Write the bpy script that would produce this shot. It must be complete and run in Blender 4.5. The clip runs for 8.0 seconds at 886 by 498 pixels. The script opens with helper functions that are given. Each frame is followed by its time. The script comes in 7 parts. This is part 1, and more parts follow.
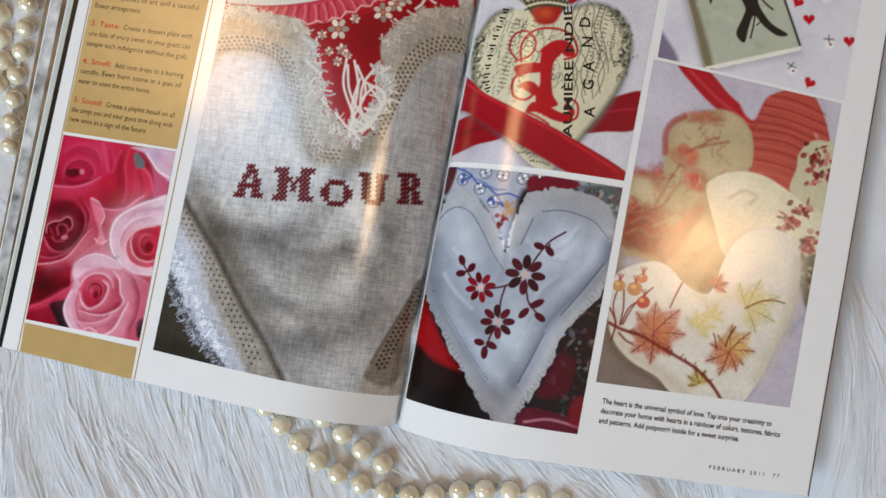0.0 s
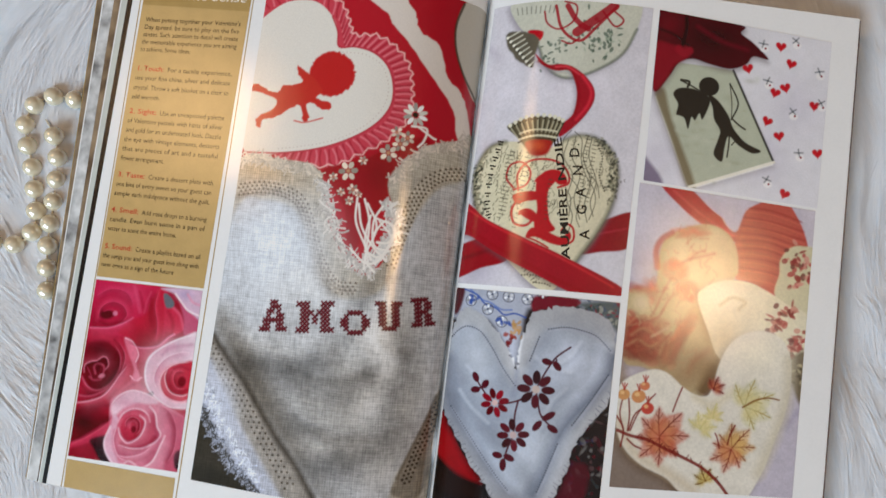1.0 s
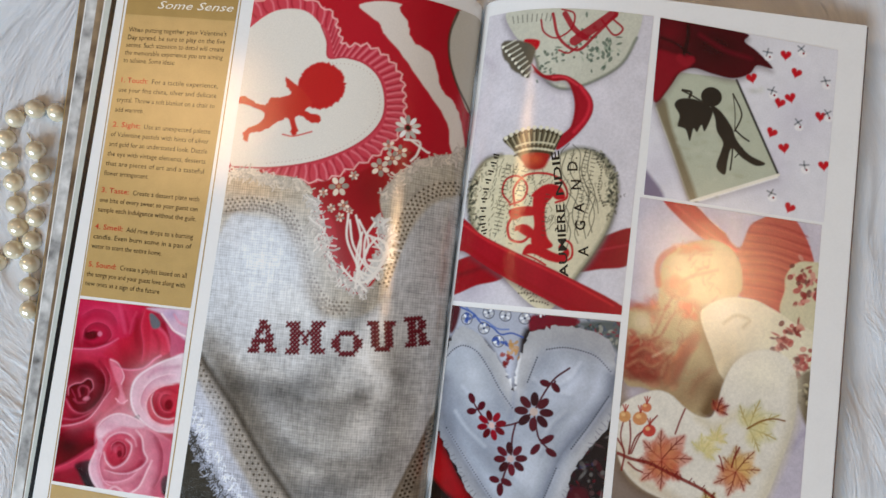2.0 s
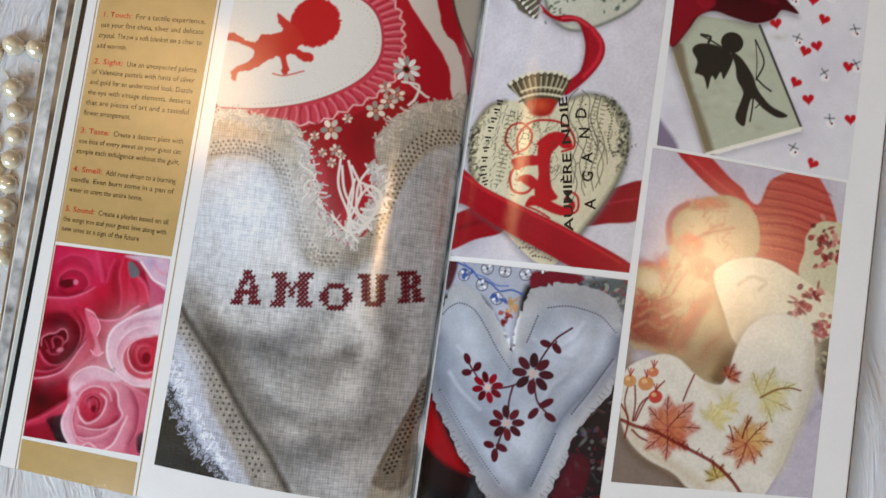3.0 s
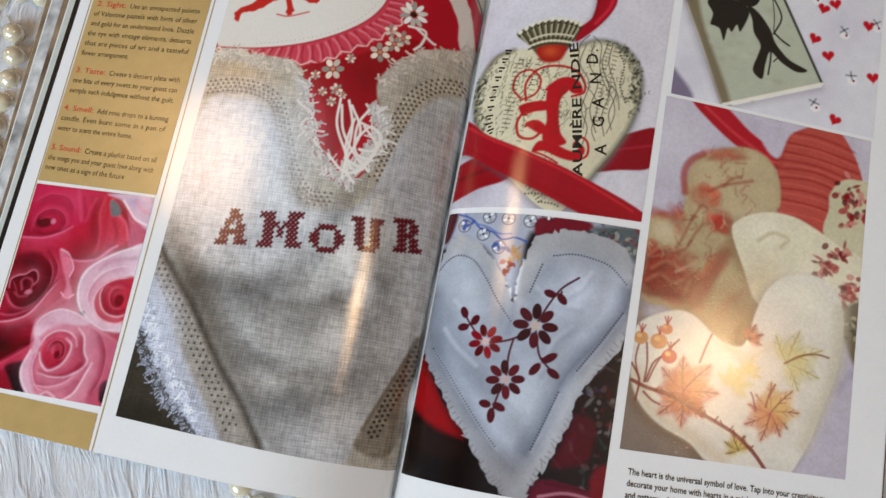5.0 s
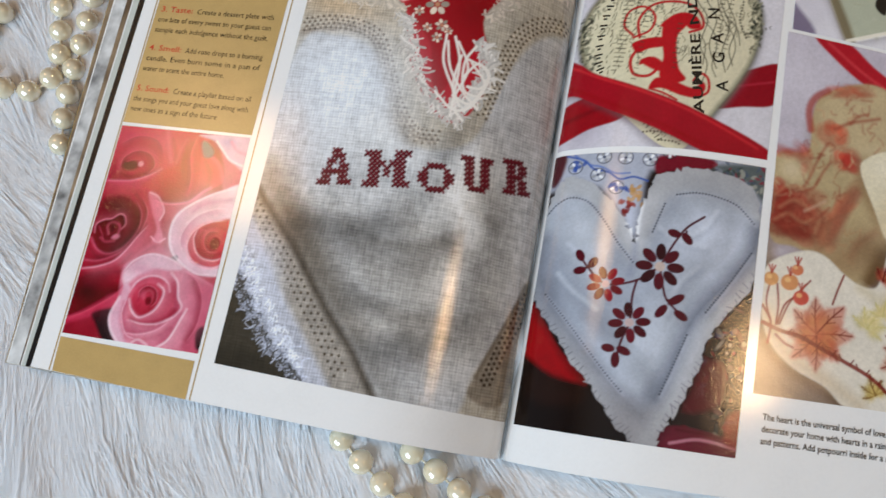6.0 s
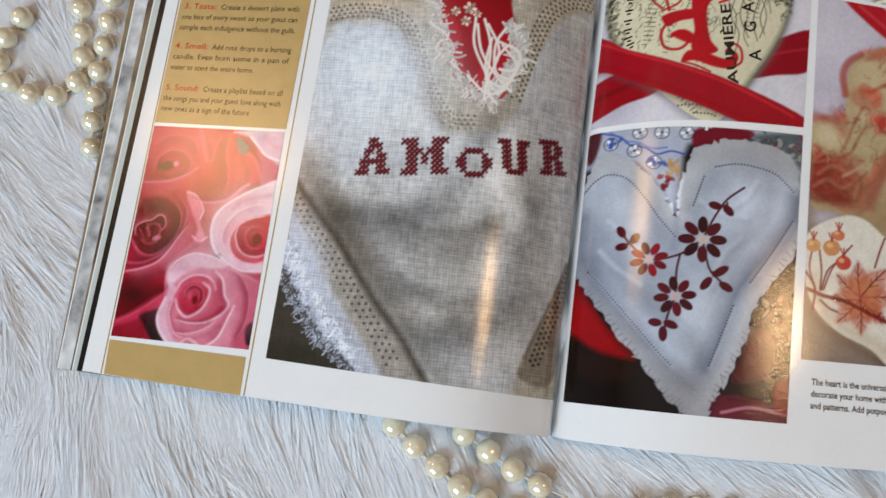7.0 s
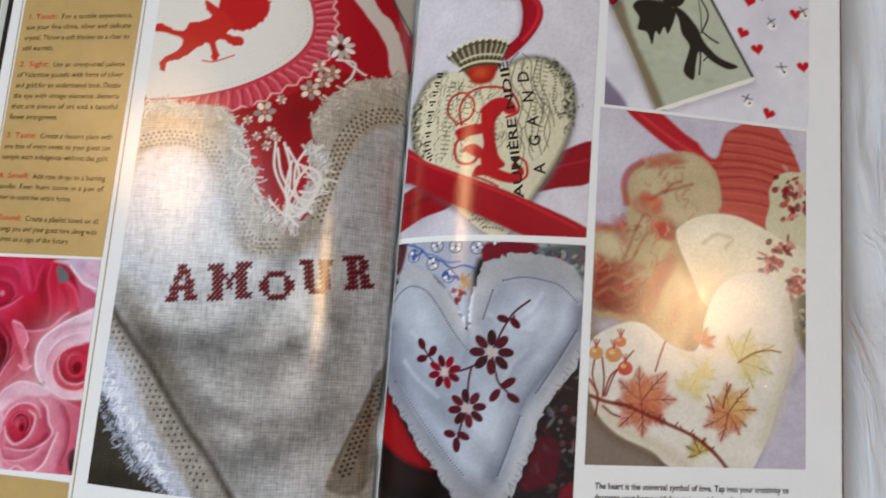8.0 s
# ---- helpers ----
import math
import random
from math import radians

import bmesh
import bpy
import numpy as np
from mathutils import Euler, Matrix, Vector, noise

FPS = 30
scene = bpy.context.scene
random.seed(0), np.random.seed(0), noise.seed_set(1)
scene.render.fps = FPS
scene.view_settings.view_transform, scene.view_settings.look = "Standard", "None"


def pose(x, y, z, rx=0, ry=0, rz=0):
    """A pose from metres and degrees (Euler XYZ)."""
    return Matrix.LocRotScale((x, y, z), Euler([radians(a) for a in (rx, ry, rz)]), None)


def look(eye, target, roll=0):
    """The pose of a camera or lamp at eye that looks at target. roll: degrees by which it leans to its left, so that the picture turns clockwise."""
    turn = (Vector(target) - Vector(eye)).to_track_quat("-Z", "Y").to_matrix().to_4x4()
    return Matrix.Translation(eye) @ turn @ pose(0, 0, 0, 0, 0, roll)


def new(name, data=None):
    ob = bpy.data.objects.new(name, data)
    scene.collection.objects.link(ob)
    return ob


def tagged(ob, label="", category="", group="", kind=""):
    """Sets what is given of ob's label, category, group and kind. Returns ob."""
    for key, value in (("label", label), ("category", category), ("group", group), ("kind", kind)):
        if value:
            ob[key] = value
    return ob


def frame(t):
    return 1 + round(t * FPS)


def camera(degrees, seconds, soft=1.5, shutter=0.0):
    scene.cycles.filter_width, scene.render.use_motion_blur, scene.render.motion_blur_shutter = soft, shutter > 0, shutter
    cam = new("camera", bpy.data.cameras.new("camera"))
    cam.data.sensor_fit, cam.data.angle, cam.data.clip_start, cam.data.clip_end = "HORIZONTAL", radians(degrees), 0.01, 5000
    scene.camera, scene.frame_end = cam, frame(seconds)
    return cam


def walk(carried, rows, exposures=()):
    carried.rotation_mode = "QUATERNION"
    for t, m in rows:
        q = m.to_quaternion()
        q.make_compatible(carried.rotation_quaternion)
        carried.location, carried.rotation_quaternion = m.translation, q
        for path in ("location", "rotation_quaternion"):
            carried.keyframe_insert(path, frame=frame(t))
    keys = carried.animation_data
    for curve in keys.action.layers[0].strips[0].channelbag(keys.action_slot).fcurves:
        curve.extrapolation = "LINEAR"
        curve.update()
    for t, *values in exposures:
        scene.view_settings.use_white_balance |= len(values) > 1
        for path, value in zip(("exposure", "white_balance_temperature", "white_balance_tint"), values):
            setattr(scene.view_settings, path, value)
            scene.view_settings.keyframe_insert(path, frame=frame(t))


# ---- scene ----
cam = camera(61.6, 8.0, soft=1.5, shutter=0.2)
PATH = [
    (0, (0.03188, 0.07525, 0.39039), (-0.07619, 0.09910, -1.10553), -66.79),
    (0.5, (0.03313, 0.08281, 0.41650), (-0.08671, 0.15226, -1.07709), -50.82),
    (0.7, (0.023, 0.097, 0.424), (-0.103, 0.237, -1.567), -33.6),
    (1, (0.01977, 0.11809, 0.42172), (-0.09371, 0.21593, -1.07078), -42.21),
    (1.2, (0.01219, 0.13286, 0.41722), (-0.08446, 0.20027, -1.07814), -48.66),
    (2.3, (0.02249, 0.12974, 0.40289), (-0.09526, 0.21935, -1.08979), -45.76),
    (2.5, (0.02278, 0.12415, 0.39591), (-0.09743, 0.21189, -1.09669), -46.63),
    (3, (0.02461, 0.11360, 0.38374), (-0.09294, 0.17966, -1.11018), -52.54),
    (3.5, (0.02897, 0.08130, 0.36440), (-0.10615, 0.16326, -1.12725), -49.51),
    (4, (0.03754, 0.07176, 0.35755), (-0.11264, 0.17049, -1.13165), -46.08),
    (5.3, (0.03533, 0.03720, 0.35084), (-0.11801, 0.32428, -1.11343), -17.88),
    (5.5, (0.02391, 0.03169, 0.34881), (-0.12271, 0.32223, -1.11546), -16.45),
    (5.8, (0.005, 0.010, 0.337), (-0.197, 0.449, -1.604), -14.5),
    (6, (-0.01344, 0.00732, 0.33449), (-0.15684, 0.29015, -1.13161), -16.57),
    (6.5, (-0.03538, -0.00111, 0.33004), (-0.17125, 0.25835, -1.14109), -18.40),
    (6.7, (-0.041, -0.006, 0.327), (-0.217, 0.343, -1.634), -18.3),
    (7, (-0.03366, 0.00849, 0.33896), (-0.16407, 0.24142, -1.13710), -21.97),
    (7.2, (-0.022, 0.011, 0.344), (-0.180, 0.374, -1.616), -17.0),
    (7.5, (0.00320, 0.03758, 0.34804), (-0.12370, 0.25699, -1.13039), -24.32),
    (7.8, (0.031, 0.060, 0.359), (-0.137, 0.325, -1.616), -27.7),
    (8, (0.04990, 0.07584, 0.35646), (-0.07197, 0.27562, -1.12517), -27.15),
]
walk(cam, [(t, look(eye, target, roll)) for t, eye, target, roll in PATH])

# ---- light: two warm room lamps, a cool window, an unseen room ----
world = bpy.data.worlds.new("room_air")
world.use_nodes = True
scene.world = world
world.node_tree.nodes["Background"].inputs[0].default_value = (0.80, 0.90, 1.0, 1)
world.node_tree.nodes["Background"].inputs[1].default_value = 0.35


def lamp(name, kind, place, target, power, colour, size, size_y=None):
    data = bpy.data.lights.new(name, kind)
    data.energy, data.color = power, colour
    if kind == "AREA":
        data.size = size
        if size_y:
            data.shape, data.size_y = "RECTANGLE", size_y
    else:
        data.shadow_soft_size = size
    ob = new(name, data)
    ob.matrix_world = look(place, target)
    return ob


lamp("ceiling_lamp", "POINT", (1.24, 0.28, 2.02), (0, 0, 0), 36, (1.0, 0.62, 0.31), 0.105)
lamp("floor_lamp_bulb", "POINT", (-1.48, 0.62, 1.72), (0, 0, 0), 33, (1.0, 0.58, 0.27), 0.21)
lamp("window_light", "AREA", (-1.3, -1.9, 1.75), (-0.15, 0.05, 0), 120, (0.66, 0.84, 1.0), 2.2, 1.4)
scene.view_settings.exposure = -0.19

# ---- materials ----
MM = 0.001


def lin(c):
    """Linear colour from 0-255 sRGB."""
    c = np.asarray(c, float) / 255
    return np.where(c <= 0.04045, c / 12.92, ((c + 0.055) / 1.055) ** 2.4)


def rgba(c):
    return (*[float(v) for v in lin(c)], 1)


def material(name, colour, rough=0.5, grain=0.0, scale=400, bump=0.0, metal=0.0, second=None, spec=0.5, coarse=None):
    """A surface with two scales of colour variation and fine relief."""
    m = bpy.data.materials.new(name)
    m.use_nodes = True
    nt, b = m.node_tree, m.node_tree.nodes["Principled BSDF"]
    b.inputs["Roughness"].default_value, b.inputs["Metallic"].default_value = rough, metal
    b.inputs["Specular IOR Level"].default_value = spec
    geo = nt.nodes.new("ShaderNodeTexCoord")
    fine = nt.nodes.new("ShaderNodeTexNoise")
    fine.inputs["Scale"].default_value, fine.inputs["Detail"].default_value = scale, 4
    broad = nt.nodes.new("ShaderNodeTexNoise")
    broad.inputs["Scale"].default_value, broad.inputs["Detail"].default_value = coarse or scale / 12, 3
    for n in (fine, broad):
        nt.links.new(geo.outputs["Object"], n.inputs["Vector"])
    mix = nt.nodes.new("ShaderNodeMix")
    mix.data_type = "RGBA"
    a = rgba(colour)
    other = rgba(second) if second is not None else tuple(v * (1 - grain) for v in a[:3]) + (1,)
    mix.inputs["A"].default_value, mix.inputs["B"].default_value = a, other
    add = nt.nodes.new("ShaderNodeMath")
    add.operation = "MULTIPLY"
    nt.links.new(fine.outputs["Fac"], add.inputs[0])
    nt.links.new(broad.outputs["Fac"], add.inputs[1])
    ramp = nt.nodes.new("ShaderNodeMapRange")
    ramp.inputs["From Min"].default_value, ramp.inputs["From Max"].default_value = 0.12, 0.42
    nt.links.new(add.outputs[0], ramp.inputs["Value"])
    nt.links.new(ramp.outputs["Result"], mix.inputs["Factor"])
    nt.links.new(mix.outputs["Result"], b.inputs["Base Color"])
    if bump:
        bp = nt.nodes.new("ShaderNodeBump")
        bp.inputs["Strength"].default_value, bp.inputs["Distance"].default_value = bump, 0.0004
        nt.links.new(fine.outputs["Fac"], bp.inputs["Height"])
        nt.links.new(bp.outputs["Normal"], b.inputs["Normal"])
    return m


GLOSS = 0.125
paper = material("coated_paper", (232, 232, 231), GLOSS, 0.04, 700, 0.05)
gold_ink = material("gold_ink", (188, 158, 102), GLOSS + 0.03, 0.12, 1400, 0.20)
gold_dark = material("deep_gold_ink", (172, 142, 86), GLOSS, 0.10, 1400, 0.05)
text_ink = material("black_ink", (44, 36, 28), GLOSS + 0.1, 0.2, 900)
red_ink = material("red_ink", (196, 66, 44), GLOSS + 0.1, 0.15, 900)
white_ink = material("white_ink", (240, 234, 220), GLOSS, 0.03, 900)
edge_paper = material("page_edges", (206, 204, 198), 0.6, 0.25, 900, 0.2)
cover_ink = material("dark_cover", (74, 26, 30), 0.3, 0.3, 300)
black_print = material("black_margin_print", (20, 18, 18), 0.25, 0.3, 300)
pale_print = material("pale_margin_print", (190, 196, 190), 0.3, 0.15, 200)
silver_print = material("silver_photo_print", (216, 217, 216), 0.24, 0, 110, 0.05, second=(52, 50, 50), coarse=34)
warm_print = material("warm_photo_print", (150, 130, 104), 0.28, 0, 90, 0.05, second=(56, 40, 30), coarse=30)
pearl_mat = material("pearl_nacre", (226, 213, 182), 0.12, 0.10, 300, 0.0, spec=0.9)
pearl_mat.node_tree.nodes["Principled BSDF"].inputs["Coat Weight"].default_value = 1.0
pearl_mat.node_tree.nodes["Principled BSDF"].inputs["Coat IOR"].default_value = 2.0
pearl_mat.node_tree.nodes["Principled BSDF"].inputs["Coat Roughness"].default_value = 0.06
thread_mat = material("cream_thread", (214, 202, 176), 0.7, 0.2, 900)
backing_mat = material("rug_backing", (244, 246, 249), 0.9, 0.08, 300, 0.2)
wall_paint = material("grey_wall_paint", (132, 134, 137), 0.7, 0.06, 30, 0.1)
ceiling_paint = material("pale_ceiling_paint", (176, 178, 180), 0.8, 0.05, 30, 0.1)
floor_carpet = material("grey_carpet", (150, 150, 150), 0.9, 0.3, 120, 0.4)


def ink_material(name, grain, relief):
    """Printed photograph: ink colours held on the sheet, under a gloss with faint grain."""
    m = bpy.data.materials.new(name)
    m.use_nodes = True
    nt, b = m.node_tree, m.node_tree.nodes["Principled BSDF"]
    ink = nt.nodes.new("ShaderNodeAttribute")
    ink.attribute_name = "ink"
    co = nt.nodes.new("ShaderNodeTexCoord")
    n = nt.nodes.new("ShaderNodeTexNoise")
    n.inputs["Scale"].default_value, n.inputs["Detail"].default_value = 1200, 2
    nt.links.new(co.outputs["Object"], n.inputs["Vector"])
    rng = nt.nodes.new("ShaderNodeMapRange")
    rng.inputs["To Min"].default_value, rng.inputs["To Max"].default_value = 1 - grain, 1 + grain
    nt.links.new(n.outputs["Fac"], rng.inputs["Value"])
    mul = nt.nodes.new("ShaderNodeVectorMath")
    mul.operation = "SCALE"
    nt.links.new(ink.outputs["Color"], mul.inputs[0])
    nt.links.new(rng.outputs["Result"], mul.inputs["Scale"])
    nt.links.new(mul.outputs["Vector"], b.inputs["Base Color"])
    b.inputs["Roughness"].default_value = GLOSS
    bp = nt.nodes.new("ShaderNodeBump")
    bp.inputs["Strength"].default_value, bp.inputs["Distance"].default_value = relief, 0.0003
    nt.links.new(n.outputs["Fac"], bp.inputs["Height"])
    nt.links.new(bp.outputs["Normal"], b.inputs["Normal"])
    return m


photo_ink = ink_material("photo_ink", 0.10, 0.20)


def fur_material():
    m = bpy.data.materials.new("white_fur")
    m.use_nodes = True
    nt, b = m.node_tree, m.node_tree.nodes["Principled BSDF"]
    isl = nt.nodes.new("ShaderNodeNewGeometry")
    ramp = nt.nodes.new("ShaderNodeMix")
    ramp.data_type = "RGBA"
    ramp.inputs["A"].default_value, ramp.inputs["B"].default_value = rgba((247, 249, 252)), rgba((240, 243, 247))
    nt.links.new(isl.outputs["Random Per Island"], ramp.inputs["Factor"])
    nt.links.new(ramp.outputs["Result"], b.inputs["Base Color"])
    b.inputs["Roughness"].default_value = 0.7
    up = nt.nodes.new("ShaderNodeCombineXYZ")
    up.inputs["Z"].default_value = 1.0
    bend = nt.nodes.new("ShaderNodeMix")
    bend.data_type = "VECTOR"
    bend.inputs["Factor"].default_value = 0.65
    nt.links.new(isl.outputs["Normal"], bend.inputs["A"])
    nt.links.new(up.outputs["Vector"], bend.inputs["B"])
    nt.links.new(bend.outputs["Result"], b.inputs["Normal"])
    tr = nt.nodes.new("ShaderNodeBsdfTranslucent")
    nt.links.new(ramp.outputs["Result"], tr.inputs["Color"])
    mx = nt.nodes.new("ShaderNodeMixShader")
    mx.inputs[0].default_value = 0.4
    out = nt.nodes["Material Output"]
    nt.links.new(b.outputs[0], mx.inputs[1])
    nt.links.new(tr.outputs[0], mx.inputs[2])
    nt.links.new(mx.outputs[0], out.inputs["Surface"])
    return m


fur_mat = fur_material()

# ---- mesh helpers ----


def mesh_object(name, verts, faces, mat, parent=None, label="", smooth=True):
    me = bpy.data.meshes.new(name)
    me.from_pydata([tuple(v) for v in verts], [], faces)
    me.materials.append(mat)
    if smooth:
        me.shade_smooth()
    ob = new(name, me)
    if parent:
        ob.parent = parent
    return tagged(ob, label)


def part(name, bm, mat, parent, label=""):
    me = bpy.data.meshes.new(name)
    bm.to_mesh(me)
    bm.free()
    me.materials.append(mat)
    ob = new(name, me)
    ob.parent = parent
    return tagged(ob, label)


def box(name, x0, x1, y0, y1, z0, z1, mat, kind=""):
    bm = bmesh.new()
    bmesh.ops.create_cube(bm, size=1, matrix=Matrix.LocRotScale(((x0 + x1) / 2, (y0 + y1) / 2, (z0 + z1) / 2), None, (x1 - x0, y1 - y0, z1 - z0)))
    me = bpy.data.meshes.new(name)
    bm.to_mesh(me)
    bm.free()
    me.materials.append(mat)
    return tagged(new(name, me), kind=kind)


def grid_mesh(name, xyz, mat, parent=None, ink=None):
    """A smooth sheet from an array of points (rows, columns, 3) in metres, with ink colours where given."""
    ny, nx = xyz.shape[:2]
    idx = np.arange(ny * nx).reshape(ny, nx)
    quads = np.stack([idx[:-1, :-1], idx[:-1, 1:], idx[1:, 1:], idx[1:, :-1]], -1).reshape(-1, 4)
    me = bpy.data.meshes.new(name)
    me.vertices.add(ny * nx)
    me.vertices.foreach_set("co", xyz.astype(np.float32).ravel())
    me.loops.add(quads.size)
    me.loops.foreach_set("vertex_index", quads.astype(np.int32).ravel())
    me.polygons.add(len(quads))
    me.polygons.foreach_set("loop_start", np.arange(0, quads.size, 4, dtype=np.int32))
    me.update(calc_edges=True)
    me.shade_smooth()
    if ink is not None:
        at = me.color_attributes.new("ink", "FLOAT_COLOR", "POINT")
        at.data.foreach_set("color", np.concatenate([ink, np.ones((ny, nx, 1))], -1).astype(np.float32).ravel())
    me.materials.append(mat)
    ob = new(name, me)
    if parent:
        ob.parent = parent
    return ob


# ---- setting: unseen plain room round the rug, added for bounce light and reflections ----
RUG = -0.007
LOW = RUG - 0.04
box("floor", -3.1, 3.1, -2.1, 3.1, LOW - 0.1, LOW, floor_carpet, "structure")
box("unseen_wall_east", 3.0, 3.1, -2.0, 3.0, LOW, 2.9, wall_paint, "structure")
box("unseen_wall_west", -3.1, -3.0, -2.0, 3.0, LOW, 2.9, wall_paint, "structure")
box("unseen_wall_north", -3.1, 3.1, 3.0, 3.1, LOW, 2.9, wall_paint, "structure")
box("unseen_ceiling", -3.1, 3.1, -2.1, 3.1, 2.9, 3.0, ceiling_paint, "structure")
south = tagged(new("unseen_wall_south"), kind="structure")
for x0, x1, z0, z1 in ((-3.1, -2.5, LOW, 2.9), (-0.1, 3.1, LOW, 2.9), (-2.5, -0.1, LOW, 0.95), (-2.5, -0.1, 2.55, 2.9)):
    seg = box("unseen_wall_panel", x0, x1, -2.1, -2.0, z0, z1, wall_paint)
    seg.parent = south

# ---- the magazine: page surface, in millimetres ----
GUT = -4.0


def page_z(x):
    """Height of the open pages: a valley at the gutter, a swell, a fall to the edge."""
    a = np.abs(np.asarray(x, float) - GUT)
    return 34 * (1 - np.exp(-(a / 30) ** 1.3)) - 0.128 * a - 2 - 13.0 * np.exp(-a / 1.7)


def quad(corners, nx, ny):
    """Points of a four-cornered patch: bottom left, bottom right, top right, top left."""
    u, v = np.meshgrid(np.linspace(0, 1, nx), np.linspace(0, 1, ny))
    bl, br, tr, tl = [np.array(c, float) for c in corners]
    p = (1 - u)[..., None] * (1 - v)[..., None] * bl + u[..., None] * (1 - v)[..., None] * br + u[..., None] * v[..., None] * tr + (1 - u)[..., None] * v[..., None] * tl
    return p[..., 0], p[..., 1]


def laid(X, Y, lift):
    return np.stack([X, Y, page_z(X) + lift], -1) * MM


def printed(name, corners, lift, mat, parent, label="", step=2.0):
    """A flat print of one ink on the page."""
    w = math.dist(corners[0], corners[1])
    h = math.dist(corners[0], corners[3])
    X, Y = quad(corners, max(2, int(w / step) + 1), max(2, int(h / step) + 1))
    return tagged(grid_mesh(name, laid(X, Y, lift), mat, parent), label)


magazine = tagged(new("magazine"), "open glossy magazine lying on a white fur rug", "magazine")
magazine.location = (0, 0, 0)


def sheet(name, corners, mat, lift, parent, label="", thick=0.12, drop=None):
    """A paper sheet with thickness, following the page surface."""
    w, h = math.dist(corners[0], corners[1]), math.dist(corners[0], corners[3])
    nx, ny = int(w / 0.7) + 1, int(h / 8) + 1
    X, Y = quad(corners, nx, ny)
    top = laid(X, Y, lift)
    if drop is not None:
        top[..., 2] -= drop(X, Y) * MM
    ob = grid_mesh(name, top, mat, parent)
    m = ob.modifiers.new("thickness", "SOLIDIFY")
    m.thickness, m.offset, m.use_rim = thick * MM, -1, False
    return tagged(ob, label)


LEFT = [(-221.0, -15.2), (GUT, -15.8), (GUT, 297.0), (-213.5, 297.0)]
RIGHT = [(GUT, -15.8), (205.8, -5.8), (202.0, 300.0), (GUT, 297.0)]
left_page = sheet("left_page", LEFT, paper, 0.0, magazine, "white page with gold text column and photographs")
right_page = sheet("right_page", RIGHT, paper, 0.0, magazine, "white page with four photographs and a caption")


def block(name, corners, z0, lift, mat):
    """The pages that lie below: a solid whose top follows the page."""
    X, Y = quad(corners, 90, 3)
    v, f = [], []
    for row in range(3):
        for i in range(90):
            v.append((X[row, i] * MM, Y[row, i] * MM, (page_z(X[row, i]) + lift) * MM))
    for row in range(3):
        for i in range(90):
            v.append((X[row, i] * MM, Y[row, i] * MM, min(z0, page_z(X[row, i]) + lift - 1) * MM))
    k = 270
    for row in range(2):
        for i in range(89):
            a = row * 90 + i
            f.append((a, a + 1, a + 91, a + 90))
            f.append((k + a + 90, k + a + 91, k + a + 1, k + a))
    for i in range(89):
        f.append((i, k + i, k + i + 1, i + 1))
        a = 180 + i
        f.append((a, a + 1, k + a + 1, k + a))
    for row in range(2):
        a = row * 90
        f.append((a, a + 90, k + a + 90, k + a))
        a += 89
        f.append((a + 90, a, k + a, k + a + 90))
    return mesh_object(name, v, f, mat, magazine, smooth=False)


block("page_block", [(-217.5, -14.2), (GUT - 0.5, -14.8), (GUT - 0.5, 296), (-210, 296)], -7.0, -1.4, edge_paper)
block("page_block", [(GUT + 0.5, -14.8), (204.4, -4.8), (200.6, 299), (GUT + 0.5, 296)], -7.0, -1.4, edge_paper)

# sheets below, fanned out past the page's outer edge
fan = lambda X, Y: 0.0016 * np.clip(-212 - X, 0, None) ** 2
for outer_low, outer_high, mat, lift, label in (
    (-224.2, -217.2, black_print, -0.45, "dark-printed margin of the next page"),
    (-226.6, -221.5, pale_print, -0.8, "pale margin of a page below"),
    (-227.3, -222.4, paper, -1.0, "white margin of a page below"),
    (-228.2, -227.5, warm_print, -1.25, "warm-toned page below"),
    (-235.2, -235.0, silver_print, -1.6, "silvery photograph on a page below"),
    (-236.0, -236.0, paper, -1.9, "white margin of a page below"),
    (-236.4, -240.2, warm_print, -2.1, "warm brown page below"),
):
    sheet("under_sheet", [(outer_low, -15.4 + lift * 0.2), (-150, -15.3), (-150, 296.0), (outer_high, 296.2 + lift * 0.2)], mat, lift, magazine, label, drop=fan)
sheet("cover", [(-237.0, -16.0), (-150, -15.4), (-150, 295.5), (-241.0, 295.5)], gold_dark, -2.5, magazine, "thin gold cover edge", drop=fan)
sheet("under_sheet", [(150, -8.4), (206.4, -5.9), (202.6, 299.8), (150, 298)], paper, -0.5, magazine)
sheet("cover", [(150, -8.6), (207.3, -6.0), (203.4, 299.7), (150, 298)], cover_ink, -1.1, magazine, "dark red cover edge")

# gold column
COL_T = [(-209.6, 105.6), (-142.0, 106.6), (-138.8, 267.0), (-207.2, 268.2)]
printed("column_rule", [(-211.5, -15.0), (-210.9, -15.0), (-208.4, 296.5), (-209.0, 296.5)], 0.10, gold_dark, left_page, "thin gold rule")
printed("column_rule", [(-140.7, -15.4), (-140.1, -15.4), (-136.8, 296.5), (-137.4, 296.5)], 0.10, gold_dark, left_page, "thin gold rule")
printed("text_panel", COL_T, 0.12, gold_ink, left_page, "gold panel with small black text")
printed("title_panel", [(-207.2, 268.2), (-138.8, 267.0), (-138.2, 296.0), (-206.8, 296.0)], 0.12, gold_dark, left_page, "darker gold title panel")
printed("gold_panel", [(-209.6, -15.0), (-142.2, -15.4), (-142.4, 1.2), (-210.2, 0.6)], 0.12, gold_ink, left_page, "plain gold panel")


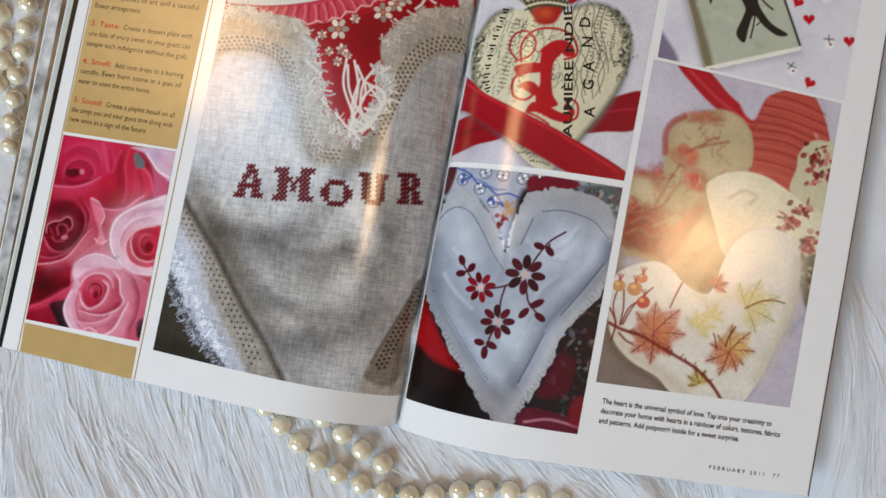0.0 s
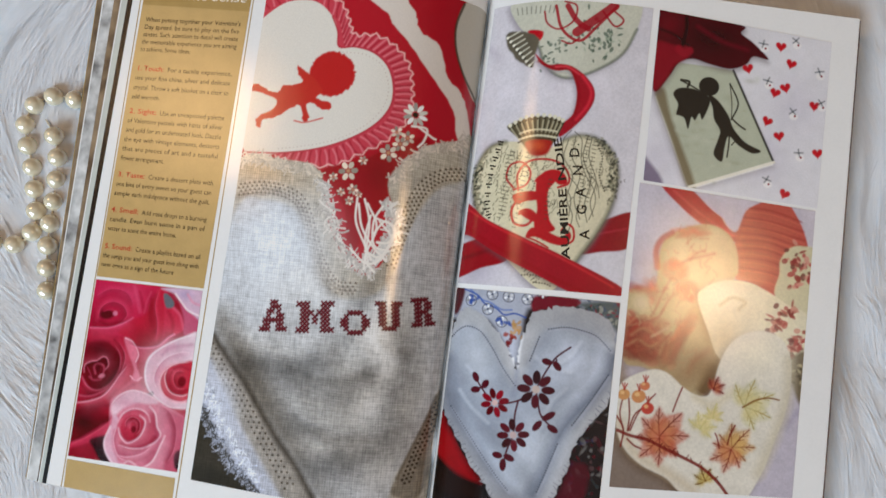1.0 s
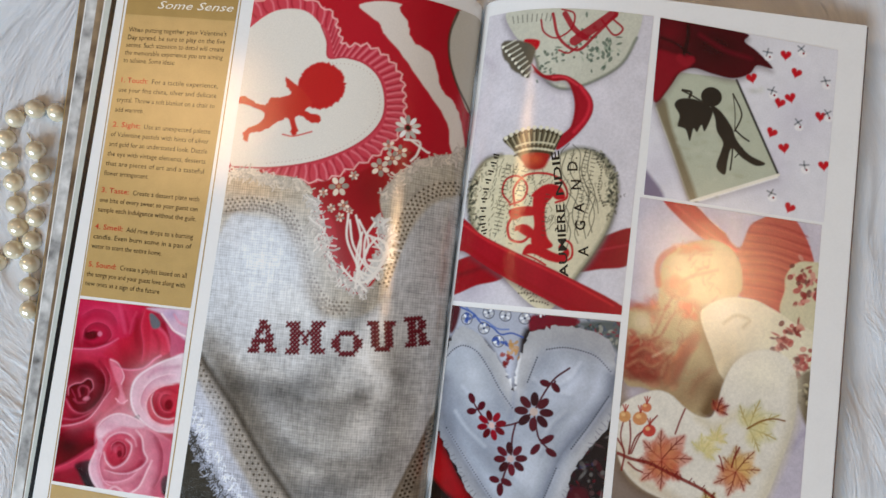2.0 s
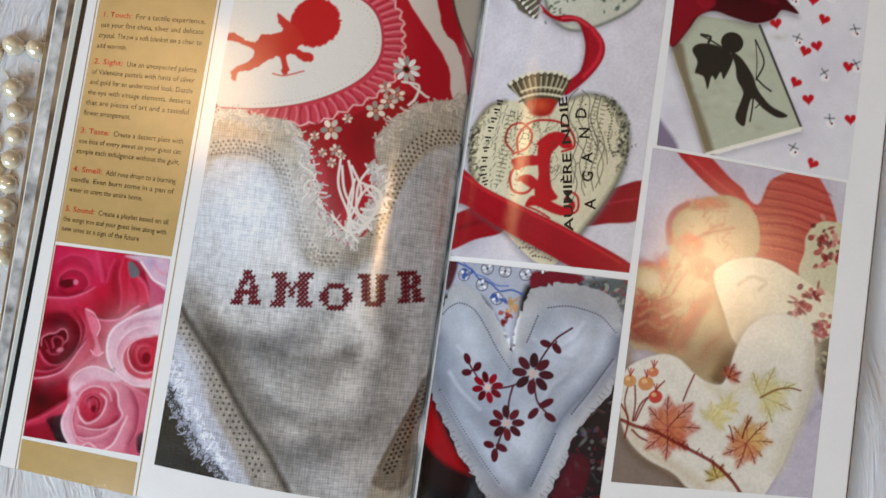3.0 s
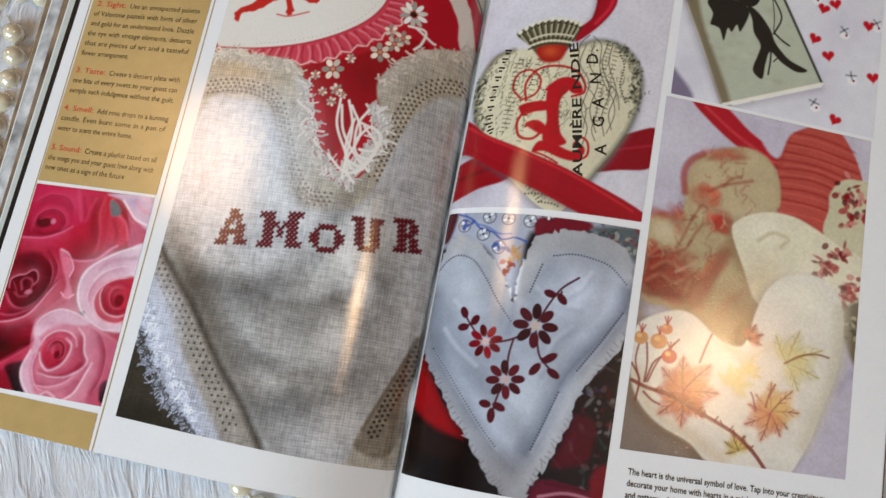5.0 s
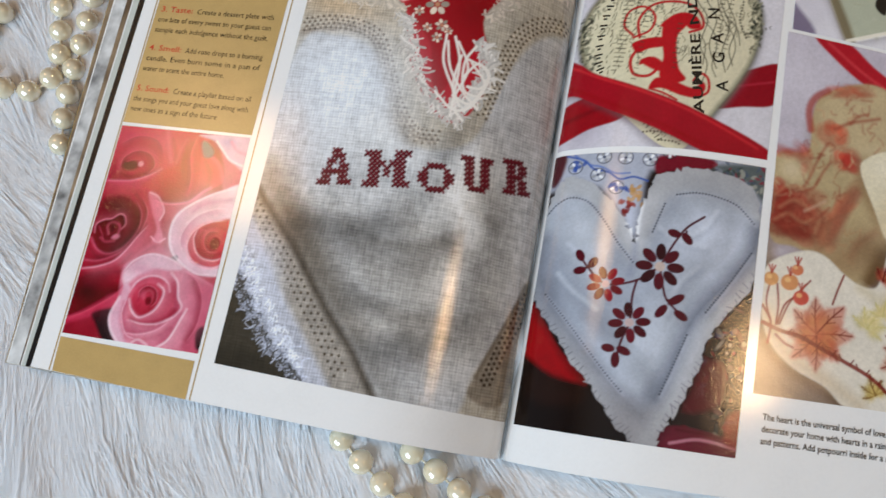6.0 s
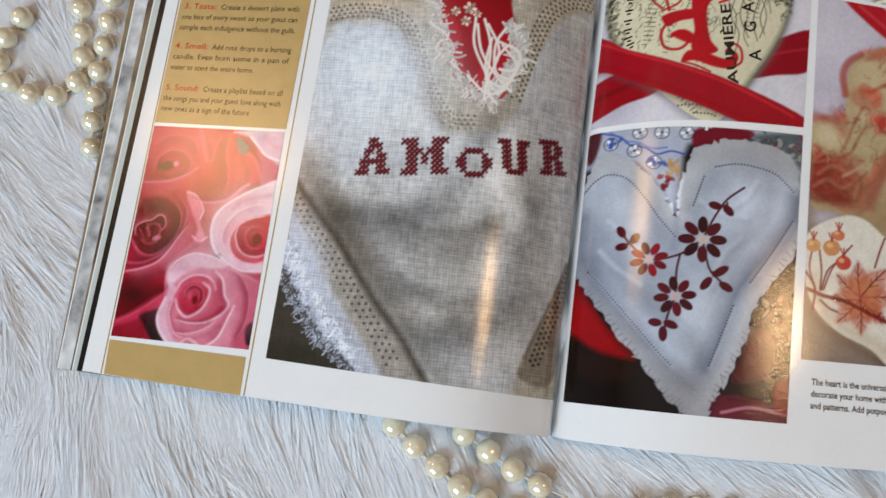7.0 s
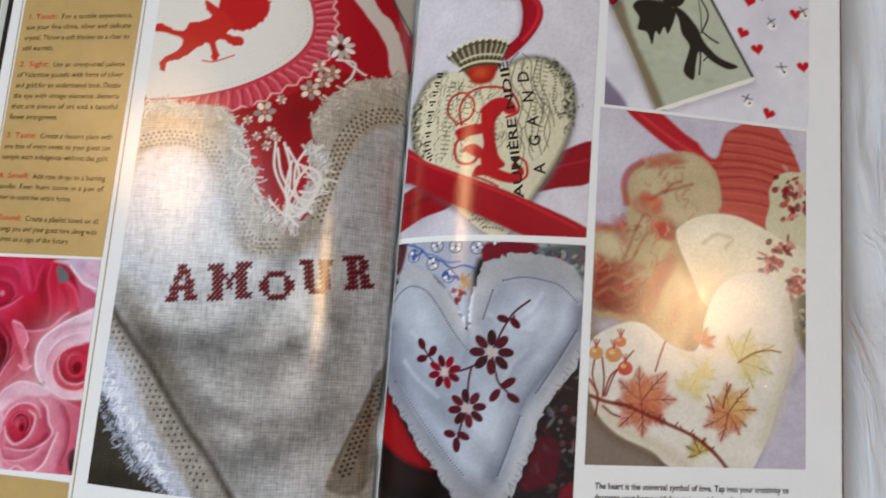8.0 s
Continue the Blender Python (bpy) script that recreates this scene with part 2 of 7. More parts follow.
# ---- writing, laid on the page ----
def writing(name, words, at, along, height, mat, parent, width=None, lift=0.22, shear=0.0, weight=0.0, label=""):
    """One line of words; at: start of the baseline, along: direction, height: capital height (mm), width: length to fill."""
    cu = bpy.data.curves.new(name, "FONT")
    cu.body, cu.size, cu.shear, cu.resolution_u, cu.offset = words, 1.0, shear, 2, weight
    tmp = bpy.data.objects.new(name, cu)
    scene.collection.objects.link(tmp)
    bpy.context.view_layer.update()
    me = bpy.data.meshes.new_from_object(tmp.evaluated_get(bpy.context.evaluated_depsgraph_get()))
    bpy.data.objects.remove(tmp)
    co = np.empty(len(me.vertices) * 3, np.float32)
    me.vertices.foreach_get("co", co)
    co = co.reshape(-1, 3)
    k = height / 0.69
    kx = width / max(co[:, 0].max(), 1e-6) if width else k
    d = np.array(along, float) / np.hypot(*along)
    n = np.array((-d[1], d[0]))
    p = np.array(at, float) + co[:, :1] * kx * d + co[:, 1:2] * k * n
    co[:] = np.stack([p[:, 0], p[:, 1], page_z(p[:, 0]) + lift], -1) * MM
    me.vertices.foreach_set("co", co.ravel())
    me.update()
    me.name = name
    me.materials.append(mat)
    ob = new(name, me)
    ob.parent = parent
    return tagged(ob, label)


COLUMN = [  # baseline height, red heading, its words, share of the full width
    (257.9, "", "When putting together your Valentine's", 1), (253.4, "", "Day spread, be sure to play on the five", 1),
    (249.0, "", "senses. Such attention to detail will create", 1), (244.5, "", "the memorable experience you are aiming", 1),
    (240.0, "", "to achieve. Some ideas:", 0.53),
    (228.4, "1. Touch:", "For a tactile experience,", 1), (222.8, "", "use your fine china, silver and delicate", 1),
    (217.0, "", "crystal. Throw a soft blanket on a chair to", 1), (211.3, "", "add warmth.", 0.30),
    (202.6, "2. Sight:", "Use an unexpected palette", 1), (197.0, "", "of Valentine pastels with hints of silver", 1),
    (191.4, "", "and gold for an understated look. Dazzle", 1), (185.8, "", "the eye with vintage elements, desserts", 1),
    (180.2, "", "that are pieces of art and a tasteful", 1), (174.6, "", "flower arrangement.", 0.46),
    (164.8, "3. Taste:", "Create a dessert plate with", 1), (159.2, "", "one bite of every sweet so your guest can", 1),
    (153.7, "", "sample each indulgence without the guilt.", 1),
    (143.9, "4. Smell:", "Add rose drops to a burning", 1), (138.4, "", "candle. Even burn some in a pan of", 1),
    (132.9, "", "water to scent the entire home.", 0.72),
    (122.4, "5. Sound:", "Create a playlist based on all", 1), (117.0, "", "the songs you and your guest love along with", 1),
    (111.8, "", "new ones as a sign of the future", 0.76),
]
for y, head, words, share in COLUMN:
    x = -207.6 + (y - 111.8) * 0.028
    full = 60.5
    if head:
        writing("heading", head, (x, y), (1, 0.004), 2.9, red_ink, left_page, width=17.5, weight=0.012, label="red heading")
        writing("text_line", words, (x + 19.8, y), (1, 0.004), 2.75, text_ink, left_page, width=full - 19.8)
    else:
        writing("text_line", words, (x, y), (1, 0.004), 2.75, text_ink, left_page, width=full * share)
writing("title", "Some Sense", (-188, 272.2), (1, 0), 4.4, white_ink, left_page, width=47, shear=0.35, label="white script title")
for at, words, width in (((96.2, 21.2), "The heart is the universal symbol of love. Tap into your creativity to", 85.5), ((96.2, 16.4), "decorate your home with hearts in a rainbow of colors, textures, fabrics", 90.6), ((96.2, 11.6), "and patterns. Add potpourri inside for a sweet surprise.", 70.6)):
    writing("caption_line", words, at, (1, 0.046), 2.6, text_ink, right_page, width=width, weight=0.012)
writing("footer", "F E B R U A R Y   2 0 1 1     7 7", (154.3, -1.0), (1, 0.042), 1.8, text_ink, right_page, width=35.8)


# ---- printed photographs: inks laid in order on a fine sheet ----
INK = 0.98


def smooth_path(pts, n=12, closed=False):
    """Catmull-Rom curve through the points."""
    p = np.array(pts, float)
    p = np.concatenate([p[-1:], p, p[:2]]) if closed else np.concatenate([2 * p[:1] - p[1:2], p, 2 * p[-1:] - p[-2:-1]])
    t = np.linspace(0, 1, n, endpoint=False)[:, None]
    out = [0.5 * (2 * b + (c - a) * t + (2 * a - 5 * b + 4 * c - d) * t ** 2 + (3 * b - a - 3 * c + d) * t ** 3) for a, b, c, d in zip(p[:-3], p[1:-2], p[2:-1], p[3:])]
    return np.concatenate(out + ([] if closed else [p[-2:-1]]))


def grain(x, y, size, seed):
    """Smooth value noise from -1 to 1, at a size in mm."""
    r = np.random.default_rng(seed)
    table = r.uniform(-1, 1, (64, 64))
    u, v = x / size + 1000, y / size + 1000
    i, j = np.floor(u).astype(int), np.floor(v).astype(int)
    f, g = u - i, v - j
    f, g = f * f * (3 - 2 * f), g * g * (3 - 2 * g)
    a, b = table[i % 64, j % 64], table[(i + 1) % 64, j % 64]
    c, d = table[i % 64, (j + 1) % 64], table[(i + 1) % 64, (j + 1) % 64]
    return (a * (1 - f) + b * f) * (1 - g) + (c * (1 - f) + d * f) * g


class Photo:
    """A printed picture: a fine sheet whose inks are laid shape by shape (millimetres on the page)."""

    def __init__(self, corners, step, base):
        w = (math.dist(corners[0], corners[1]) + math.dist(corners[3], corners[2])) / 2
        h = (math.dist(corners[0], corners[3]) + math.dist(corners[1], corners[2])) / 2
        self.X, self.Y = quad(corners, int(w / step), int(h / step))
        self.C = np.empty(self.X.shape + (3,))
        self.C[:] = lin(base) * INK
        self.r = np.random.default_rng(11)

    def near(self, lo, hi):
        m = (self.X > lo[0]) & (self.X < hi[0]) & (self.Y > lo[1]) & (self.Y < hi[1])
        return np.nonzero(m)

    def lay(self, at, mask, colour, alpha=1.0, times=None):
        k = (mask * alpha)[:, None]
        c = lin(colour) * INK if times is None else self.C[at] * np.asarray(times)
        self.C[at] = self.C[at] * (1 - k) + c * k

    def gap(self, at, path, closed):
        """Distance to the path, and whether inside."""
        x, y = self.X[at], self.Y[at]
        best, inside = np.full(x.shape, 1e9), np.zeros(x.shape, bool)
        q = np.concatenate([path, path[:1]]) if closed else path
        for (ax, ay), (bx, by) in zip(q[:-1], q[1:]):
            dx, dy = bx - ax, by - ay
            L = dx * dx + dy * dy
            if L < 1e-9:
                continue
            t = np.clip(((x - ax) * dx + (y - ay) * dy) / L, 0, 1)
            best = np.minimum(best, (x - ax - t * dx) ** 2 + (y - ay - t * dy) ** 2)
            if closed and ay != by:
                inside ^= ((ay > y) != (by > y)) & (x < (y - ay) * dx / dy + ax)
        return np.sqrt(best), inside

    def fill(self, pts, colour, soft=0.4, alpha=1.0, smooth=True, ragged=0.0, times=None, n=5):
        path = smooth_path(pts, n, True) if smooth else np.array(pts, float)
        if ragged:
            path = path + self.r.normal(0, ragged, path.shape)
        at = self.near(path.min(0) - 2 * soft - 1, path.max(0) + 2 * soft + 1)
        if not len(at[0]):
            return
        d, inside = self.gap(at, path, True)
        s = np.where(inside, d, -d)
        m = np.clip(s / soft * 0.5 + 0.5, 0, 1)
        m = m * m * (3 - 2 * m)
        self.lay(at, m, colour, alpha, times)
        return at, m

    def stroke(self, pts, width, colour, soft=0.35, alpha=1.0, smooth=True, taper=False, times=None, n=5):
        path = smooth_path(pts, n) if smooth and len(pts) > 2 else np.array(pts, float)
        at = self.near(path.min(0) - width - 2 * soft, path.max(0) + width + 2 * soft)
        if not len(at[0]):
            return
        d, _ = self.gap(at, path, False)
        m = np.clip((width / 2 - d) / soft + 0.5, 0, 1)
        self.lay(at, m, colour, alpha, times)

    def blob(self, c, rx, ry, colour, turn=0.0, soft=0.4, alpha=1.0, times=None):
        R = max(rx, ry) + soft + 0.5
        at = self.near((c[0] - R, c[1] - R), (c[0] + R, c[1] + R))
        if not len(at[0]):
            return
        x, y = self.X[at] - c[0], self.Y[at] - c[1]
        a = math.radians(turn)
        u, v = x * math.cos(a) + y * math.sin(a), -x * math.sin(a) + y * math.cos(a)
        d = np.sqrt((u / rx) ** 2 + (v / ry) ** 2)
        m = np.clip((1 - d) * min(rx, ry) / soft + 0.5, 0, 1)
        self.lay(at, m, colour, alpha, times)

    def glow(self, c, r, colour, alpha=1.0, ry=None, turn=0.0, times=None):
        """A soft round change of tone in the photograph."""
        ry = ry or r
        a = math.radians(turn)
        R = max(r, ry) * 2.2
        at = self.near((c[0] - R, c[1] - R), (c[0] + R, c[1] + R))
        if not len(at[0]):
            return
        x, y = self.X[at] - c[0], self.Y[at] - c[1]
        u, v = x * math.cos(a) + y * math.sin(a), -x * math.sin(a) + y * math.cos(a)
        self.lay(at, np.exp(-(u / r) ** 2 - (v / ry) ** 2), colour, alpha, times)

    def dots(self, pts, gap, r, colour, soft=0.3, alpha=1.0, rows=(0.0,)):
        path = smooth_path(pts, 10)
        d = np.concatenate([[0], np.cumsum(np.hypot(*np.diff(path, axis=0).T))])
        for k, off in enumerate(rows):
            for s in np.arange(gap * 0.5 * (k % 2), d[-1], gap):
                x, y = np.interp(s, d, path[:, 0]), np.interp(s, d, path[:, 1])
                x2, y2 = np.interp(s + 0.5, d, path[:, 0]), np.interp(s + 0.5, d, path[:, 1])
                L = math.hypot(x2 - x, y2 - y) or 1
                self.blob((x - (y2 - y) / L * off, y + (x2 - x) / L * off), r, r, colour, 0, soft, alpha)

    def frayed(self, pts, count, reach, width, colour, turn=None, spread=0.9, curl=0.5):
        """Loose threads along a path."""
        path = smooth_path(pts, 10)
        d = np.concatenate([[0], np.cumsum(np.hypot(*np.diff(path, axis=0).T))])
        for i in range(count):
            s = self.r.uniform(0, d[-1])
            p = np.array((np.interp(s, d, path[:, 0]), np.interp(s, d, path[:, 1]))) + self.r.normal(0, 0.8, 2)
            a = (turn if turn is not None else self.r.uniform(0, 6.28)) + self.r.normal(0, spread)
            L = reach * self.r.uniform(0.5, 1.2)
            b = a + self.r.normal(0, curl)
            q = p + L * 0.5 * np.array((math.cos(a), math.sin(a)))
            e = q + L * 0.5 * np.array((math.cos(b), math.sin(b)))
            v = self.r.uniform(0.82, 1.05)
            self.stroke([p, q, e], width * self.r.uniform(0.7, 1.3), np.clip(np.array(colour) * v, 0, 255), 0.3, 0.9, n=4)

    def rim(self, pts, centre, light, width=0.9, reach=4.0, dark=0.55, lit=0.2, alpha=0.9, shade=(1.0, 1.0, 1.0)):
        """A rolled edge: a pale lip, shaded on the side of the centre and lit on the other, both fading away."""
        path = smooth_path(pts, 6)
        R = reach * 2 + width
        at = self.near(path.min(0) - R, path.max(0) + R)
        if not len(at[0]):
            return
        x, y = self.X[at], self.Y[at]
        best, sign = np.full(x.shape, 1e9), np.zeros(x.shape)
        along, total = np.zeros(x.shape), len(path) - 1
        for k, ((ax, ay), (bx, by)) in enumerate(zip(path[:-1], path[1:])):
            dx, dy = bx - ax, by - ay
            L = dx * dx + dy * dy
            if L < 1e-9:
                continue
            t = np.clip(((x - ax) * dx + (y - ay) * dy) / L, 0, 1)
            d = (x - ax - t * dx) ** 2 + (y - ay - t * dy) ** 2
            side = np.sign(dx * (centre[1] - ay) - dy * (centre[0] - ax))
            closer = d < best
            best = np.where(closer, d, best)
            sign = np.where(closer, np.sign(dx * (y - ay) - dy * (x - ax)) * side, sign)
            along = np.where(closer, (k + t) / total, along)
        d = np.sqrt(best)
        ends = np.clip(np.minimum(along, 1 - along) * 6, 0, 1)
        fall = np.exp(-(d / reach) ** 1.2) * ends
        inner = np.where(sign > 0, fall, 0) * dark
        self.C[at] *= 1 - inner[:, None] * np.asarray(shade)
        self.lay(at, np.where(sign <= 0, fall, 0), light, lit)
        lip = np.clip((width * (0.4 + 0.6 * ends) / 2 - d) / 0.7 + 0.5, 0, 1)
        self.lay(at, lip * np.clip(ends * 2, 0, 1), light, alpha)

    def fold(self, pts, centre, reach, depth):
        """A soft crease in cloth: darker on the side of the centre, lighter on the other, with no line between."""
        path = smooth_path(pts, 5)
        at = self.near(path.min(0) - 3 * reach, path.max(0) + 3 * reach)
        if not len(at[0]):
            return
        x, y = self.X[at], self.Y[at]
        tone = np.zeros(x.shape)
        for (ax, ay), (bx, by) in zip(path[:-1], path[1:]):
            L = math.hypot(bx - ax, by - ay)
            if L < 1e-6:
                continue
            side = math.copysign(1, (bx - ax) * (centre[1] - ay) - (by - ay) * (centre[0] - ax))
            mx, my = x - (ax + bx) / 2, y - (ay + by) / 2
            v = ((bx - ax) * my - (by - ay) * mx) / L * side / reach
            tone += v * np.exp(-(mx * mx + my * my) / (2 * reach * reach)) * L / reach * 0.66
        self.C[at] *= (1 - depth * np.clip(tone, -1, 1))[:, None]

    def mottle(self, size, amount, seed, tint=(1, 1, 1)):
        g = grain(self.X, self.Y, size, seed)[..., None] * amount
        self.C *= 1 + g * np.array(tint)

    def put(self, name, parent, label, lift=0.16):
        self.C = np.clip(0.8 * (np.clip(self.C, 0, 1) / 0.8) ** 1.25, 0.002, 0.86)
        ob = grid_mesh(name, laid(self.X, self.Y, lift), photo_ink, parent, self.C)
        return tagged(ob, label)


def heart_pts(c, r, turn=0.0):
    """Outline of a small heart."""
    out = []
    for t in np.linspace(0, 2 * math.pi, 14, endpoint=False):
        x, y = 16 * math.sin(t) ** 3, 13 * math.cos(t) - 5 * math.cos(2 * t) - 2 * math.cos(3 * t) - math.cos(4 * t)
        out.append((c[0] + r / 16 * (x * math.cos(turn) - y * math.sin(turn)), c[1] + r / 16 * (x * math.sin(turn) + y * math.cos(turn))))
    return out


def petals(ph, c, r, count, fat, colour, centre, turn=0.0, hole=0.28):
    for i in range(count):
        a = turn + i * 2 * math.pi / count
        m = (c[0] + math.cos(a) * r * (1 + hole) / 2, c[1] + math.sin(a) * r * (1 + hole) / 2)
        v = 0.9 + 0.2 * math.sin(i * 2.3)
        ph.blob(m, r * (1 - hole) / 2, r * fat, np.clip(np.array(colour) * v, 0, 255), math.degrees(a), 0.35)
    ph.blob(c, r * hole * 0.75, r * hole * 0.75, centre, 0, 0.4)


# -- roses in the text column
ros = Photo([(-209.9, 2.4), (-141.8, 4.6), (-142.4, 105.2), (-209.4, 103.8)], 0.30, (172, 28, 62))
# the upper pink bloom
ros.fill([(-211.6, 105.5), (-187.8, 106.3), (-166.4, 104.8), (-161.6, 92.6), (-162.6, 72.0), (-185.2, 72.0), (-198.6, 72.9), (-211.9, 72.3)], (208, 46, 92), 2)
ros.glow((-185.8, 97.3), 9, (222, 84, 126), 0.8, 7)
ros.glow((-205.2, 98.1), 12, (212, 54, 106), 0.8, 6)
ros.glow((-206.7, 83.9), 5, (176, 26, 68), 0.8, 8)
for pts, w, c, s, k in (
    ([(-204.2, 81.3), (-203.6, 87.8), (-197.9, 92.1), (-190.5, 91.4), (-186.4, 86.2), (-189.5, 81.1)], 3.0, (224, 82, 122), 2.2, 0.8),
    ([(-207.1, 88.5), (-203.6, 93.7), (-196.1, 95.9), (-187.8, 94.1), (-184.0, 88.9)], 2.4, (196, 38, 80), 2.2, 0.7),
    ([(-205.9, 95.1), (-198.9, 99.6), (-189.5, 99.1)], 2.4, (226, 88, 130), 2.4, 0.6),
    ([(-203.3, 80.6), (-197.0, 79.2), (-189.0, 81.8)], 2.2, (158, 16, 54), 1.8, 0.8),
    ([(-210.9, 75.7), (-204.4, 76.4), (-196.3, 77.5), (-188.8, 80.7), (-182.5, 84.8)], 1.3, (236, 132, 164), 1.0, 0.9),
    ([(-209.6, 73.0), (-200.6, 74.3), (-191.2, 76.9)], 2.4, (188, 36, 76), 2.0, 0.7),
    ([(-185.2, 104.9), (-182.5, 98.3), (-178.8, 89.0)], 2.0, (230, 104, 142), 1.6, 0.85),
    ([(-180.6, 100.0), (-178.0, 94.3), (-175.7, 89.5)], 1.6, (182, 28, 66), 1.6, 0.8),
    ([(-175.9, 88.9), (-175.5, 94.7), (-173.6, 100.7)], 1.4, (228, 96, 132), 1.2, 0.8),
):
    ros.stroke(pts, w, c, s, k * 0.6)
ros.blob((-199.2, 84.7), 4.6, 2.6, (112, 8, 36), 10, 1.6, 0.95)
ros.blob((-193.9, 86.0), 1.4, 1.4, (242, 160, 188), 0, 1.0, 0.9)
ros.stroke([(-201.3, 86.4), (-198.2, 87.7), (-195.0, 87.9)], 0.9, (214, 70, 108), 0.8, 0.8)
ros.fill([(-182.3, 83.9), (-175.3, 87.8), (-171.5, 96.9), (-168.4, 103.7), (-164.5, 98.5), (-162.6, 86.8), (-163.0, 75.3), (-165.4, 71.3), (-175.0, 69.8), (-185.0, 73.8), (-190.3, 75.8)], (202, 38, 74), 1.0)
ros.glow((-174.5, 75.0), 9, (176, 24, 56), 0.8, 6)
ros.stroke([(-168.8, 102.5), (-169.8, 93.7), (-166.7, 83.3), (-166.1, 74.9)], 1.6, (226, 84, 118), 2.0, 0.7)
ros.stroke([(-172.7, 96.8), (-172.5, 89.6), (-170.3, 82.2)], 1.8, (178, 24, 58), 2.0, 0.7)
ros.fill([(-165.2, 100.7), (-162.6, 94.2), (-157.3, 93.2), (-153.4, 89.8), (-150.1, 82.9), (-153.2, 79.6), (-158.2, 76.6), (-162.3, 72.0), (-162.4, 81.1)], (214, 58, 94), 1.0)
ros.stroke([(-159.1, 94.1), (-153.8, 90.0), (-150.4, 82.9)], 1.6, (230, 108, 138), 1.4, 0.8)
ros.stroke([(-161.3, 91.2), (-157.7, 86.1), (-156.9, 79.1)], 2.0, (180, 28, 62), 2.0, 0.7)
ros.stroke([(-183.2, 70.0), (-176.4, 68.8), (-170.1, 69.4), (-164.1, 71.5), (-158.9, 76.8), (-155.6, 79.0)], 1.3, (240, 142, 170), 0.9, 0.95)
ros.fill([(-181.2, 68.3), (-169.9, 68.6), (-160.7, 73.4), (-166.3, 66.9), (-169.9, 62.4), (-170.1, 54.4), (-175.0, 59.3)], (190, 44, 80), 1.2)
# the pale bloom behind, and the leaf
ros.fill([(-158.1, 103.1), (-152.9, 96.1), (-147.7, 92.3), (-139.0, 89.6), (-139.6, 80.6), (-149.3, 79.1), (-151.3, 88.4)], (206, 106, 138), 1.0)
ros.fill([(-167.2, 103.8), (-139.8, 105.3), (-139.5, 89.0), (-146.2, 91.4), (-150.5, 93.6), (-154.4, 97.6), (-159.1, 101.5)], (222, 200, 216), 1.0)
ros.glow((-152.8, 101.8), 5, (200, 186, 214), 0.8, 3)
ros.stroke([(-158.4, 101.6), (-153.7, 97.1), (-149.1, 93.2), (-139.9, 90.6)], 1.0, (248, 238, 240), 0.8, 0.95)
ros.stroke([(-151.0, 102.1), (-147.0, 98.1), (-140.5, 96.7)], 1.2, (236, 170, 190), 1.2, 0.7)
ros.fill([(-165.7, 100.0), (-163.4, 100.9), (-158.7, 97.0), (-159.0, 93.8), (-163.1, 93.5)], (118, 130, 136), 0.8)
# the deep red bloom
ros.fill([(-211.1, 73.3), (-197.0, 73.1), (-183.8, 72.8), (-174.9, 65.0), (-171.0, 55.7), (-171.9, 47.9), (-179.8, 39.7), (-193.3, 27.2), (-202.8, 10.4), (-211.8, 8.7), (-211.9, 50.5)], (184, 32, 66), 1.4)
ros.glow((-197.6, 70.1), 11, (204, 58, 90), 0.8, 5, -10)
ros.fill([(-209.0, 64.0), (-204.3, 68.5), (-196.2, 69.7), (-188.9, 66.3), (-185.7, 57.6), (-188.9, 48.5), (-196.9, 42.9), (-205.5, 44.3), (-210.6, 50.7)], (148, 16, 46), 1.8)
ros.glow((-199.6, 64.0), 9, (102, 4, 28), 0.9, 4.5, -8)
ros.fill([(-208.1, 51.1), (-207.9, 54.9), (-204.1, 57.3), (-197.6, 60.9), (-194.3, 59.7), (-193.3, 54.9), (-193.6, 49.1), (-198.2, 45.8), (-205.0, 46.4)], (132, 12, 40), 1.0)
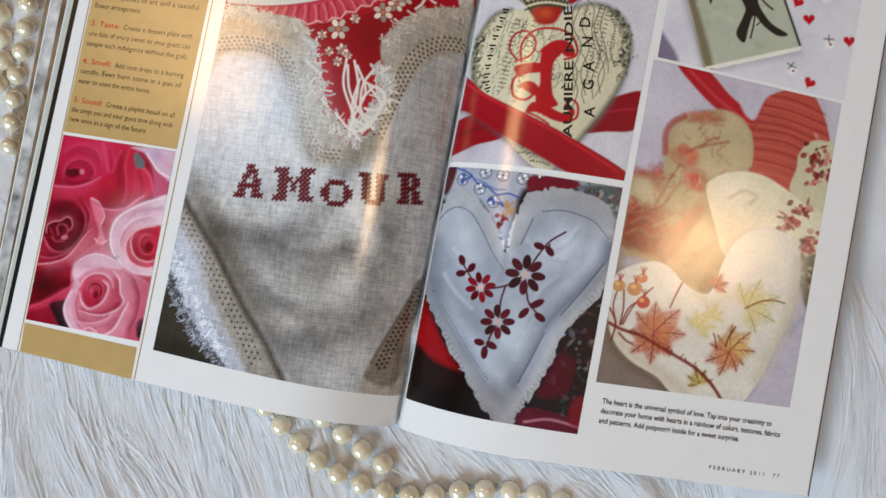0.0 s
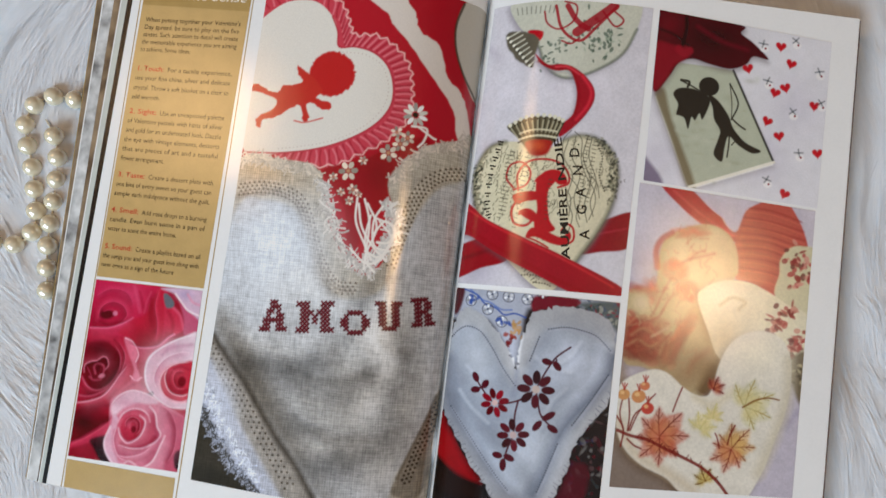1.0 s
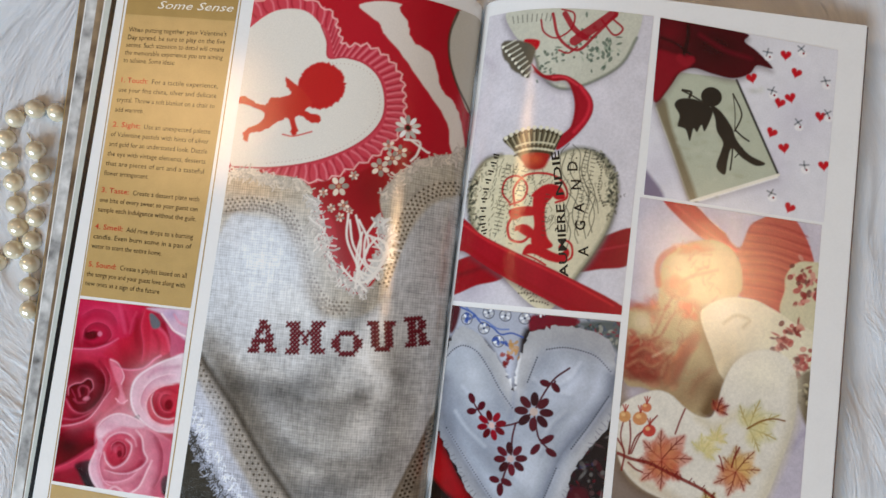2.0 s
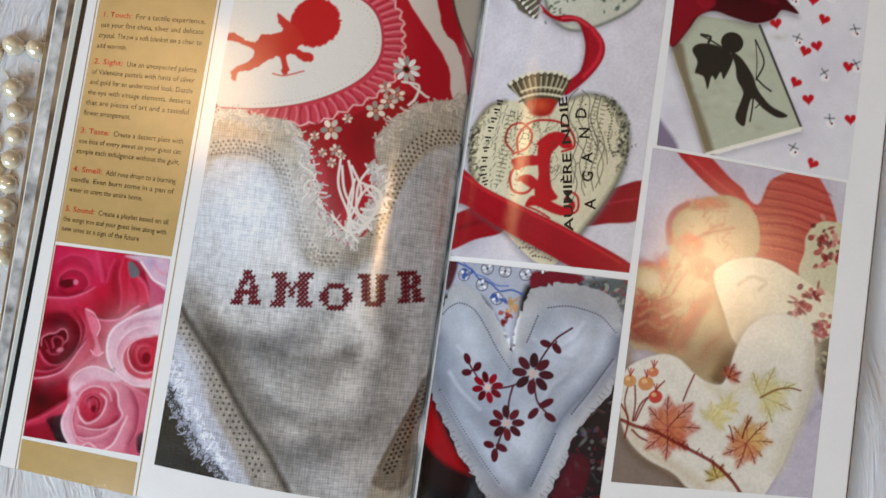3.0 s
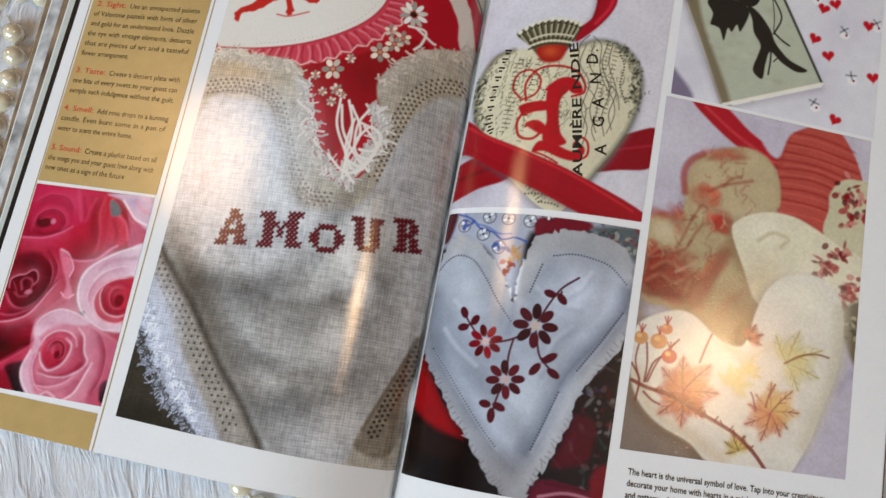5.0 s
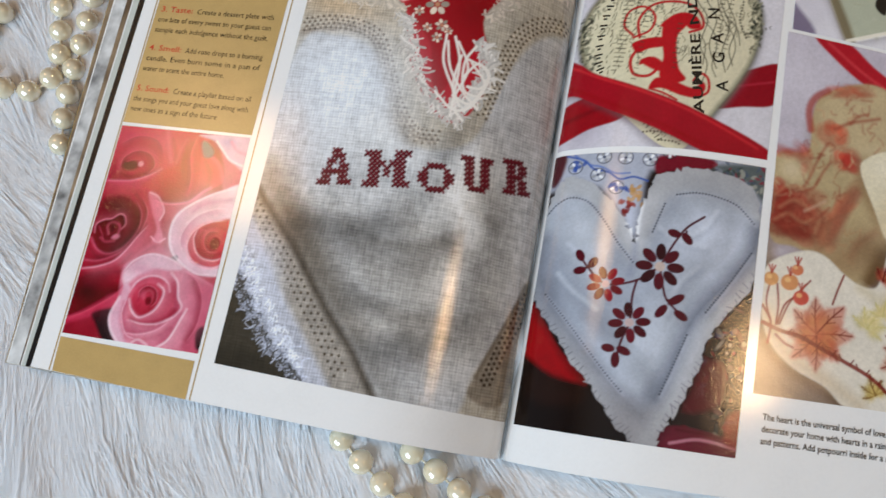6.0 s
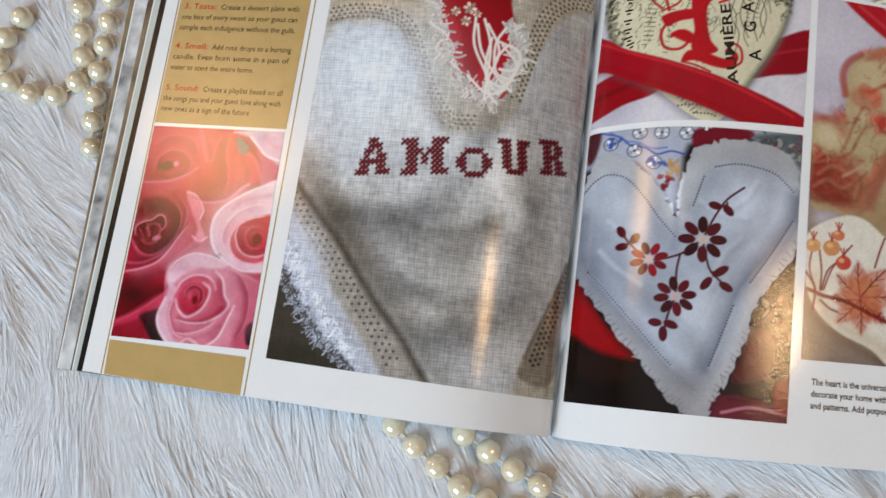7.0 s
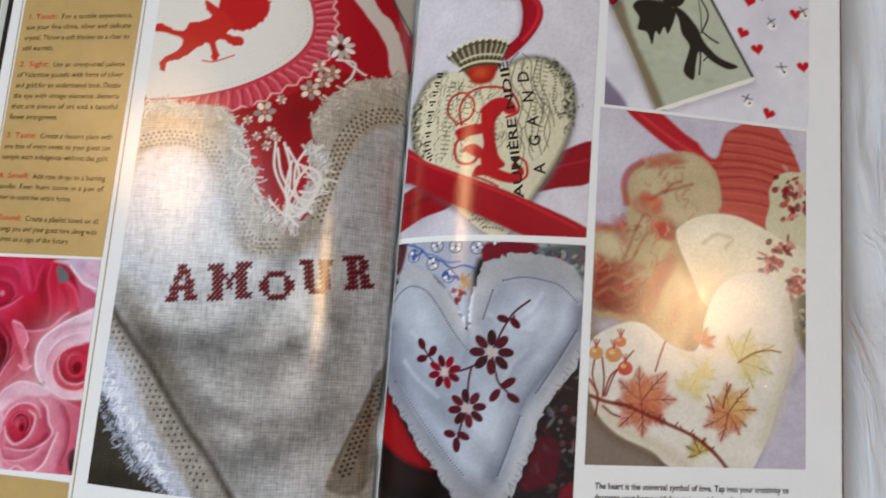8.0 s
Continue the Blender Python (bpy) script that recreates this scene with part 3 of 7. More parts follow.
for pts, w, c, s, k in (
    ([(-207.9, 50.3), (-208.1, 54.3), (-204.7, 56.9), (-200.9, 58.0), (-197.5, 60.6), (-194.7, 59.9), (-193.3, 56.4), (-194.7, 53.8)], 1.0, (226, 138, 158), 0.7, 0.9),
    ([(-200.6, 50.6), (-202.1, 54.4), (-199.9, 56.5), (-196.0, 55.4), (-195.8, 51.4), (-198.2, 49.0)], 1.2, (222, 112, 138), 0.9, 0.9),
    ([(-204.1, 48.3), (-201.1, 46.8), (-196.6, 47.8)], 1.3, (216, 96, 124), 1.0, 0.9),
    ([(-206.6, 53.7), (-203.8, 50.1), (-202.7, 48.0)], 0.8, (206, 90, 118), 0.7, 0.8),
    ([(-193.4, 69.0), (-188.2, 64.6), (-185.8, 58.1), (-187.1, 52.2)], 1.4, (206, 66, 96), 1.2, 0.8),
    ([(-191.9, 71.0), (-185.5, 65.6), (-183.1, 58.0), (-184.9, 51.4)], 1.2, (132, 10, 38), 1.2, 0.8),
    ([(-189.3, 71.4), (-183.1, 65.4), (-180.9, 56.6), (-184.0, 47.0), (-190.5, 37.9)], 2.2, (200, 58, 90), 1.8, 0.8),
    ([(-208.9, 47.5), (-204.2, 42.8), (-198.2, 41.5), (-192.0, 44.8), (-188.0, 50.3), (-185.9, 55.8)], 1.5, (226, 112, 140), 1.0, 0.95),
    ([(-209.1, 44.0), (-203.4, 39.5), (-196.8, 39.4), (-190.4, 43.7), (-186.5, 49.4)], 1.6, (146, 14, 44), 1.4, 0.85),
    ([(-210.2, 36.9), (-202.3, 37.6), (-194.8, 41.2), (-189.7, 46.1)], 1.2, (228, 118, 146), 0.9, 0.9),
    ([(-209.9, 32.6), (-201.7, 34.9), (-194.0, 38.8), (-189.1, 45.0), (-186.3, 51.8)], 1.1, (242, 170, 188), 0.8, 0.95),
    ([(-209.4, 30.4), (-199.9, 32.6), (-191.5, 36.6), (-186.4, 43.2)], 1.6, (140, 12, 40), 1.6, 0.8),
):
    ros.stroke(pts, w, c, s, k * 0.6)
ros.blob((-196.4, 49.8), 1.9, 1.2, (238, 158, 178), 20, 1.0, 0.9)
ros.blob((-199.2, 53.4), 1.1, 1.8, (104, 4, 30), 0, 0.8, 0.9)
ros.fill([(-186.0, 72.7), (-181.7, 72.5), (-176.6, 66.7), (-175.4, 64.3), (-175.9, 59.1), (-172.6, 52.8), (-173.5, 49.3), (-177.6, 50.3), (-176.9, 56.1), (-181.5, 64.0)], (226, 132, 154), 0.9)
ros.stroke([(-185.1, 72.9), (-180.2, 71.3), (-175.7, 65.4), (-176.6, 60.7)], 0.8, (246, 196, 208), 0.7, 0.9)
ros.stroke([(-178.7, 52.4), (-174.9, 50.2), (-171.6, 52.5)], 0.8, (244, 186, 200), 0.7, 0.8)
ros.fill([(-189.9, 35.2), (-181.7, 45.7), (-176.8, 49.9), (-172.1, 49.0), (-167.4, 45.0), (-177.2, 43.0), (-185.4, 38.8)], (206, 84, 112), 1.4)
ros.stroke([(-185.4, 38.8), (-180.2, 44.8), (-175.2, 48.5)], 1.4, (180, 40, 74), 1.6, 0.7)
ros.fill([(-209.6, 28.4), (-191.8, 34.9), (-184.7, 35.5), (-186.1, 21.1), (-197.0, 14.3), (-210.2, 10.4)], (136, 12, 40), 1.6)
ros.glow((-203.6, 22.5), 7, (84, 4, 24), 0.9, 5)
ros.glow((-190.1, 30.6), 6, (176, 30, 62), 0.8, 4)
ros.fill([(-211.6, 7.9), (-200.7, 15.9), (-188.9, 24.8), (-184.5, 23.1), (-187.1, 16.9), (-196.7, 12.6), (-210.2, 4.7)], (202, 62, 96), 1.0)
ros.stroke([(-208.6, 9.6), (-199.3, 15.3), (-188.6, 23.5)], 1.4, (220, 94, 122), 1.4, 0.7)
ros.fill([(-211.1, 5.7), (-199.5, 10.7), (-193.5, 7.3), (-190.9, 1.5), (-211.4, 1.1)], (160, 30, 56), 1.4)
ros.fill([(-197.6, 13.6), (-188.2, 17.3), (-187.9, 11.7), (-183.3, 3.0), (-188.3, 2.0), (-194.5, 8.8)], (28, 8, 14), 1.2)
# the white-rimmed bloom
ros.fill([(-150.0, 37.6), (-140.0, 40.4), (-140.0, 31.6), (-145.6, 34.4)], (186, 40, 64), 1.0)
ros.fill([(-139.9, 81.6), (-149.8, 78.5), (-158.3, 73.8), (-166.5, 67.7), (-169.9, 62.6), (-170.4, 55.8), (-168.3, 49.0), (-164.0, 44.1), (-155.8, 39.9), (-149.2, 38.5), (-138.4, 41.8), (-138.7, 62.3)], (240, 228, 234), 0.8)
ros.glow((-152.6, 70.7), 10, (222, 190, 206), 0.8, 4, 8)
ros.glow((-161.9, 55.2), 5, (228, 176, 192), 0.8, 9)
ros.stroke([(-161.2, 66.6), (-156.5, 71.2), (-144.1, 74.8)], 1.6, (206, 160, 182), 1.8, 0.6)
ros.stroke([(-163.1, 60.6), (-158.5, 65.9), (-150.9, 68.7), (-142.4, 70.0)], 1.2, (246, 232, 238), 1.2, 0.7)
ros.fill([(-159.6, 50.5), (-159.1, 56.7), (-155.0, 61.3), (-148.1, 64.1), (-141.3, 64.6), (-139.4, 46.6), (-145.5, 42.8), (-153.0, 43.2), (-157.4, 45.8)], (212, 66, 90), 1.2)
ros.glow((-153.2, 58.5), 6, (232, 128, 146), 0.7, 3.5, 20)
for pts, w, c, s, k in (
    ([(-159.8, 49.9), (-156.6, 45.1), (-151.7, 42.8), (-145.4, 42.5), (-140.9, 44.9)], 1.2, (250, 212, 218), 0.9, 0.95),
    ([(-156.5, 59.7), (-157.5, 55.0), (-155.3, 49.5), (-151.5, 46.5), (-146.1, 46.0), (-141.5, 47.6)], 1.1, (248, 196, 204), 0.8, 0.95),
    ([(-153.7, 58.2), (-154.4, 54.1), (-151.9, 49.5), (-147.2, 48.1), (-142.6, 49.9)], 1.4, (166, 26, 54), 1.2, 0.85),
    ([(-151.2, 58.0), (-151.9, 54.0), (-149.2, 50.2), (-145.1, 50.1)], 1.0, (224, 98, 120), 0.9, 0.85),
    ([(-152.8, 60.0), (-148.8, 61.8), (-143.6, 60.9)], 1.3, (178, 36, 64), 1.2, 0.8),
    ([(-149.0, 56.7), (-146.1, 57.7), (-143.8, 55.9), (-144.4, 52.4)], 0.9, (216, 84, 108), 0.8, 0.8),
):
    ros.stroke(pts, w, c, s, k * 0.6)
ros.blob((-146.8, 53.7), 2.4, 2.8, (142, 14, 42), 0, 1.2, 0.95)
ros.fill([(-167.5, 42.7), (-164.0, 45.8), (-162.7, 44.0), (-164.9, 42.3)], (26, 8, 14), 0.5)
# the pale pink bloom in front
ros.fill([(-188.6, 35.4), (-184.8, 40.6), (-177.5, 44.4), (-169.2, 44.6), (-162.4, 42.7), (-154.1, 39.1), (-146.6, 36.5), (-140.9, 32.8), (-140.8, 17.6), (-141.4, 6.0), (-161.9, 2.0), (-174.7, 1.8), (-181.3, 2.8), (-186.5, 8.6), (-188.5, 13.0), (-187.2, 21.7)], (222, 140, 160), 0.8)
ros.fill([(-187.6, 33.9), (-183.1, 40.3), (-176.0, 44.6), (-166.2, 43.7), (-159.4, 40.4), (-164.7, 38.4), (-172.9, 38.1), (-179.8, 34.1), (-185.1, 28.6)], (240, 216, 224), 1.2)
ros.glow((-178.5, 37.1), 6, (222, 176, 192), 0.7, 2.4, 10)
ros.fill([(-185.4, 29.7), (-186.2, 21.9), (-188.7, 13.8), (-186.3, 7.5), (-181.3, 2.5), (-176.0, 2.1), (-180.9, 9.6), (-183.3, 17.6), (-181.4, 26.4)], (234, 196, 210), 1.0)
ros.stroke([(-186.1, 22.8), (-188.5, 14.4), (-186.4, 8.0), (-181.3, 2.8)], 1.3, (248, 232, 238), 1.0, 0.9)
ros.stroke([(-183.3, 20.4), (-182.3, 12.7), (-177.3, 5.2)], 2.4, (214, 122, 146), 2.2, 0.7)
ros.fill([(-159.5, 38.1), (-151.4, 35.6), (-146.6, 27.6), (-145.6, 16.7), (-150.7, 5.8), (-141.4, 6.0), (-140.5, 30.9), (-146.5, 35.9)], (204, 100, 126), 1.6)
ros.stroke([(-151.9, 35.0), (-147.2, 27.5), (-146.4, 18.0), (-149.0, 9.5)], 2.6, (176, 58, 88), 2.4, 0.7)
ros.glow((-142.7, 26.9), 4, (216, 128, 150), 0.8, 9, -14)
ros.fill([(-182.0, 23.5), (-180.2, 30.0), (-174.7, 34.4), (-167.1, 34.6), (-161.1, 30.6), (-158.8, 22.6), (-162.2, 15.0), (-171.0, 11.5), (-178.6, 14.0)], (224, 118, 140), 1.2)
ros.glow((-162.3, 27.6), 4, (206, 84, 112), 0.8, 8)
ros.stroke([(-178.1, 14.6), (-170.6, 12.6), (-162.4, 15.8), (-157.8, 21.1)], 2.2, (188, 62, 94), 2.0, 0.75)
ros.fill([(-179.9, 22.7), (-178.5, 28.1), (-173.4, 31.2), (-167.3, 30.0), (-165.6, 24.8), (-168.8, 19.1), (-174.8, 16.9)], (208, 72, 100), 1.0)
for pts, w, c, s, k in (
    ([(-182.2, 25.7), (-179.7, 30.7), (-174.7, 34.1), (-169.0, 34.8), (-164.4, 32.8), (-162.4, 29.2)], 1.2, (246, 206, 216), 0.9, 0.9),
    ([(-176.7, 23.0), (-177.0, 27.2), (-173.5, 30.1), (-169.0, 28.6), (-167.9, 23.8), (-170.3, 20.3)], 1.3, (176, 36, 70), 1.2, 0.85),
    ([(-174.3, 23.8), (-174.3, 26.6), (-172.1, 28.1), (-170.0, 26.2), (-170.3, 22.8)], 0.9, (228, 122, 146), 0.8, 0.85),
    ([(-181.2, 22.5), (-179.0, 18.4), (-174.8, 15.5), (-170.6, 17.1), (-167.2, 20.5), (-165.4, 25.4), (-165.6, 29.2), (-168.9, 31.5)], 1.4, (250, 220, 226), 0.9, 0.95),
    ([(-163.8, 37.4), (-159.8, 33.6), (-157.8, 27.3), (-155.1, 23.3), (-156.8, 19.4), (-160.3, 16.5), (-165.1, 13.9)], 1.4, (248, 218, 224), 0.9, 0.95),
    ([(-161.4, 33.3), (-159.6, 26.4), (-157.5, 22.9), (-159.9, 19.1)], 1.6, (196, 72, 102), 1.6, 0.75),
    ([(-179.4, 13.3), (-172.6, 12.8), (-165.1, 13.9)], 1.0, (242, 190, 202), 0.9, 0.85),
    ([(-179.2, 7.7), (-172.8, 8.0), (-165.1, 10.9), (-159.7, 15.5)], 1.1, (240, 180, 194), 0.9, 0.9),
    ([(-178.1, 5.6), (-171.0, 5.9), (-162.8, 9.1), (-158.0, 13.3)], 1.8, (190, 66, 98), 1.8, 0.7),
    ([(-152.2, 22.7), (-154.0, 18.0), (-155.8, 12.1), (-158.0, 7.5), (-162.3, 3.6)], 1.3, (250, 226, 230), 0.9, 0.95),
    ([(-181.6, 2.4), (-176.4, 2.3), (-172.3, 5.6), (-168.2, 4.7), (-164.6, 2.6), (-160.9, 3.3)], 1.1, (252, 232, 236), 0.8, 0.95),
):
    ros.stroke(pts, w, c, s, k * 0.6)
ros.blob((-171.7, 23.4), 1.5, 1.9, (136, 12, 44), 0, 1.0, 0.95)
ros.blob((-175.5, 26.3), 1.6, 2.2, (226, 112, 138), 20, 1.4, 0.8)
ros.fill([(-145.2, 13.5), (-142.1, 16.3), (-140.5, 7.3), (-143.4, 6.7)], (38, 12, 20), 1.0)
RED, PINK = (0.75, 1.0, 0.95), (0.45, 1.0, 0.8)
for pts, c, light, w, reach, dark, tint in (
    ([(-210.9, 75.7), (-204.4, 76.4), (-196.3, 77.5), (-188.8, 80.7), (-182.5, 84.8)], (-198.0, 85.1), (236, 132, 164), 0.8, 5.0, 0.45, RED),
    ([(-204.2, 81.3), (-203.6, 87.8), (-197.9, 92.1), (-190.5, 91.4), (-186.4, 86.2), (-189.5, 81.1)], (-197.9, 84.6), (228, 92, 130), 0.6, 3.5, 0.5, RED),
    ([(-207.7, 94.3), (-198.9, 99.6), (-188.8, 98.6), (-182.7, 91.9)], (-197.9, 84.6), (224, 84, 126), 0.5, 4.0, 0.35, RED),
    ([(-183.2, 70.0), (-176.4, 68.8), (-170.1, 69.4), (-164.1, 71.5), (-158.9, 76.8), (-155.6, 79.0)], (-173.5, 85.2), (242, 150, 176), 0.8, 5.0, 0.45, RED),
    ([(-168.8, 102.5), (-169.8, 93.7), (-166.7, 83.3), (-166.1, 74.9)], (-183.5, 86.6), (226, 84, 118), 0.5, 4.0, 0.4, RED),
    ([(-207.9, 50.3), (-208.1, 54.3), (-204.7, 56.9), (-200.9, 58.0), (-197.5, 60.6), (-194.7, 59.9), (-193.3, 56.4), (-194.7, 53.8)], (-199.0, 52.6), (232, 150, 168), 0.7, 2.6, 0.7, RED),
    ([(-208.9, 47.5), (-204.2, 42.8), (-198.2, 41.5), (-192.0, 44.8), (-188.0, 50.3), (-185.9, 55.8), (-186.9, 63.1), (-192.2, 69.2)], (-198.5, 53.2), (230, 124, 150), 0.8, 4.5, 0.65, RED),
    ([(-210.2, 36.9), (-202.3, 37.6), (-194.8, 41.2), (-189.0, 46.2), (-184.4, 54.9), (-183.7, 63.6), (-189.2, 70.8)], (-198.5, 53.2), (226, 110, 138), 0.8, 3.5, 0.5, RED),
    ([(-209.9, 32.6), (-201.7, 34.9), (-194.0, 38.8), (-189.1, 45.0), (-185.6, 51.3), (-181.2, 58.3)], (-198.5, 53.2), (244, 178, 194), 0.9, 4.0, 0.55, RED),
    ([(-208.6, 9.6), (-199.3, 15.3), (-188.7, 24.0), (-185.9, 29.1)], (-199.8, 26.6), (222, 96, 124), 0.6, 5.0, 0.5, RED),
    ([(-139.7, 80.8), (-149.7, 77.9), (-158.2, 73.2), (-165.8, 67.3), (-169.1, 61.9), (-169.7, 55.6), (-167.6, 49.1), (-163.4, 44.5), (-155.6, 40.2), (-149.0, 39.1), (-139.6, 41.6)], (-147.8, 53.8), (250, 244, 246), 1.2, 7.0, 0.22, PINK),
    ([(-142.5, 70.6), (-151.0, 69.3), (-158.4, 65.3), (-162.8, 59.5), (-163.9, 52.6), (-159.9, 45.9)], (-147.8, 53.8), (244, 226, 232), 0.7, 5.0, 0.3, PINK),
    ([(-143.2, 64.9), (-149.9, 63.8), (-156.0, 60.3), (-159.5, 55.6), (-159.8, 49.9), (-156.6, 45.1), (-151.7, 42.8), (-145.4, 42.5), (-140.9, 44.9)], (-147.8, 53.8), (250, 214, 220), 0.9, 4.5, 0.4, PINK),
    ([(-156.5, 59.7), (-157.5, 55.0), (-155.3, 49.5), (-151.5, 46.5), (-146.1, 46.0), (-141.5, 47.6)], (-146.9, 54.0), (250, 206, 212), 0.8, 3.6, 0.5, RED),
    ([(-145.2, 59.5), (-150.7, 58.7), (-152.3, 54.5), (-149.5, 50.2), (-144.5, 49.9)], (-146.9, 54.0), (228, 110, 132), 0.6, 2.6, 0.55, RED),
    ([(-182.2, 24.0), (-182.9, 15.4), (-178.4, 7.3), (-172.3, 5.6)], (-171.6, 24.5), (240, 200, 212), 0.7, 5.0, 0.3, PINK),
    ([(-188.2, 33.8), (-183.8, 40.2), (-175.9, 44.4), (-166.1, 43.5), (-157.4, 40.2)], (-171.6, 24.5), (250, 236, 240), 1.0, 7.0, 0.2, PINK),
    ([(-181.5, 27.0), (-179.2, 31.3), (-174.1, 34.5), (-168.3, 34.6), (-163.3, 31.9)], (-171.6, 24.5), (248, 214, 222), 0.8, 4.0, 0.45, PINK),
    ([(-181.2, 22.5), (-179.0, 18.4), (-174.8, 15.5), (-170.6, 17.1), (-167.2, 20.5), (-165.4, 25.4), (-165.6, 29.2), (-168.9, 31.5)], (-172.1, 25.3), (252, 226, 232), 1.0, 4.0, 0.55, PINK),
    ([(-176.7, 23.0), (-177.0, 27.2), (-173.5, 30.1), (-169.0, 28.6), (-167.9, 23.8), (-170.3, 20.3)], (-172.3, 25.0), (232, 130, 152), 0.6, 2.4, 0.6, RED),
    ([(-163.8, 37.4), (-159.8, 33.6), (-157.8, 27.3), (-155.1, 23.3), (-156.8, 19.4), (-160.3, 16.5), (-165.1, 13.9), (-172.6, 12.8), (-179.6, 13.8)], (-171.6, 24.5), (250, 224, 230), 1.0, 5.0, 0.5, PINK),
    ([(-179.2, 7.7), (-172.8, 8.0), (-165.1, 10.9), (-159.7, 15.5)], (-171.6, 24.5), (244, 192, 204), 0.8, 4.0, 0.45, PINK),
    ([(-152.2, 22.7), (-154.0, 18.0), (-155.8, 12.1), (-158.0, 7.5), (-162.3, 3.6)], (-171.6, 24.5), (252, 230, 234), 0.9, 5.0, 0.45, PINK),
    ([(-158.6, 39.4), (-150.8, 35.7), (-146.0, 27.7), (-145.6, 16.7), (-148.7, 7.9)], (-171.6, 24.5), (226, 140, 162), 0.5, 6.0, 0.4, PINK),
):
    ros.rim(pts, c, light, w * 0.85, reach, dark, 0.26, 0.6, tint)
ros.C *= np.array((0.93, 0.86, 0.88))
ros.mottle(1.2, 0.04, 3)
ros.mottle(4.0, 0.05, 5)
ros.put("printed_photo", left_page, "photograph of pink and white roses")

# -- the embroidered linen heart
lnp = Photo([(-133.2, 2.0), (GUT - 0.5, 0.4), (GUT - 0.5, 288.4), (-129.4, 288.4)], 0.40, (188, 34, 54))
lnp.fill([(-57.7, 271.3), (-53.6, 265.1), (-42.4, 255.1), (-27.3, 238.2), (-15.9, 224.3), (-11.4, 208.2), (-4.9, 209.8), (-8.7, 226.4), (-14.1, 237.0), (-21.4, 242.5), (-27.5, 258.8), (-38.8, 264.4), (-42.4, 273.9), (-46.1, 283.5), (-69.1, 280.3)], (222, 214, 206), 0.5, ragged=0.25)
lnp.fill([(-46.1, 283.5), (-40.6, 272.6), (-37.3, 265.7), (-27.6, 259.7), (-19.9, 243.9), (-12.5, 237.5), (-4.7, 229.2), (-7.0, 274.7), (-9.6, 295.2)], (182, 30, 50), 0.5)
lnp.fill([(-17.0, 286.9), (-20.0, 273.5), (-18.6, 260.0), (-12.8, 246.2), (-4.6, 234.5), (-2.3, 264.7), (-3.8, 288.0), (-9.1, 291.8)], (196, 192, 182), 0.5)
lnp.stroke([(-17.0, 286.9), (-20.0, 273.5), (-18.6, 260.0), (-12.8, 246.2), (-4.6, 234.5)], 1.3, (84, 66, 50), 0.6, 0.85)
lace_out = [(-145.0, 262.1), (-132.4, 276.8), (-107.9, 283.1), (-85.6, 275.6), (-79.0, 265.8), (-74.4, 257.6), (-62.7, 258.4), (-51.2, 253.5), (-42.7, 244.8), (-39.4, 233.6), (-38.2, 222.0), (-41.4, 209.6), (-49.9, 199.8), (-63.4, 190.5), (-77.4, 182.7), (-96.4, 182.0), (-111.0, 184.8)]
lnp.fill(lace_out, (206, 82, 98), 0.6, ragged=0.15)
for i, (a, b) in enumerate(zip(smooth_path(lace_out, 6)[:-1], smooth_path(lace_out, 6)[1:])):
    ctr = np.array([(-89.8, 220.6)][0])
    inn = a + (ctr - a) / np.linalg.norm(ctr - a) * 9
    lnp.stroke([a, (a + inn) / 2 + (0.6 if i % 2 else -0.6), inn], 1.1, (226, 140, 150) if i % 2 else (178, 44, 66), 0.7, 0.75)
wig = smooth_path(lace_out, 8)
nrm = np.stack([-np.gradient(wig[:, 1]), np.gradient(wig[:, 0])], -1)
nrm /= np.linalg.norm(nrm, axis=1)[:, None] + 1e-6
lnp.stroke(wig + nrm * (np.sin(np.arange(len(wig)) * 1.6) * 1.1)[:, None], 0.9, (236, 190, 186), 0.5, 0.9, smooth=False)
white_heart = [(-134.7, 255.6), (-128.7, 264.6), (-115.6, 274.0), (-99.5, 274.8), (-88.7, 266.8), (-84.5, 258.5), (-82.6, 249.8), (-73.4, 250.5), (-63.0, 248.5), (-54.8, 242.8), (-50.2, 234.2), (-48.9, 223.4), (-51.8, 214.6), (-58.9, 206.1), (-71.1, 197.9), (-87.3, 191.3), (-107.8, 187.1), (-129.2, 185.7), (-140.5, 222.0)]
lnp.fill(white_heart, (226, 222, 214), 0.5)
lnp.stroke(white_heart[4:18], 1.0, (188, 50, 72), 0.5, 0.85)
lnp.dots([(-79.8, 246.9), (-67.8, 246.7), (-58.0, 242.4), (-52.6, 233.0), (-52.1, 223.0), (-56.5, 213.1), (-65.3, 204.4), (-77.8, 197.2), (-94.4, 192.3), (-111.6, 189.0)], 2.2, 0.3, (190, 170, 160), 0.3, 0.7)
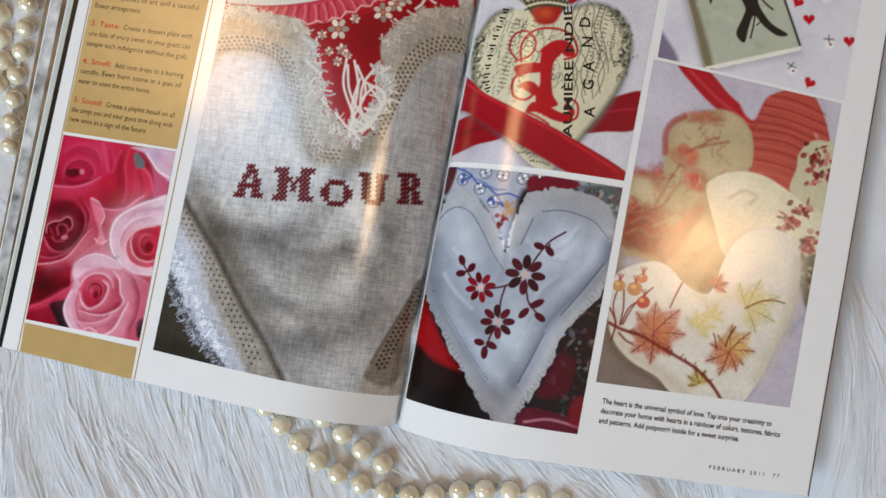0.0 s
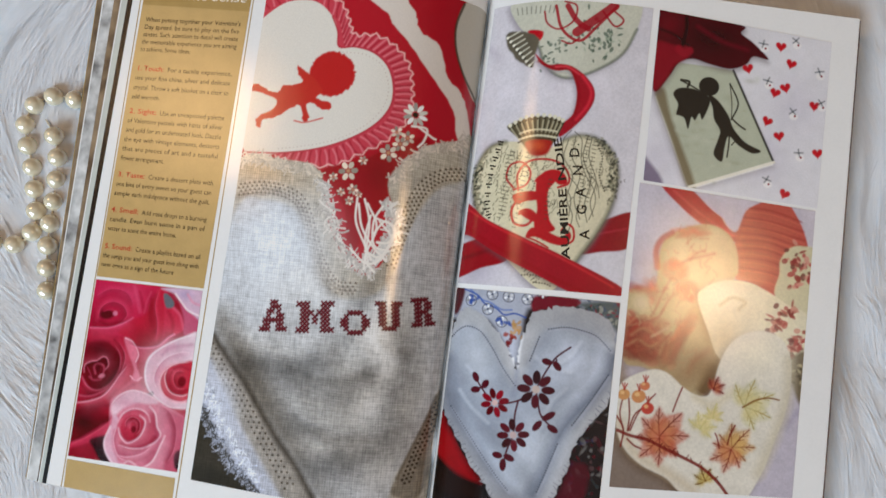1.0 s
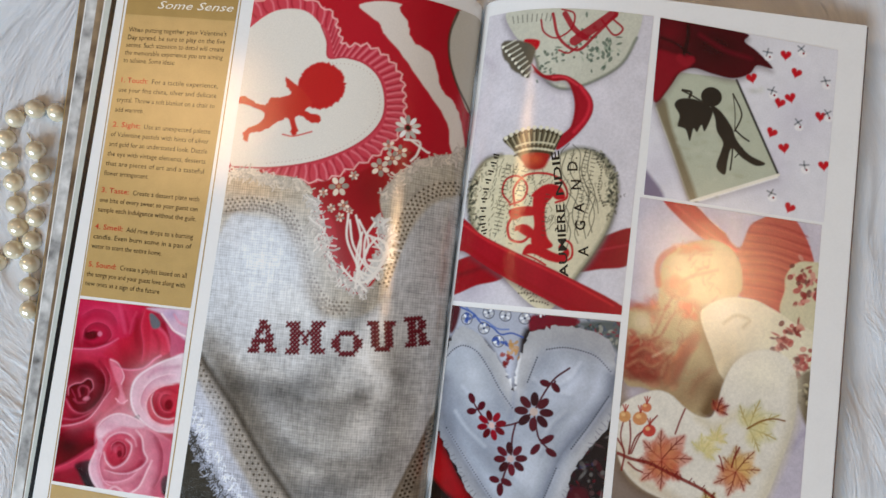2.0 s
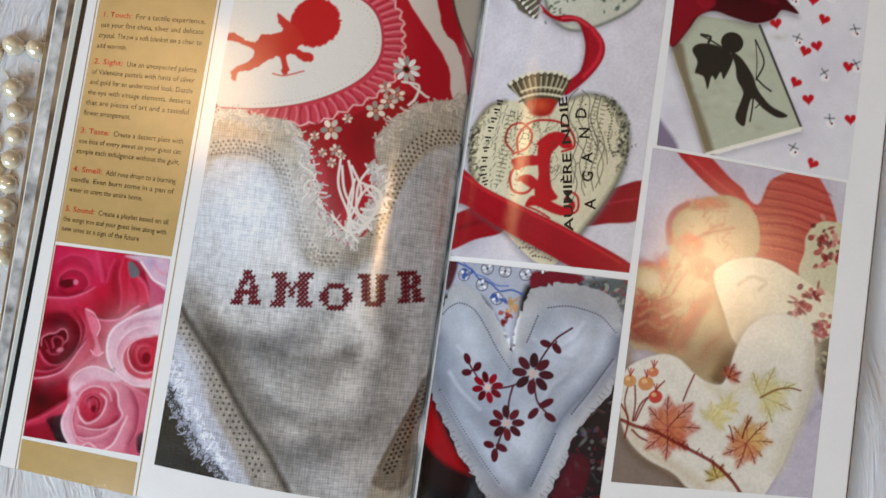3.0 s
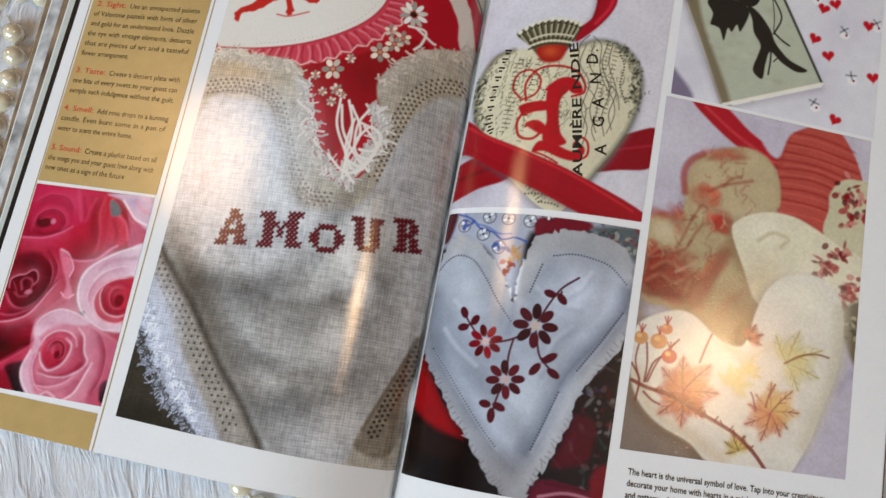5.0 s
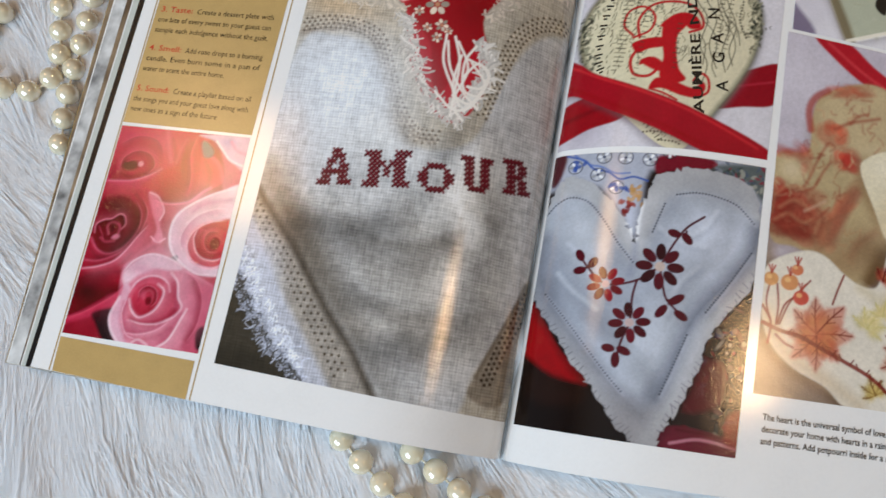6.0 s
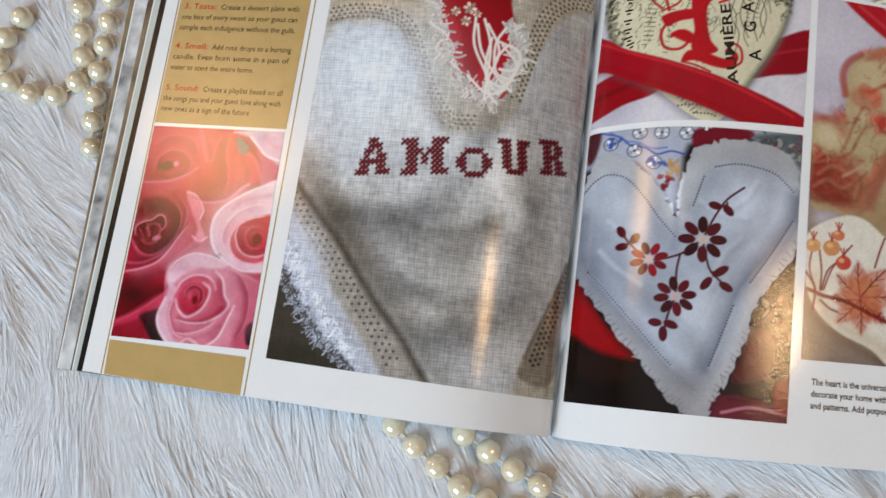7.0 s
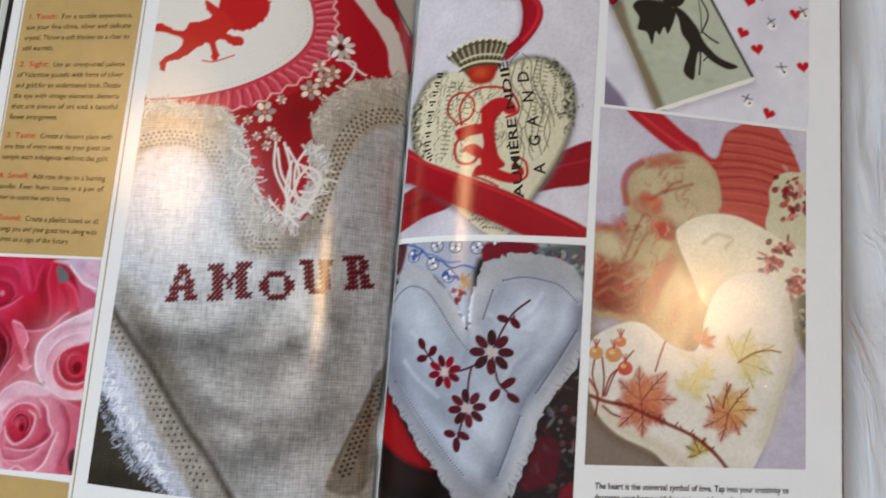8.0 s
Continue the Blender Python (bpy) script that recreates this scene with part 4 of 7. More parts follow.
# a plain red cut-out shape in the middle of the heart
head = [(-84.5, 234.1)][0]
lnp.fill([(head[0] + 13.2 * math.cos(a), head[1] + 12.8 * math.sin(a)) for a in np.linspace(0, 6.28, 16, endpoint=False)], (196, 44, 46), 0.6, ragged=0.3)
lnp.fill([(-104.7, 237.4), (-99.8, 234.3), (-92.9, 229.7), (-88.5, 223.7), (-91.4, 219.6), (-83.3, 217.7), (-82.8, 214.1), (-87.9, 213.6), (-93.7, 216.9), (-96.9, 214.9), (-94.1, 208.3), (-97.4, 206.4), (-100.4, 214.6), (-106.2, 212.4), (-114.3, 206.7), (-121.2, 204.8), (-122.3, 200.0), (-124.9, 202.4), (-124.3, 206.7), (-116.0, 212.0), (-115.0, 216.9), (-123.6, 220.1), (-132.7, 221.7), (-128.1, 225.4), (-120.3, 222.0), (-114.7, 221.2), (-111.8, 225.4), (-105.6, 226.2), (-100.8, 229.1), (-103.9, 232.3)], (200, 58, 50), 0.5, ragged=0.2)
lnp.stroke([(-102.6, 205.9), (-96.3, 205.4), (-86.4, 208.7)], 0.9, (206, 80, 70), 0.5, 0.8)
# red cloth in the notch with white blossoms
lnp.fill([(-80.6, 181.0), (-59.8, 188.4), (-47.8, 196.8), (-35.9, 203.9), (-26.1, 202.6), (-42.3, 179.3), (-45.3, 165.5), (-52.0, 154.7), (-58.0, 139.1), (-63.5, 143.3), (-67.6, 160.9), (-79.7, 174.5)], (168, 18, 36), 0.8)
lnp.glow([(-50.7, 181.3)][0], 12, (128, 10, 26), 0.5)
for x, y, r in ([(-67.9, 180.8)][0] + (5.5,), [(-75.7, 176.6)][0] + (2.6,), [(-60.5, 187.5)][0] + (2.6,), [(-64.0, 170.9)][0] + (3.2,), [(-47.4, 193.5)][0] + (5.0,), [(-44.2, 205.7)][0] + (3.4,), [(-38.2, 203.4)][0] + (4.0,), [(-65.1, 164.5)][0] + (2.6,), [(-60.4, 168.4)][0] + (2.0,), [(-41.7, 199.4)][0] + (4.2,), [(-70.4, 168.8)][0] + (2.4,)):
    petals(lnp, (x, y), r, 6, 0.26, (228, 216, 200), (196, 150, 120), x)
petals(lnp, [(-35.6, 217.1)][0], 6.8, 10, 0.17, (240, 238, 228), (60, 46, 30), 0.4)
# linen: hem band, inner cloth
top = [(-133.6, 184.5), (-118.1, 184.2), (-105.4, 183.6), (-93.0, 183.1), (-85.7, 180.5), (-80.8, 172.7), (-78.4, 159.6), (-72.1, 145.5), (-61.7, 130.4), (-51.2, 125.2), (-44.0, 131.1), (-38.1, 146.7), (-37.8, 156.7), (-44.6, 172.3), (-44.3, 182.3), (-34.6, 194.0), (-23.0, 203.4), (-10.6, 208.4), (-3.3, 210.9)]
body = top + [(GUT + 4, 150), (GUT + 4, -4), (-140, -4), (-136, 215)]
lnp.fill(body, (192, 183, 166), 0.7)
# warm lamp gleam on the upper-left hem, painted into the print
lnp.glow([(-113.0, 174.5)][0], 22, (206, 178, 138), 0.7, 8, -8)
lnp.fill([(-128.1, 156.0), (-114.3, 160.0), (-101.7, 158.8), (-92.1, 153.1), (-85.9, 140.6), (-79.5, 126.5), (-71.3, 116.1), (-60.6, 110.9), (-46.6, 114.4), (-38.3, 123.7), (-34.2, 140.7), (-28.7, 159.9), (-19.7, 176.9), (-7.7, 184.8), (-0.9, 185.6)] + [(GUT + 1, 110)] + [(-4.8, 63.9), (-9.0, 51.8), (-15.2, 34.2), (-22.5, 17.0), (-28.2, -1.4), (-58.1, -3.5), (-72.5, 7.0), (-84.7, 19.1), (-98.1, 36.7), (-113.7, 57.2), (-131.6, 79.4), (-141.5, 100.2)], (194, 193, 190), 1.6)
lnp.stroke([(-128.9, 161.0), (-115.0, 164.4), (-100.6, 163.1), (-90.0, 156.7), (-82.7, 142.6), (-76.4, 128.5), (-66.4, 116.7), (-58.0, 115.3)], 3.2, (150, 126, 96), 3.5, 0.55)
lnp.stroke([(-92.5, 156.4), (-85.9, 140.6), (-78.2, 123.4), (-67.6, 113.3)], 5.0, (132, 112, 84), 5.0, 0.55)
for path, rows in (([(-129.5, 164.4), (-115.4, 167.1), (-100.9, 165.5), (-91.3, 159.9), (-83.5, 144.1), (-76.4, 128.5), (-66.5, 117.5), (-55.0, 117.4)], (-3.2, -1.2, 0.8, 2.8)), ([(-39.3, 131.7), (-34.3, 154.0), (-28.8, 173.3), (-19.2, 185.5), (-5.0, 190.5)], (-3.0, -1.0, 1.0, 3.0))):
    lnp.dots(path, 2.7, 0.62, (126, 104, 78), 0.5, 0.85, rows)
    lnp.dots([(x + 0.9, y + 0.9) for x, y in path], 2.7, 0.5, (214, 202, 180), 0.5, 0.6, rows)
# light and shade of the pictured cloth, painted as tones of the print
lnp.glow([(-122.8, 114.5)][0], 30, (208, 210, 210), 0.85, 26)
lnp.glow([(-101.1, 132.1)][0], 28, (208, 212, 214), 0.9, 26)
lnp.glow([(-88.6, 115.9)][0], 26, (214, 210, 202), 0.6, 16)
lnp.glow([(-87.4, 77.0)][0], 30, (170, 168, 163), 0.6, 16)
lnp.glow([(-61.8, 53.6)][0], 34, (162, 158, 150), 0.7, 22)
lnp.glow([(-49.0, 32.6)][0], 26, (190, 182, 168), 0.6, 8)
lnp.glow([(-39.0, 83.3)][0], 18, (198, 190, 176), 0.6, 30, -20)
lnp.glow([(-106.7, 52.5)][0], 12, (150, 140, 124), 0.8, 34, 28)
lnp.glow([(-21.4, 51.5)][0], 10, (202, 196, 184), 0.6, 26, -14)
for pts in ([(-45.1, 86.9), (-37.3, 80.6), (-27.1, 75.8), (-17.1, 72.1)], [(-74.5, 40.4), (-56.5, 35.9), (-38.6, 37.7), (-25.7, 42.7)], [(-73.8, 66.1), (-59.3, 66.6), (-43.2, 72.9)], [(-40.1, 91.8), (-32.6, 86.9), (-22.8, 84.9)]):
    lnp.stroke(pts, 2.6, (146, 140, 130), 6.0, 0.4)
    lnp.stroke([(x + 0.5, y + 4.0) for x, y in pts], 2.6, (212, 210, 204), 6.0, 0.4)
for pts, w, c in (([(-89.1, 118.8), (-73.1, 102.0), (-56.2, 85.6), (-38.5, 79.1)], 7, (206, 208, 206)), ([(-53.8, 110.3), (-39.6, 87.6), (-21.2, 71.9), (-13.9, 57.6)], 6, (208, 208, 204)), ([(-98.5, 79.7), (-81.1, 65.0), (-64.5, 41.9), (-47.5, 21.5)], 8, (152, 146, 136)), ([(-35.8, 122.8), (-28.1, 94.6), (-20.3, 64.6)], 6, (160, 152, 140)), ([(-61.8, 84.8), (-55.5, 60.0), (-47.0, 38.4)], 9, (150, 144, 134)), ([(-127.5, 93.2), (-111.6, 73.5), (-93.8, 48.8), (-75.3, 26.2)], 7, (164, 154, 140)), ([(-76.6, 34.5), (-58.5, 30.0), (-37.9, 32.1), (-25.2, 38.4)], 5, (206, 202, 194))):
    lnp.stroke(pts, w, c, 16, 0.5)
lnp.glow((-104.7, 135.2), 20, (228, 231, 232), 0.8, 22)
lnp.glow((-121.5, 110.5), 9, (196, 196, 194), 0.6, 20)
lnp.glow((-47.3, 47.9), 18, (0, 0, 0), 0.9, 24, times=(0.88, 0.88, 0.88))
lnp.glow((-73.0, 69.5), 14, (0, 0, 0), 0.7, 16, times=(0.90, 0.90, 0.90))
lnp.glow((-61.8, 16.4), 22, (0, 0, 0), 0.8, 14, times=(0.90, 0.88, 0.86))
lnp.glow((-32.2, 21.6), 10, (206, 200, 190), 0.5, 14)
lnp.glow((-17.8, 164.2), 12, (0, 0, 0), 0.9, 26, times=(0.93, 0.92, 0.90))
lnp.glow((-29.1, 127.2), 13, (0, 0, 0), 0.8, 16, times=(0.92, 0.91, 0.90))
lnp.stroke([(-87.0, 121.2), (-69.8, 106.4), (-52.7, 102.2), (-39.1, 112.4)], 4.0, (226, 226, 222), 7.0, 0.55)
for pts, c in (([(-41.6, 98.4), (-43.8, 83.1), (-51.3, 68.3)], (-17.2, 75.3)), ([(-41.3, 124.1), (-45.3, 90.9), (-30.7, 67.1)], (-56.4, 94.0)), ([(-82.0, 46.6), (-51.2, 41.9), (-24.0, 57.6)], (-46.3, 16.7)), ([(-71.7, 24.9), (-44.3, 32.7), (-22.1, 47.2)], (-38.5, 2.4)), ([(-118.4, 77.8), (-91.0, 74.3), (-69.9, 80.8)], (-84.7, 46.1)), ([(-30.6, 94.0), (-31.6, 72.2), (-37.9, 52.3)], (-5.9, 66.6))):
    lnp.fold(pts, c, 6.5, 0.26)
# lower hems
lnp.fill([(-137.5, 75.6), (-131.6, 79.4), (-113.7, 57.2), (-98.1, 36.7), (-84.7, 19.1), (-72.5, 7.0), (-83.7, 2.4), (-101.9, 21.8), (-119.6, 44.7), (-137.7, 66.7)], (188, 178, 164), 1.2)
lnp.fill([(-134.0, 83.7), (-122.2, 70.8), (-110.0, 58.3), (-97.4, 43.0), (-85.3, 29.4), (-73.8, 17.2), (-59.8, -1.7), (-79.1, -1.3), (-85.4, 7.6), (-97.8, 22.5), (-110.4, 37.6), (-124.1, 57.1), (-134.1, 68.7)], (178, 170, 158), 1.6)
lnp.stroke([(-129.3, 88.9), (-115.6, 72.9), (-102.4, 58.2), (-89.3, 42.6), (-76.5, 27.7), (-61.9, 10.9), (-49.3, -4.1)], 9.0, (0, 0, 0), 16.0, 0.95, times=(0.72, 0.69, 0.64))
lnp.stroke([(-134.0, 83.7), (-122.2, 70.8), (-110.0, 58.3), (-97.4, 43.0), (-85.3, 29.4), (-73.8, 17.2), (-59.8, -1.7)], 2.6, (104, 92, 76), 3.0, 0.8)
lnp.dots([(-133.6, 75.7), (-123.1, 62.6), (-109.9, 48.6), (-98.0, 34.1), (-86.5, 20.4), (-76.1, 6.6)], 3.4, 0.62, (112, 96, 76), 0.6, 0.85, (-2.6, 0.0, 2.6))
lnp.fill([(-5.0, 65.4), (-8.0, 54.8), (-14.2, 37.1), (-20.2, 19.8), (-22.8, 8.4), (-7.8, 7.8), (-3.2, 40.4), (-0.3, 64.8)], (168, 156, 138), 1.0)
lnp.stroke([(-6.1, 62.3), (-9.0, 51.8), (-15.2, 34.2), (-21.2, 17.0)], 1.2, (128, 112, 90), 1.6, 0.7)
lnp.dots([(-4.1, 58.0), (-6.9, 46.0), (-12.1, 31.3), (-16.8, 14.0)], 2.6, 0.7, (104, 84, 62), 0.5, 0.9, (-2.0, 0.0, 2.0))
lnp.fill([(-133.2, 46.5), (-121.2, 28.0), (-112.3, 16.6), (-98.2, 9.3), (-90.8, -0.8), (-138.4, -5.2), (-137.1, 7.0)], (104, 97, 82), 1.6)
lnp.fill([(-137.1, 7.0), (-119.1, 10.7), (-100.9, 2.8), (-96.7, -5.0), (-138.4, -5.2)], (88, 82, 68), 3.0)
lnp.fill([(-132.2, 69.0), (-124.1, 57.1), (-110.4, 37.6), (-97.8, 22.5), (-85.4, 7.6), (-79.8, -0.8), (-90.8, -0.8), (-98.0, 8.7), (-110.4, 14.9), (-119.9, 26.8), (-133.2, 40.5), (-134.4, 55.2)], (190, 190, 194), 2.2)
lnp.glow((-120.8, 48.8), 7, (206, 208, 214), 0.7, 16, 25)
lnp.frayed([(-134.1, 59.7), (-126.7, 43.3), (-117.5, 30.3), (-107.4, 19.0), (-97.2, 8.9), (-90.5, 0.7)], 230, 6.5, 0.75, (204, 206, 214), -1.9, 0.9, 1.3)
lnp.frayed([(-133.3, 44.1), (-122.4, 29.3), (-112.0, 16.6), (-100.1, 8.3), (-92.2, 0.0)], 220, 5.5, 0.6, (184, 187, 196), -2.1, 0.9, 1.3)
lnp.frayed([(-132.9, 42.1), (-120.7, 27.5), (-110.4, 14.9), (-98.6, 6.8), (-92.0, -1.1)], 70, 4.5, 0.55, (120, 116, 108), -2.0, 0.9, 1.2)
lnp.frayed([(-132.5, 55.5), (-121.7, 38.3), (-109.6, 23.0), (-96.0, 9.1)], 150, 4.0, 0.6, (228, 230, 236), None, 0.9, 1.4)
# weave
uw, vw = lnp.X + 0.03 * lnp.Y, lnp.Y - 0.02 * lnp.X
path = smooth_path(body, 4, True)
at = lnp.near(path.min(0), path.max(0))
_, ins = lnp.gap(at, path, True)
weave = 0.055 * np.sin(uw[at] * 6.28 / 1.3 + grain(uw[at], vw[at], 5, 2)) + 0.055 * np.sin(vw[at] * 6.28 / 1.3 + grain(uw[at], vw[at], 5, 4))
weave += 0.07 * grain(uw[at] * 0.25, vw[at], 0.9, 8) + 0.07 * grain(uw[at], vw[at] * 0.2, 0.9, 9) + 0.05 * grain(uw[at], vw[at], 1.0, 12)
weave += 0.075 * grain(uw[at] * 0.12, vw[at] + 0.4 * np.sin(uw[at] / 9), 0.55, 14) + 0.075 * grain(uw[at] + 0.4 * np.sin(vw[at] / 8), vw[at] * 0.12, 0.55, 15) + 0.05 * grain(uw[at], vw[at], 3.5, 16)
lnp.C[at] *= (1 + 0.95 * weave * ins)[:, None]
tone = lnp.C[at].mean(-1, keepdims=True) / 0.46
lnp.C[at] *= np.where(ins[:, None], np.clip(tone, 0.3, 1.2) ** 0.5, 1) * np.where(ins[:, None], np.array((0.975, 1.0, 1.06)), 1)
# frayed hem threads round the notch
lnp.frayed([(-132.5, 183.7), (-117.9, 183.3), (-105.1, 181.1), (-92.7, 180.6), (-84.4, 177.3)], 170, 5.5, 0.8, (222, 212, 198), -0.8, 0.9, 1.4)
lnp.frayed([(-81.4, 174.3), (-76.7, 159.8), (-70.7, 147.3), (-64.2, 136.6), (-55.1, 129.6), (-46.9, 129.0)], 260, 6.0, 0.85, (226, 222, 217), -1.2, 1.2, 1.5)
lnp.frayed([(-47.1, 130.7), (-42.2, 141.2), (-39.4, 156.5), (-45.1, 163.9)], 150, 7.0, 0.95, (230, 228, 224), 1.6, 0.9, 1.7)
lnp.frayed([(-43.9, 179.0), (-36.0, 192.1), (-25.9, 201.0), (-13.6, 205.9), (-5.7, 209.6)], 170, 5.5, 0.8, (216, 206, 194), -1.0, 1.0, 1.4)
for pts in ([(-60.9, 166.7), (-60.0, 153.6), (-53.4, 141.3), (-49.1, 133.7)], [(-56.8, 166.4), (-52.7, 154.5), (-52.4, 139.8), (-52.5, 128.3)], [(-46.7, 163.7), (-50.4, 154.9), (-48.6, 141.9), (-40.4, 139.8)], [(-36.7, 210.5), (-28.7, 210.5), (-29.4, 203.6), (-32.1, 199.6)], [(-32.7, 210.5), (-25.0, 206.3), (-23.3, 205.9)], [(-52.4, 157.9), (-53.8, 144.5), (-50.5, 131.8)], [(-49.0, 156.7), (-39.0, 153.2), (-41.0, 144.7), (-47.3, 143.8)]):
    lnp.stroke(pts, 1.2, (238, 234, 228), 0.5, 0.95)
for pts in ([(-47.2, 155.3), (-39.7, 146.5), (-44.6, 135.9), (-53.0, 138.1)], [(-59.7, 163.5), (-56.3, 150.8), (-48.4, 140.3), (-41.3, 134.7)], [(-54.9, 164.2), (-48.4, 151.9), (-52.5, 134.8), (-46.7, 127.4)], [(-61.2, 138.6), (-52.1, 131.6), (-44.4, 134.3), (-40.8, 143.0)], [(-49.5, 148.4), (-44.1, 155.8), (-38.5, 150.0), (-41.9, 139.6)]):
    lnp.stroke(pts, 1.2, (238, 234, 228), 0.5, 0.95)

LETTERS = {
    "A": ("...##....", "...###...", "..##.#...", "..#..##..", ".######..", ".##..##..", "###..###."),
    "M": ("###...###", ".##...##.", ".###.###.", ".##.#.##.", ".##.#.##.", ".##...##.", "###...###"),
    "O": ("..####..", ".#....#.", "##....##", "##....##", ".#....#.", "..####.."),
    "U": ("###..###", ".##..##.", ".##..##.", ".##..##.", ".##..##.", ".##..##.", "..####.."),
    "R": ("#####..", ".##.##.", ".##.##.", ".####..", ".##.##.", ".##.##.", "###.###"),
}
for letter, (bl, br, tl) in (("A", [(-105.5, 87.5), (-88.6, 89.8), (-107.0, 104.5)]), ("M", [(-84.7, 89.6), (-64.3, 92.4), (-86.4, 106.0)]), ("O", [(-59.9, 91.5), (-44.8, 93.4), (-61.6, 104.2)]), ("U", [(-41.4, 96.0), (-27.8, 97.5), (-43.8, 111.6)]), ("R", [(-23.0, 99.8), (-11.3, 102.2), (-25.5, 115.6)])):
    rows = LETTERS[letter]
    for j, row in enumerate(rows):
        for i, ch in enumerate(row):
            if ch == "#":
                u, v = (i + 0.5) / len(row), (len(rows) - j - 0.5) / len(rows)
                x = bl[0] + (br[0] - bl[0]) * u + (tl[0] - bl[0]) * v
                y = bl[1] + (br[1] - bl[1]) * u + (tl[1] - bl[1]) * v
                cell = math.dist(bl, br) / len(row) * 0.5
                lnp.stroke([(x - cell, y - cell), (x + cell, y + cell)], 1.25, (98, 16, 32), 0.5, 0.95)
                lnp.stroke([(x - cell, y + cell), (x + cell, y - cell)], 1.15, (122, 30, 46), 0.5, 0.9)
lnp.put("printed_photo", left_page, "photograph of an embroidered linen heart")

# -- crowned paper heart with ribbons
crw = Photo([(-1.6, 127.6), (86.7, 130.8), (87.2, 288.9), (0.2, 288.6)], 0.34, (213, 210, 215))
for i in range(26):
    x, y = crw.r.uniform(0, 87), crw.r.uniform(130, 288)
    crw.glow((x, y), crw.r.uniform(4, 12), (224, 220, 226) if i % 2 else (186, 178, 190), 0.45, crw.r.uniform(2, 5), crw.r.uniform(0, 180))
crw.glow([(49.1, 238.8)][0], 16, (222, 218, 224), 0.6)
crw.glow([(7.2, 137.8)][0], 12, (176, 166, 180), 0.6)
# the second heart
upper = [(10.1, 284.5), (11.2, 289.5), (24.6, 292.0), (43.5, 292.5), (65.7, 292.5), (80.4, 290.9), (79.5, 276.1), (73.7, 262.3), (63.4, 253.1), (49.9, 246.2), (40.4, 246.1), (31.9, 252.7), (28.6, 261.0), (24.0, 267.8), (17.0, 273.4)]
crw.fill([(x - 1.0, y - 1.6) for x, y in upper], (140, 132, 140), 3.0, 0.7)
crw.fill(upper, (202, 202, 188), 0.5)
crw.stroke(upper[6:14], 1.6, (112, 120, 104), 1.2, 0.7)
for i in range(90):
    x, y = [(61.8, 269.2)][0]
    x, y = x + crw.r.normal(0, 9), y + crw.r.normal(0, 7)
    if math.dist((x, y), [(50.6, 269.9)][0]) < 21:
        crw.blob((x, y), crw.r.uniform(0.5, 1.8), crw.r.uniform(0.4, 1.0), (84, 104, 90) if i % 3 else (168, 178, 160), crw.r.uniform(0, 180), 0.5, 0.75)
for i in range(26):
    x, y = [(37.5, 259.4)][0]
    crw.blob((x + crw.r.normal(0, 4), y + crw.r.normal(0, 4)), 1.0, 0.6, (92, 108, 94), crw.r.uniform(0, 180), 0.5, 0.7)
for k in range(9):
    a = [(13.4, 284.0), (18.4, 275.0), (26.8, 271.0)]
    crw.stroke([(a[0][0] + k * 2.6, a[0][1] + 2), (a[0][0] + k * 2.4 + 1, a[0][1] - 2)], 0.6, (90, 90, 84), 0.5, 0.6)
for pts, w in (([(28.8, 282.6), (31.0, 275.9), (37.7, 272.6), (45.0, 277.7), (45.8, 286.0), (39.2, 288.3)], 1.0), ([(34.7, 285.8), (39.3, 272.6), (49.4, 266.5), (57.9, 275.4), (67.8, 287.8)], 1.6), ([(47.3, 271.3), (56.0, 278.5), (66.2, 287.6)], 5.0), ([(60.3, 283.8), (67.4, 276.3), (71.8, 280.1), (66.6, 284.4)], 1.1), ([(41.0, 285.8), (46.6, 277.8), (53.4, 273.3)], 3.0), ([(39.9, 266.0), (44.8, 264.6), (49.2, 268.1)], 1.0)):
    crw.stroke(pts, w, (166, 28, 48), 0.5, 0.92)
crw.fill([(21.1, 272.2), (29.1, 271.3), (28.1, 266.3), (23.2, 267.0)], (190, 26, 46), 0.6)
crw.fill([(9.0, 271.9), (19.6, 271.5), (27.2, 266.9), (26.6, 257.7), (25.7, 251.1), (19.0, 253.9), (11.7, 262.2)], (112, 106, 92), 0.8, ragged=0.2)
for k in range(8):
    a, b = [(10.1, 269.2), (24.0, 252.0)]
    x, y = a[0] + (b[0] - a[0]) * k / 7, a[1] + (b[1] - a[1]) * k / 7
    crw.stroke([(x, y), (x + 6.5 - k * 0.5, y + 3.2)], 0.9, (204, 202, 186), 0.5, 0.9)
    crw.blob((x, y), 0.9, 0.9, (226, 224, 210), 0, 0.4)
    crw.blob((x + 0.9, y - 0.6), 0.5, 0.5, (60, 56, 46), 0, 0.4)
# curling ribbon
crw.fill([(x - 1.2, y - 1.2) for x, y in [(26.7, 256.9), (30.3, 252.7), (38.5, 249.2), (45.6, 249.6), (49.4, 243.7), (51.3, 235.7), (50.4, 225.9), (44.8, 219.0), (46.3, 212.6), (54.0, 221.4), (60.1, 231.7), (60.4, 239.8), (55.4, 246.6), (47.7, 251.7), (41.3, 253.0), (33.5, 251.9)]], (150, 140, 154), 2.4, 0.6)
crw.fill([(26.5, 258.6), (30.3, 252.7), (38.5, 249.2), (45.6, 249.6), (49.4, 243.7), (51.3, 235.7), (50.4, 225.9), (44.8, 219.0), (44.7, 212.5), (54.0, 221.4), (60.1, 231.7), (60.4, 239.8), (55.4, 246.6), (47.7, 251.7), (41.3, 253.0), (33.4, 252.7)], (168, 26, 48), 0.5)
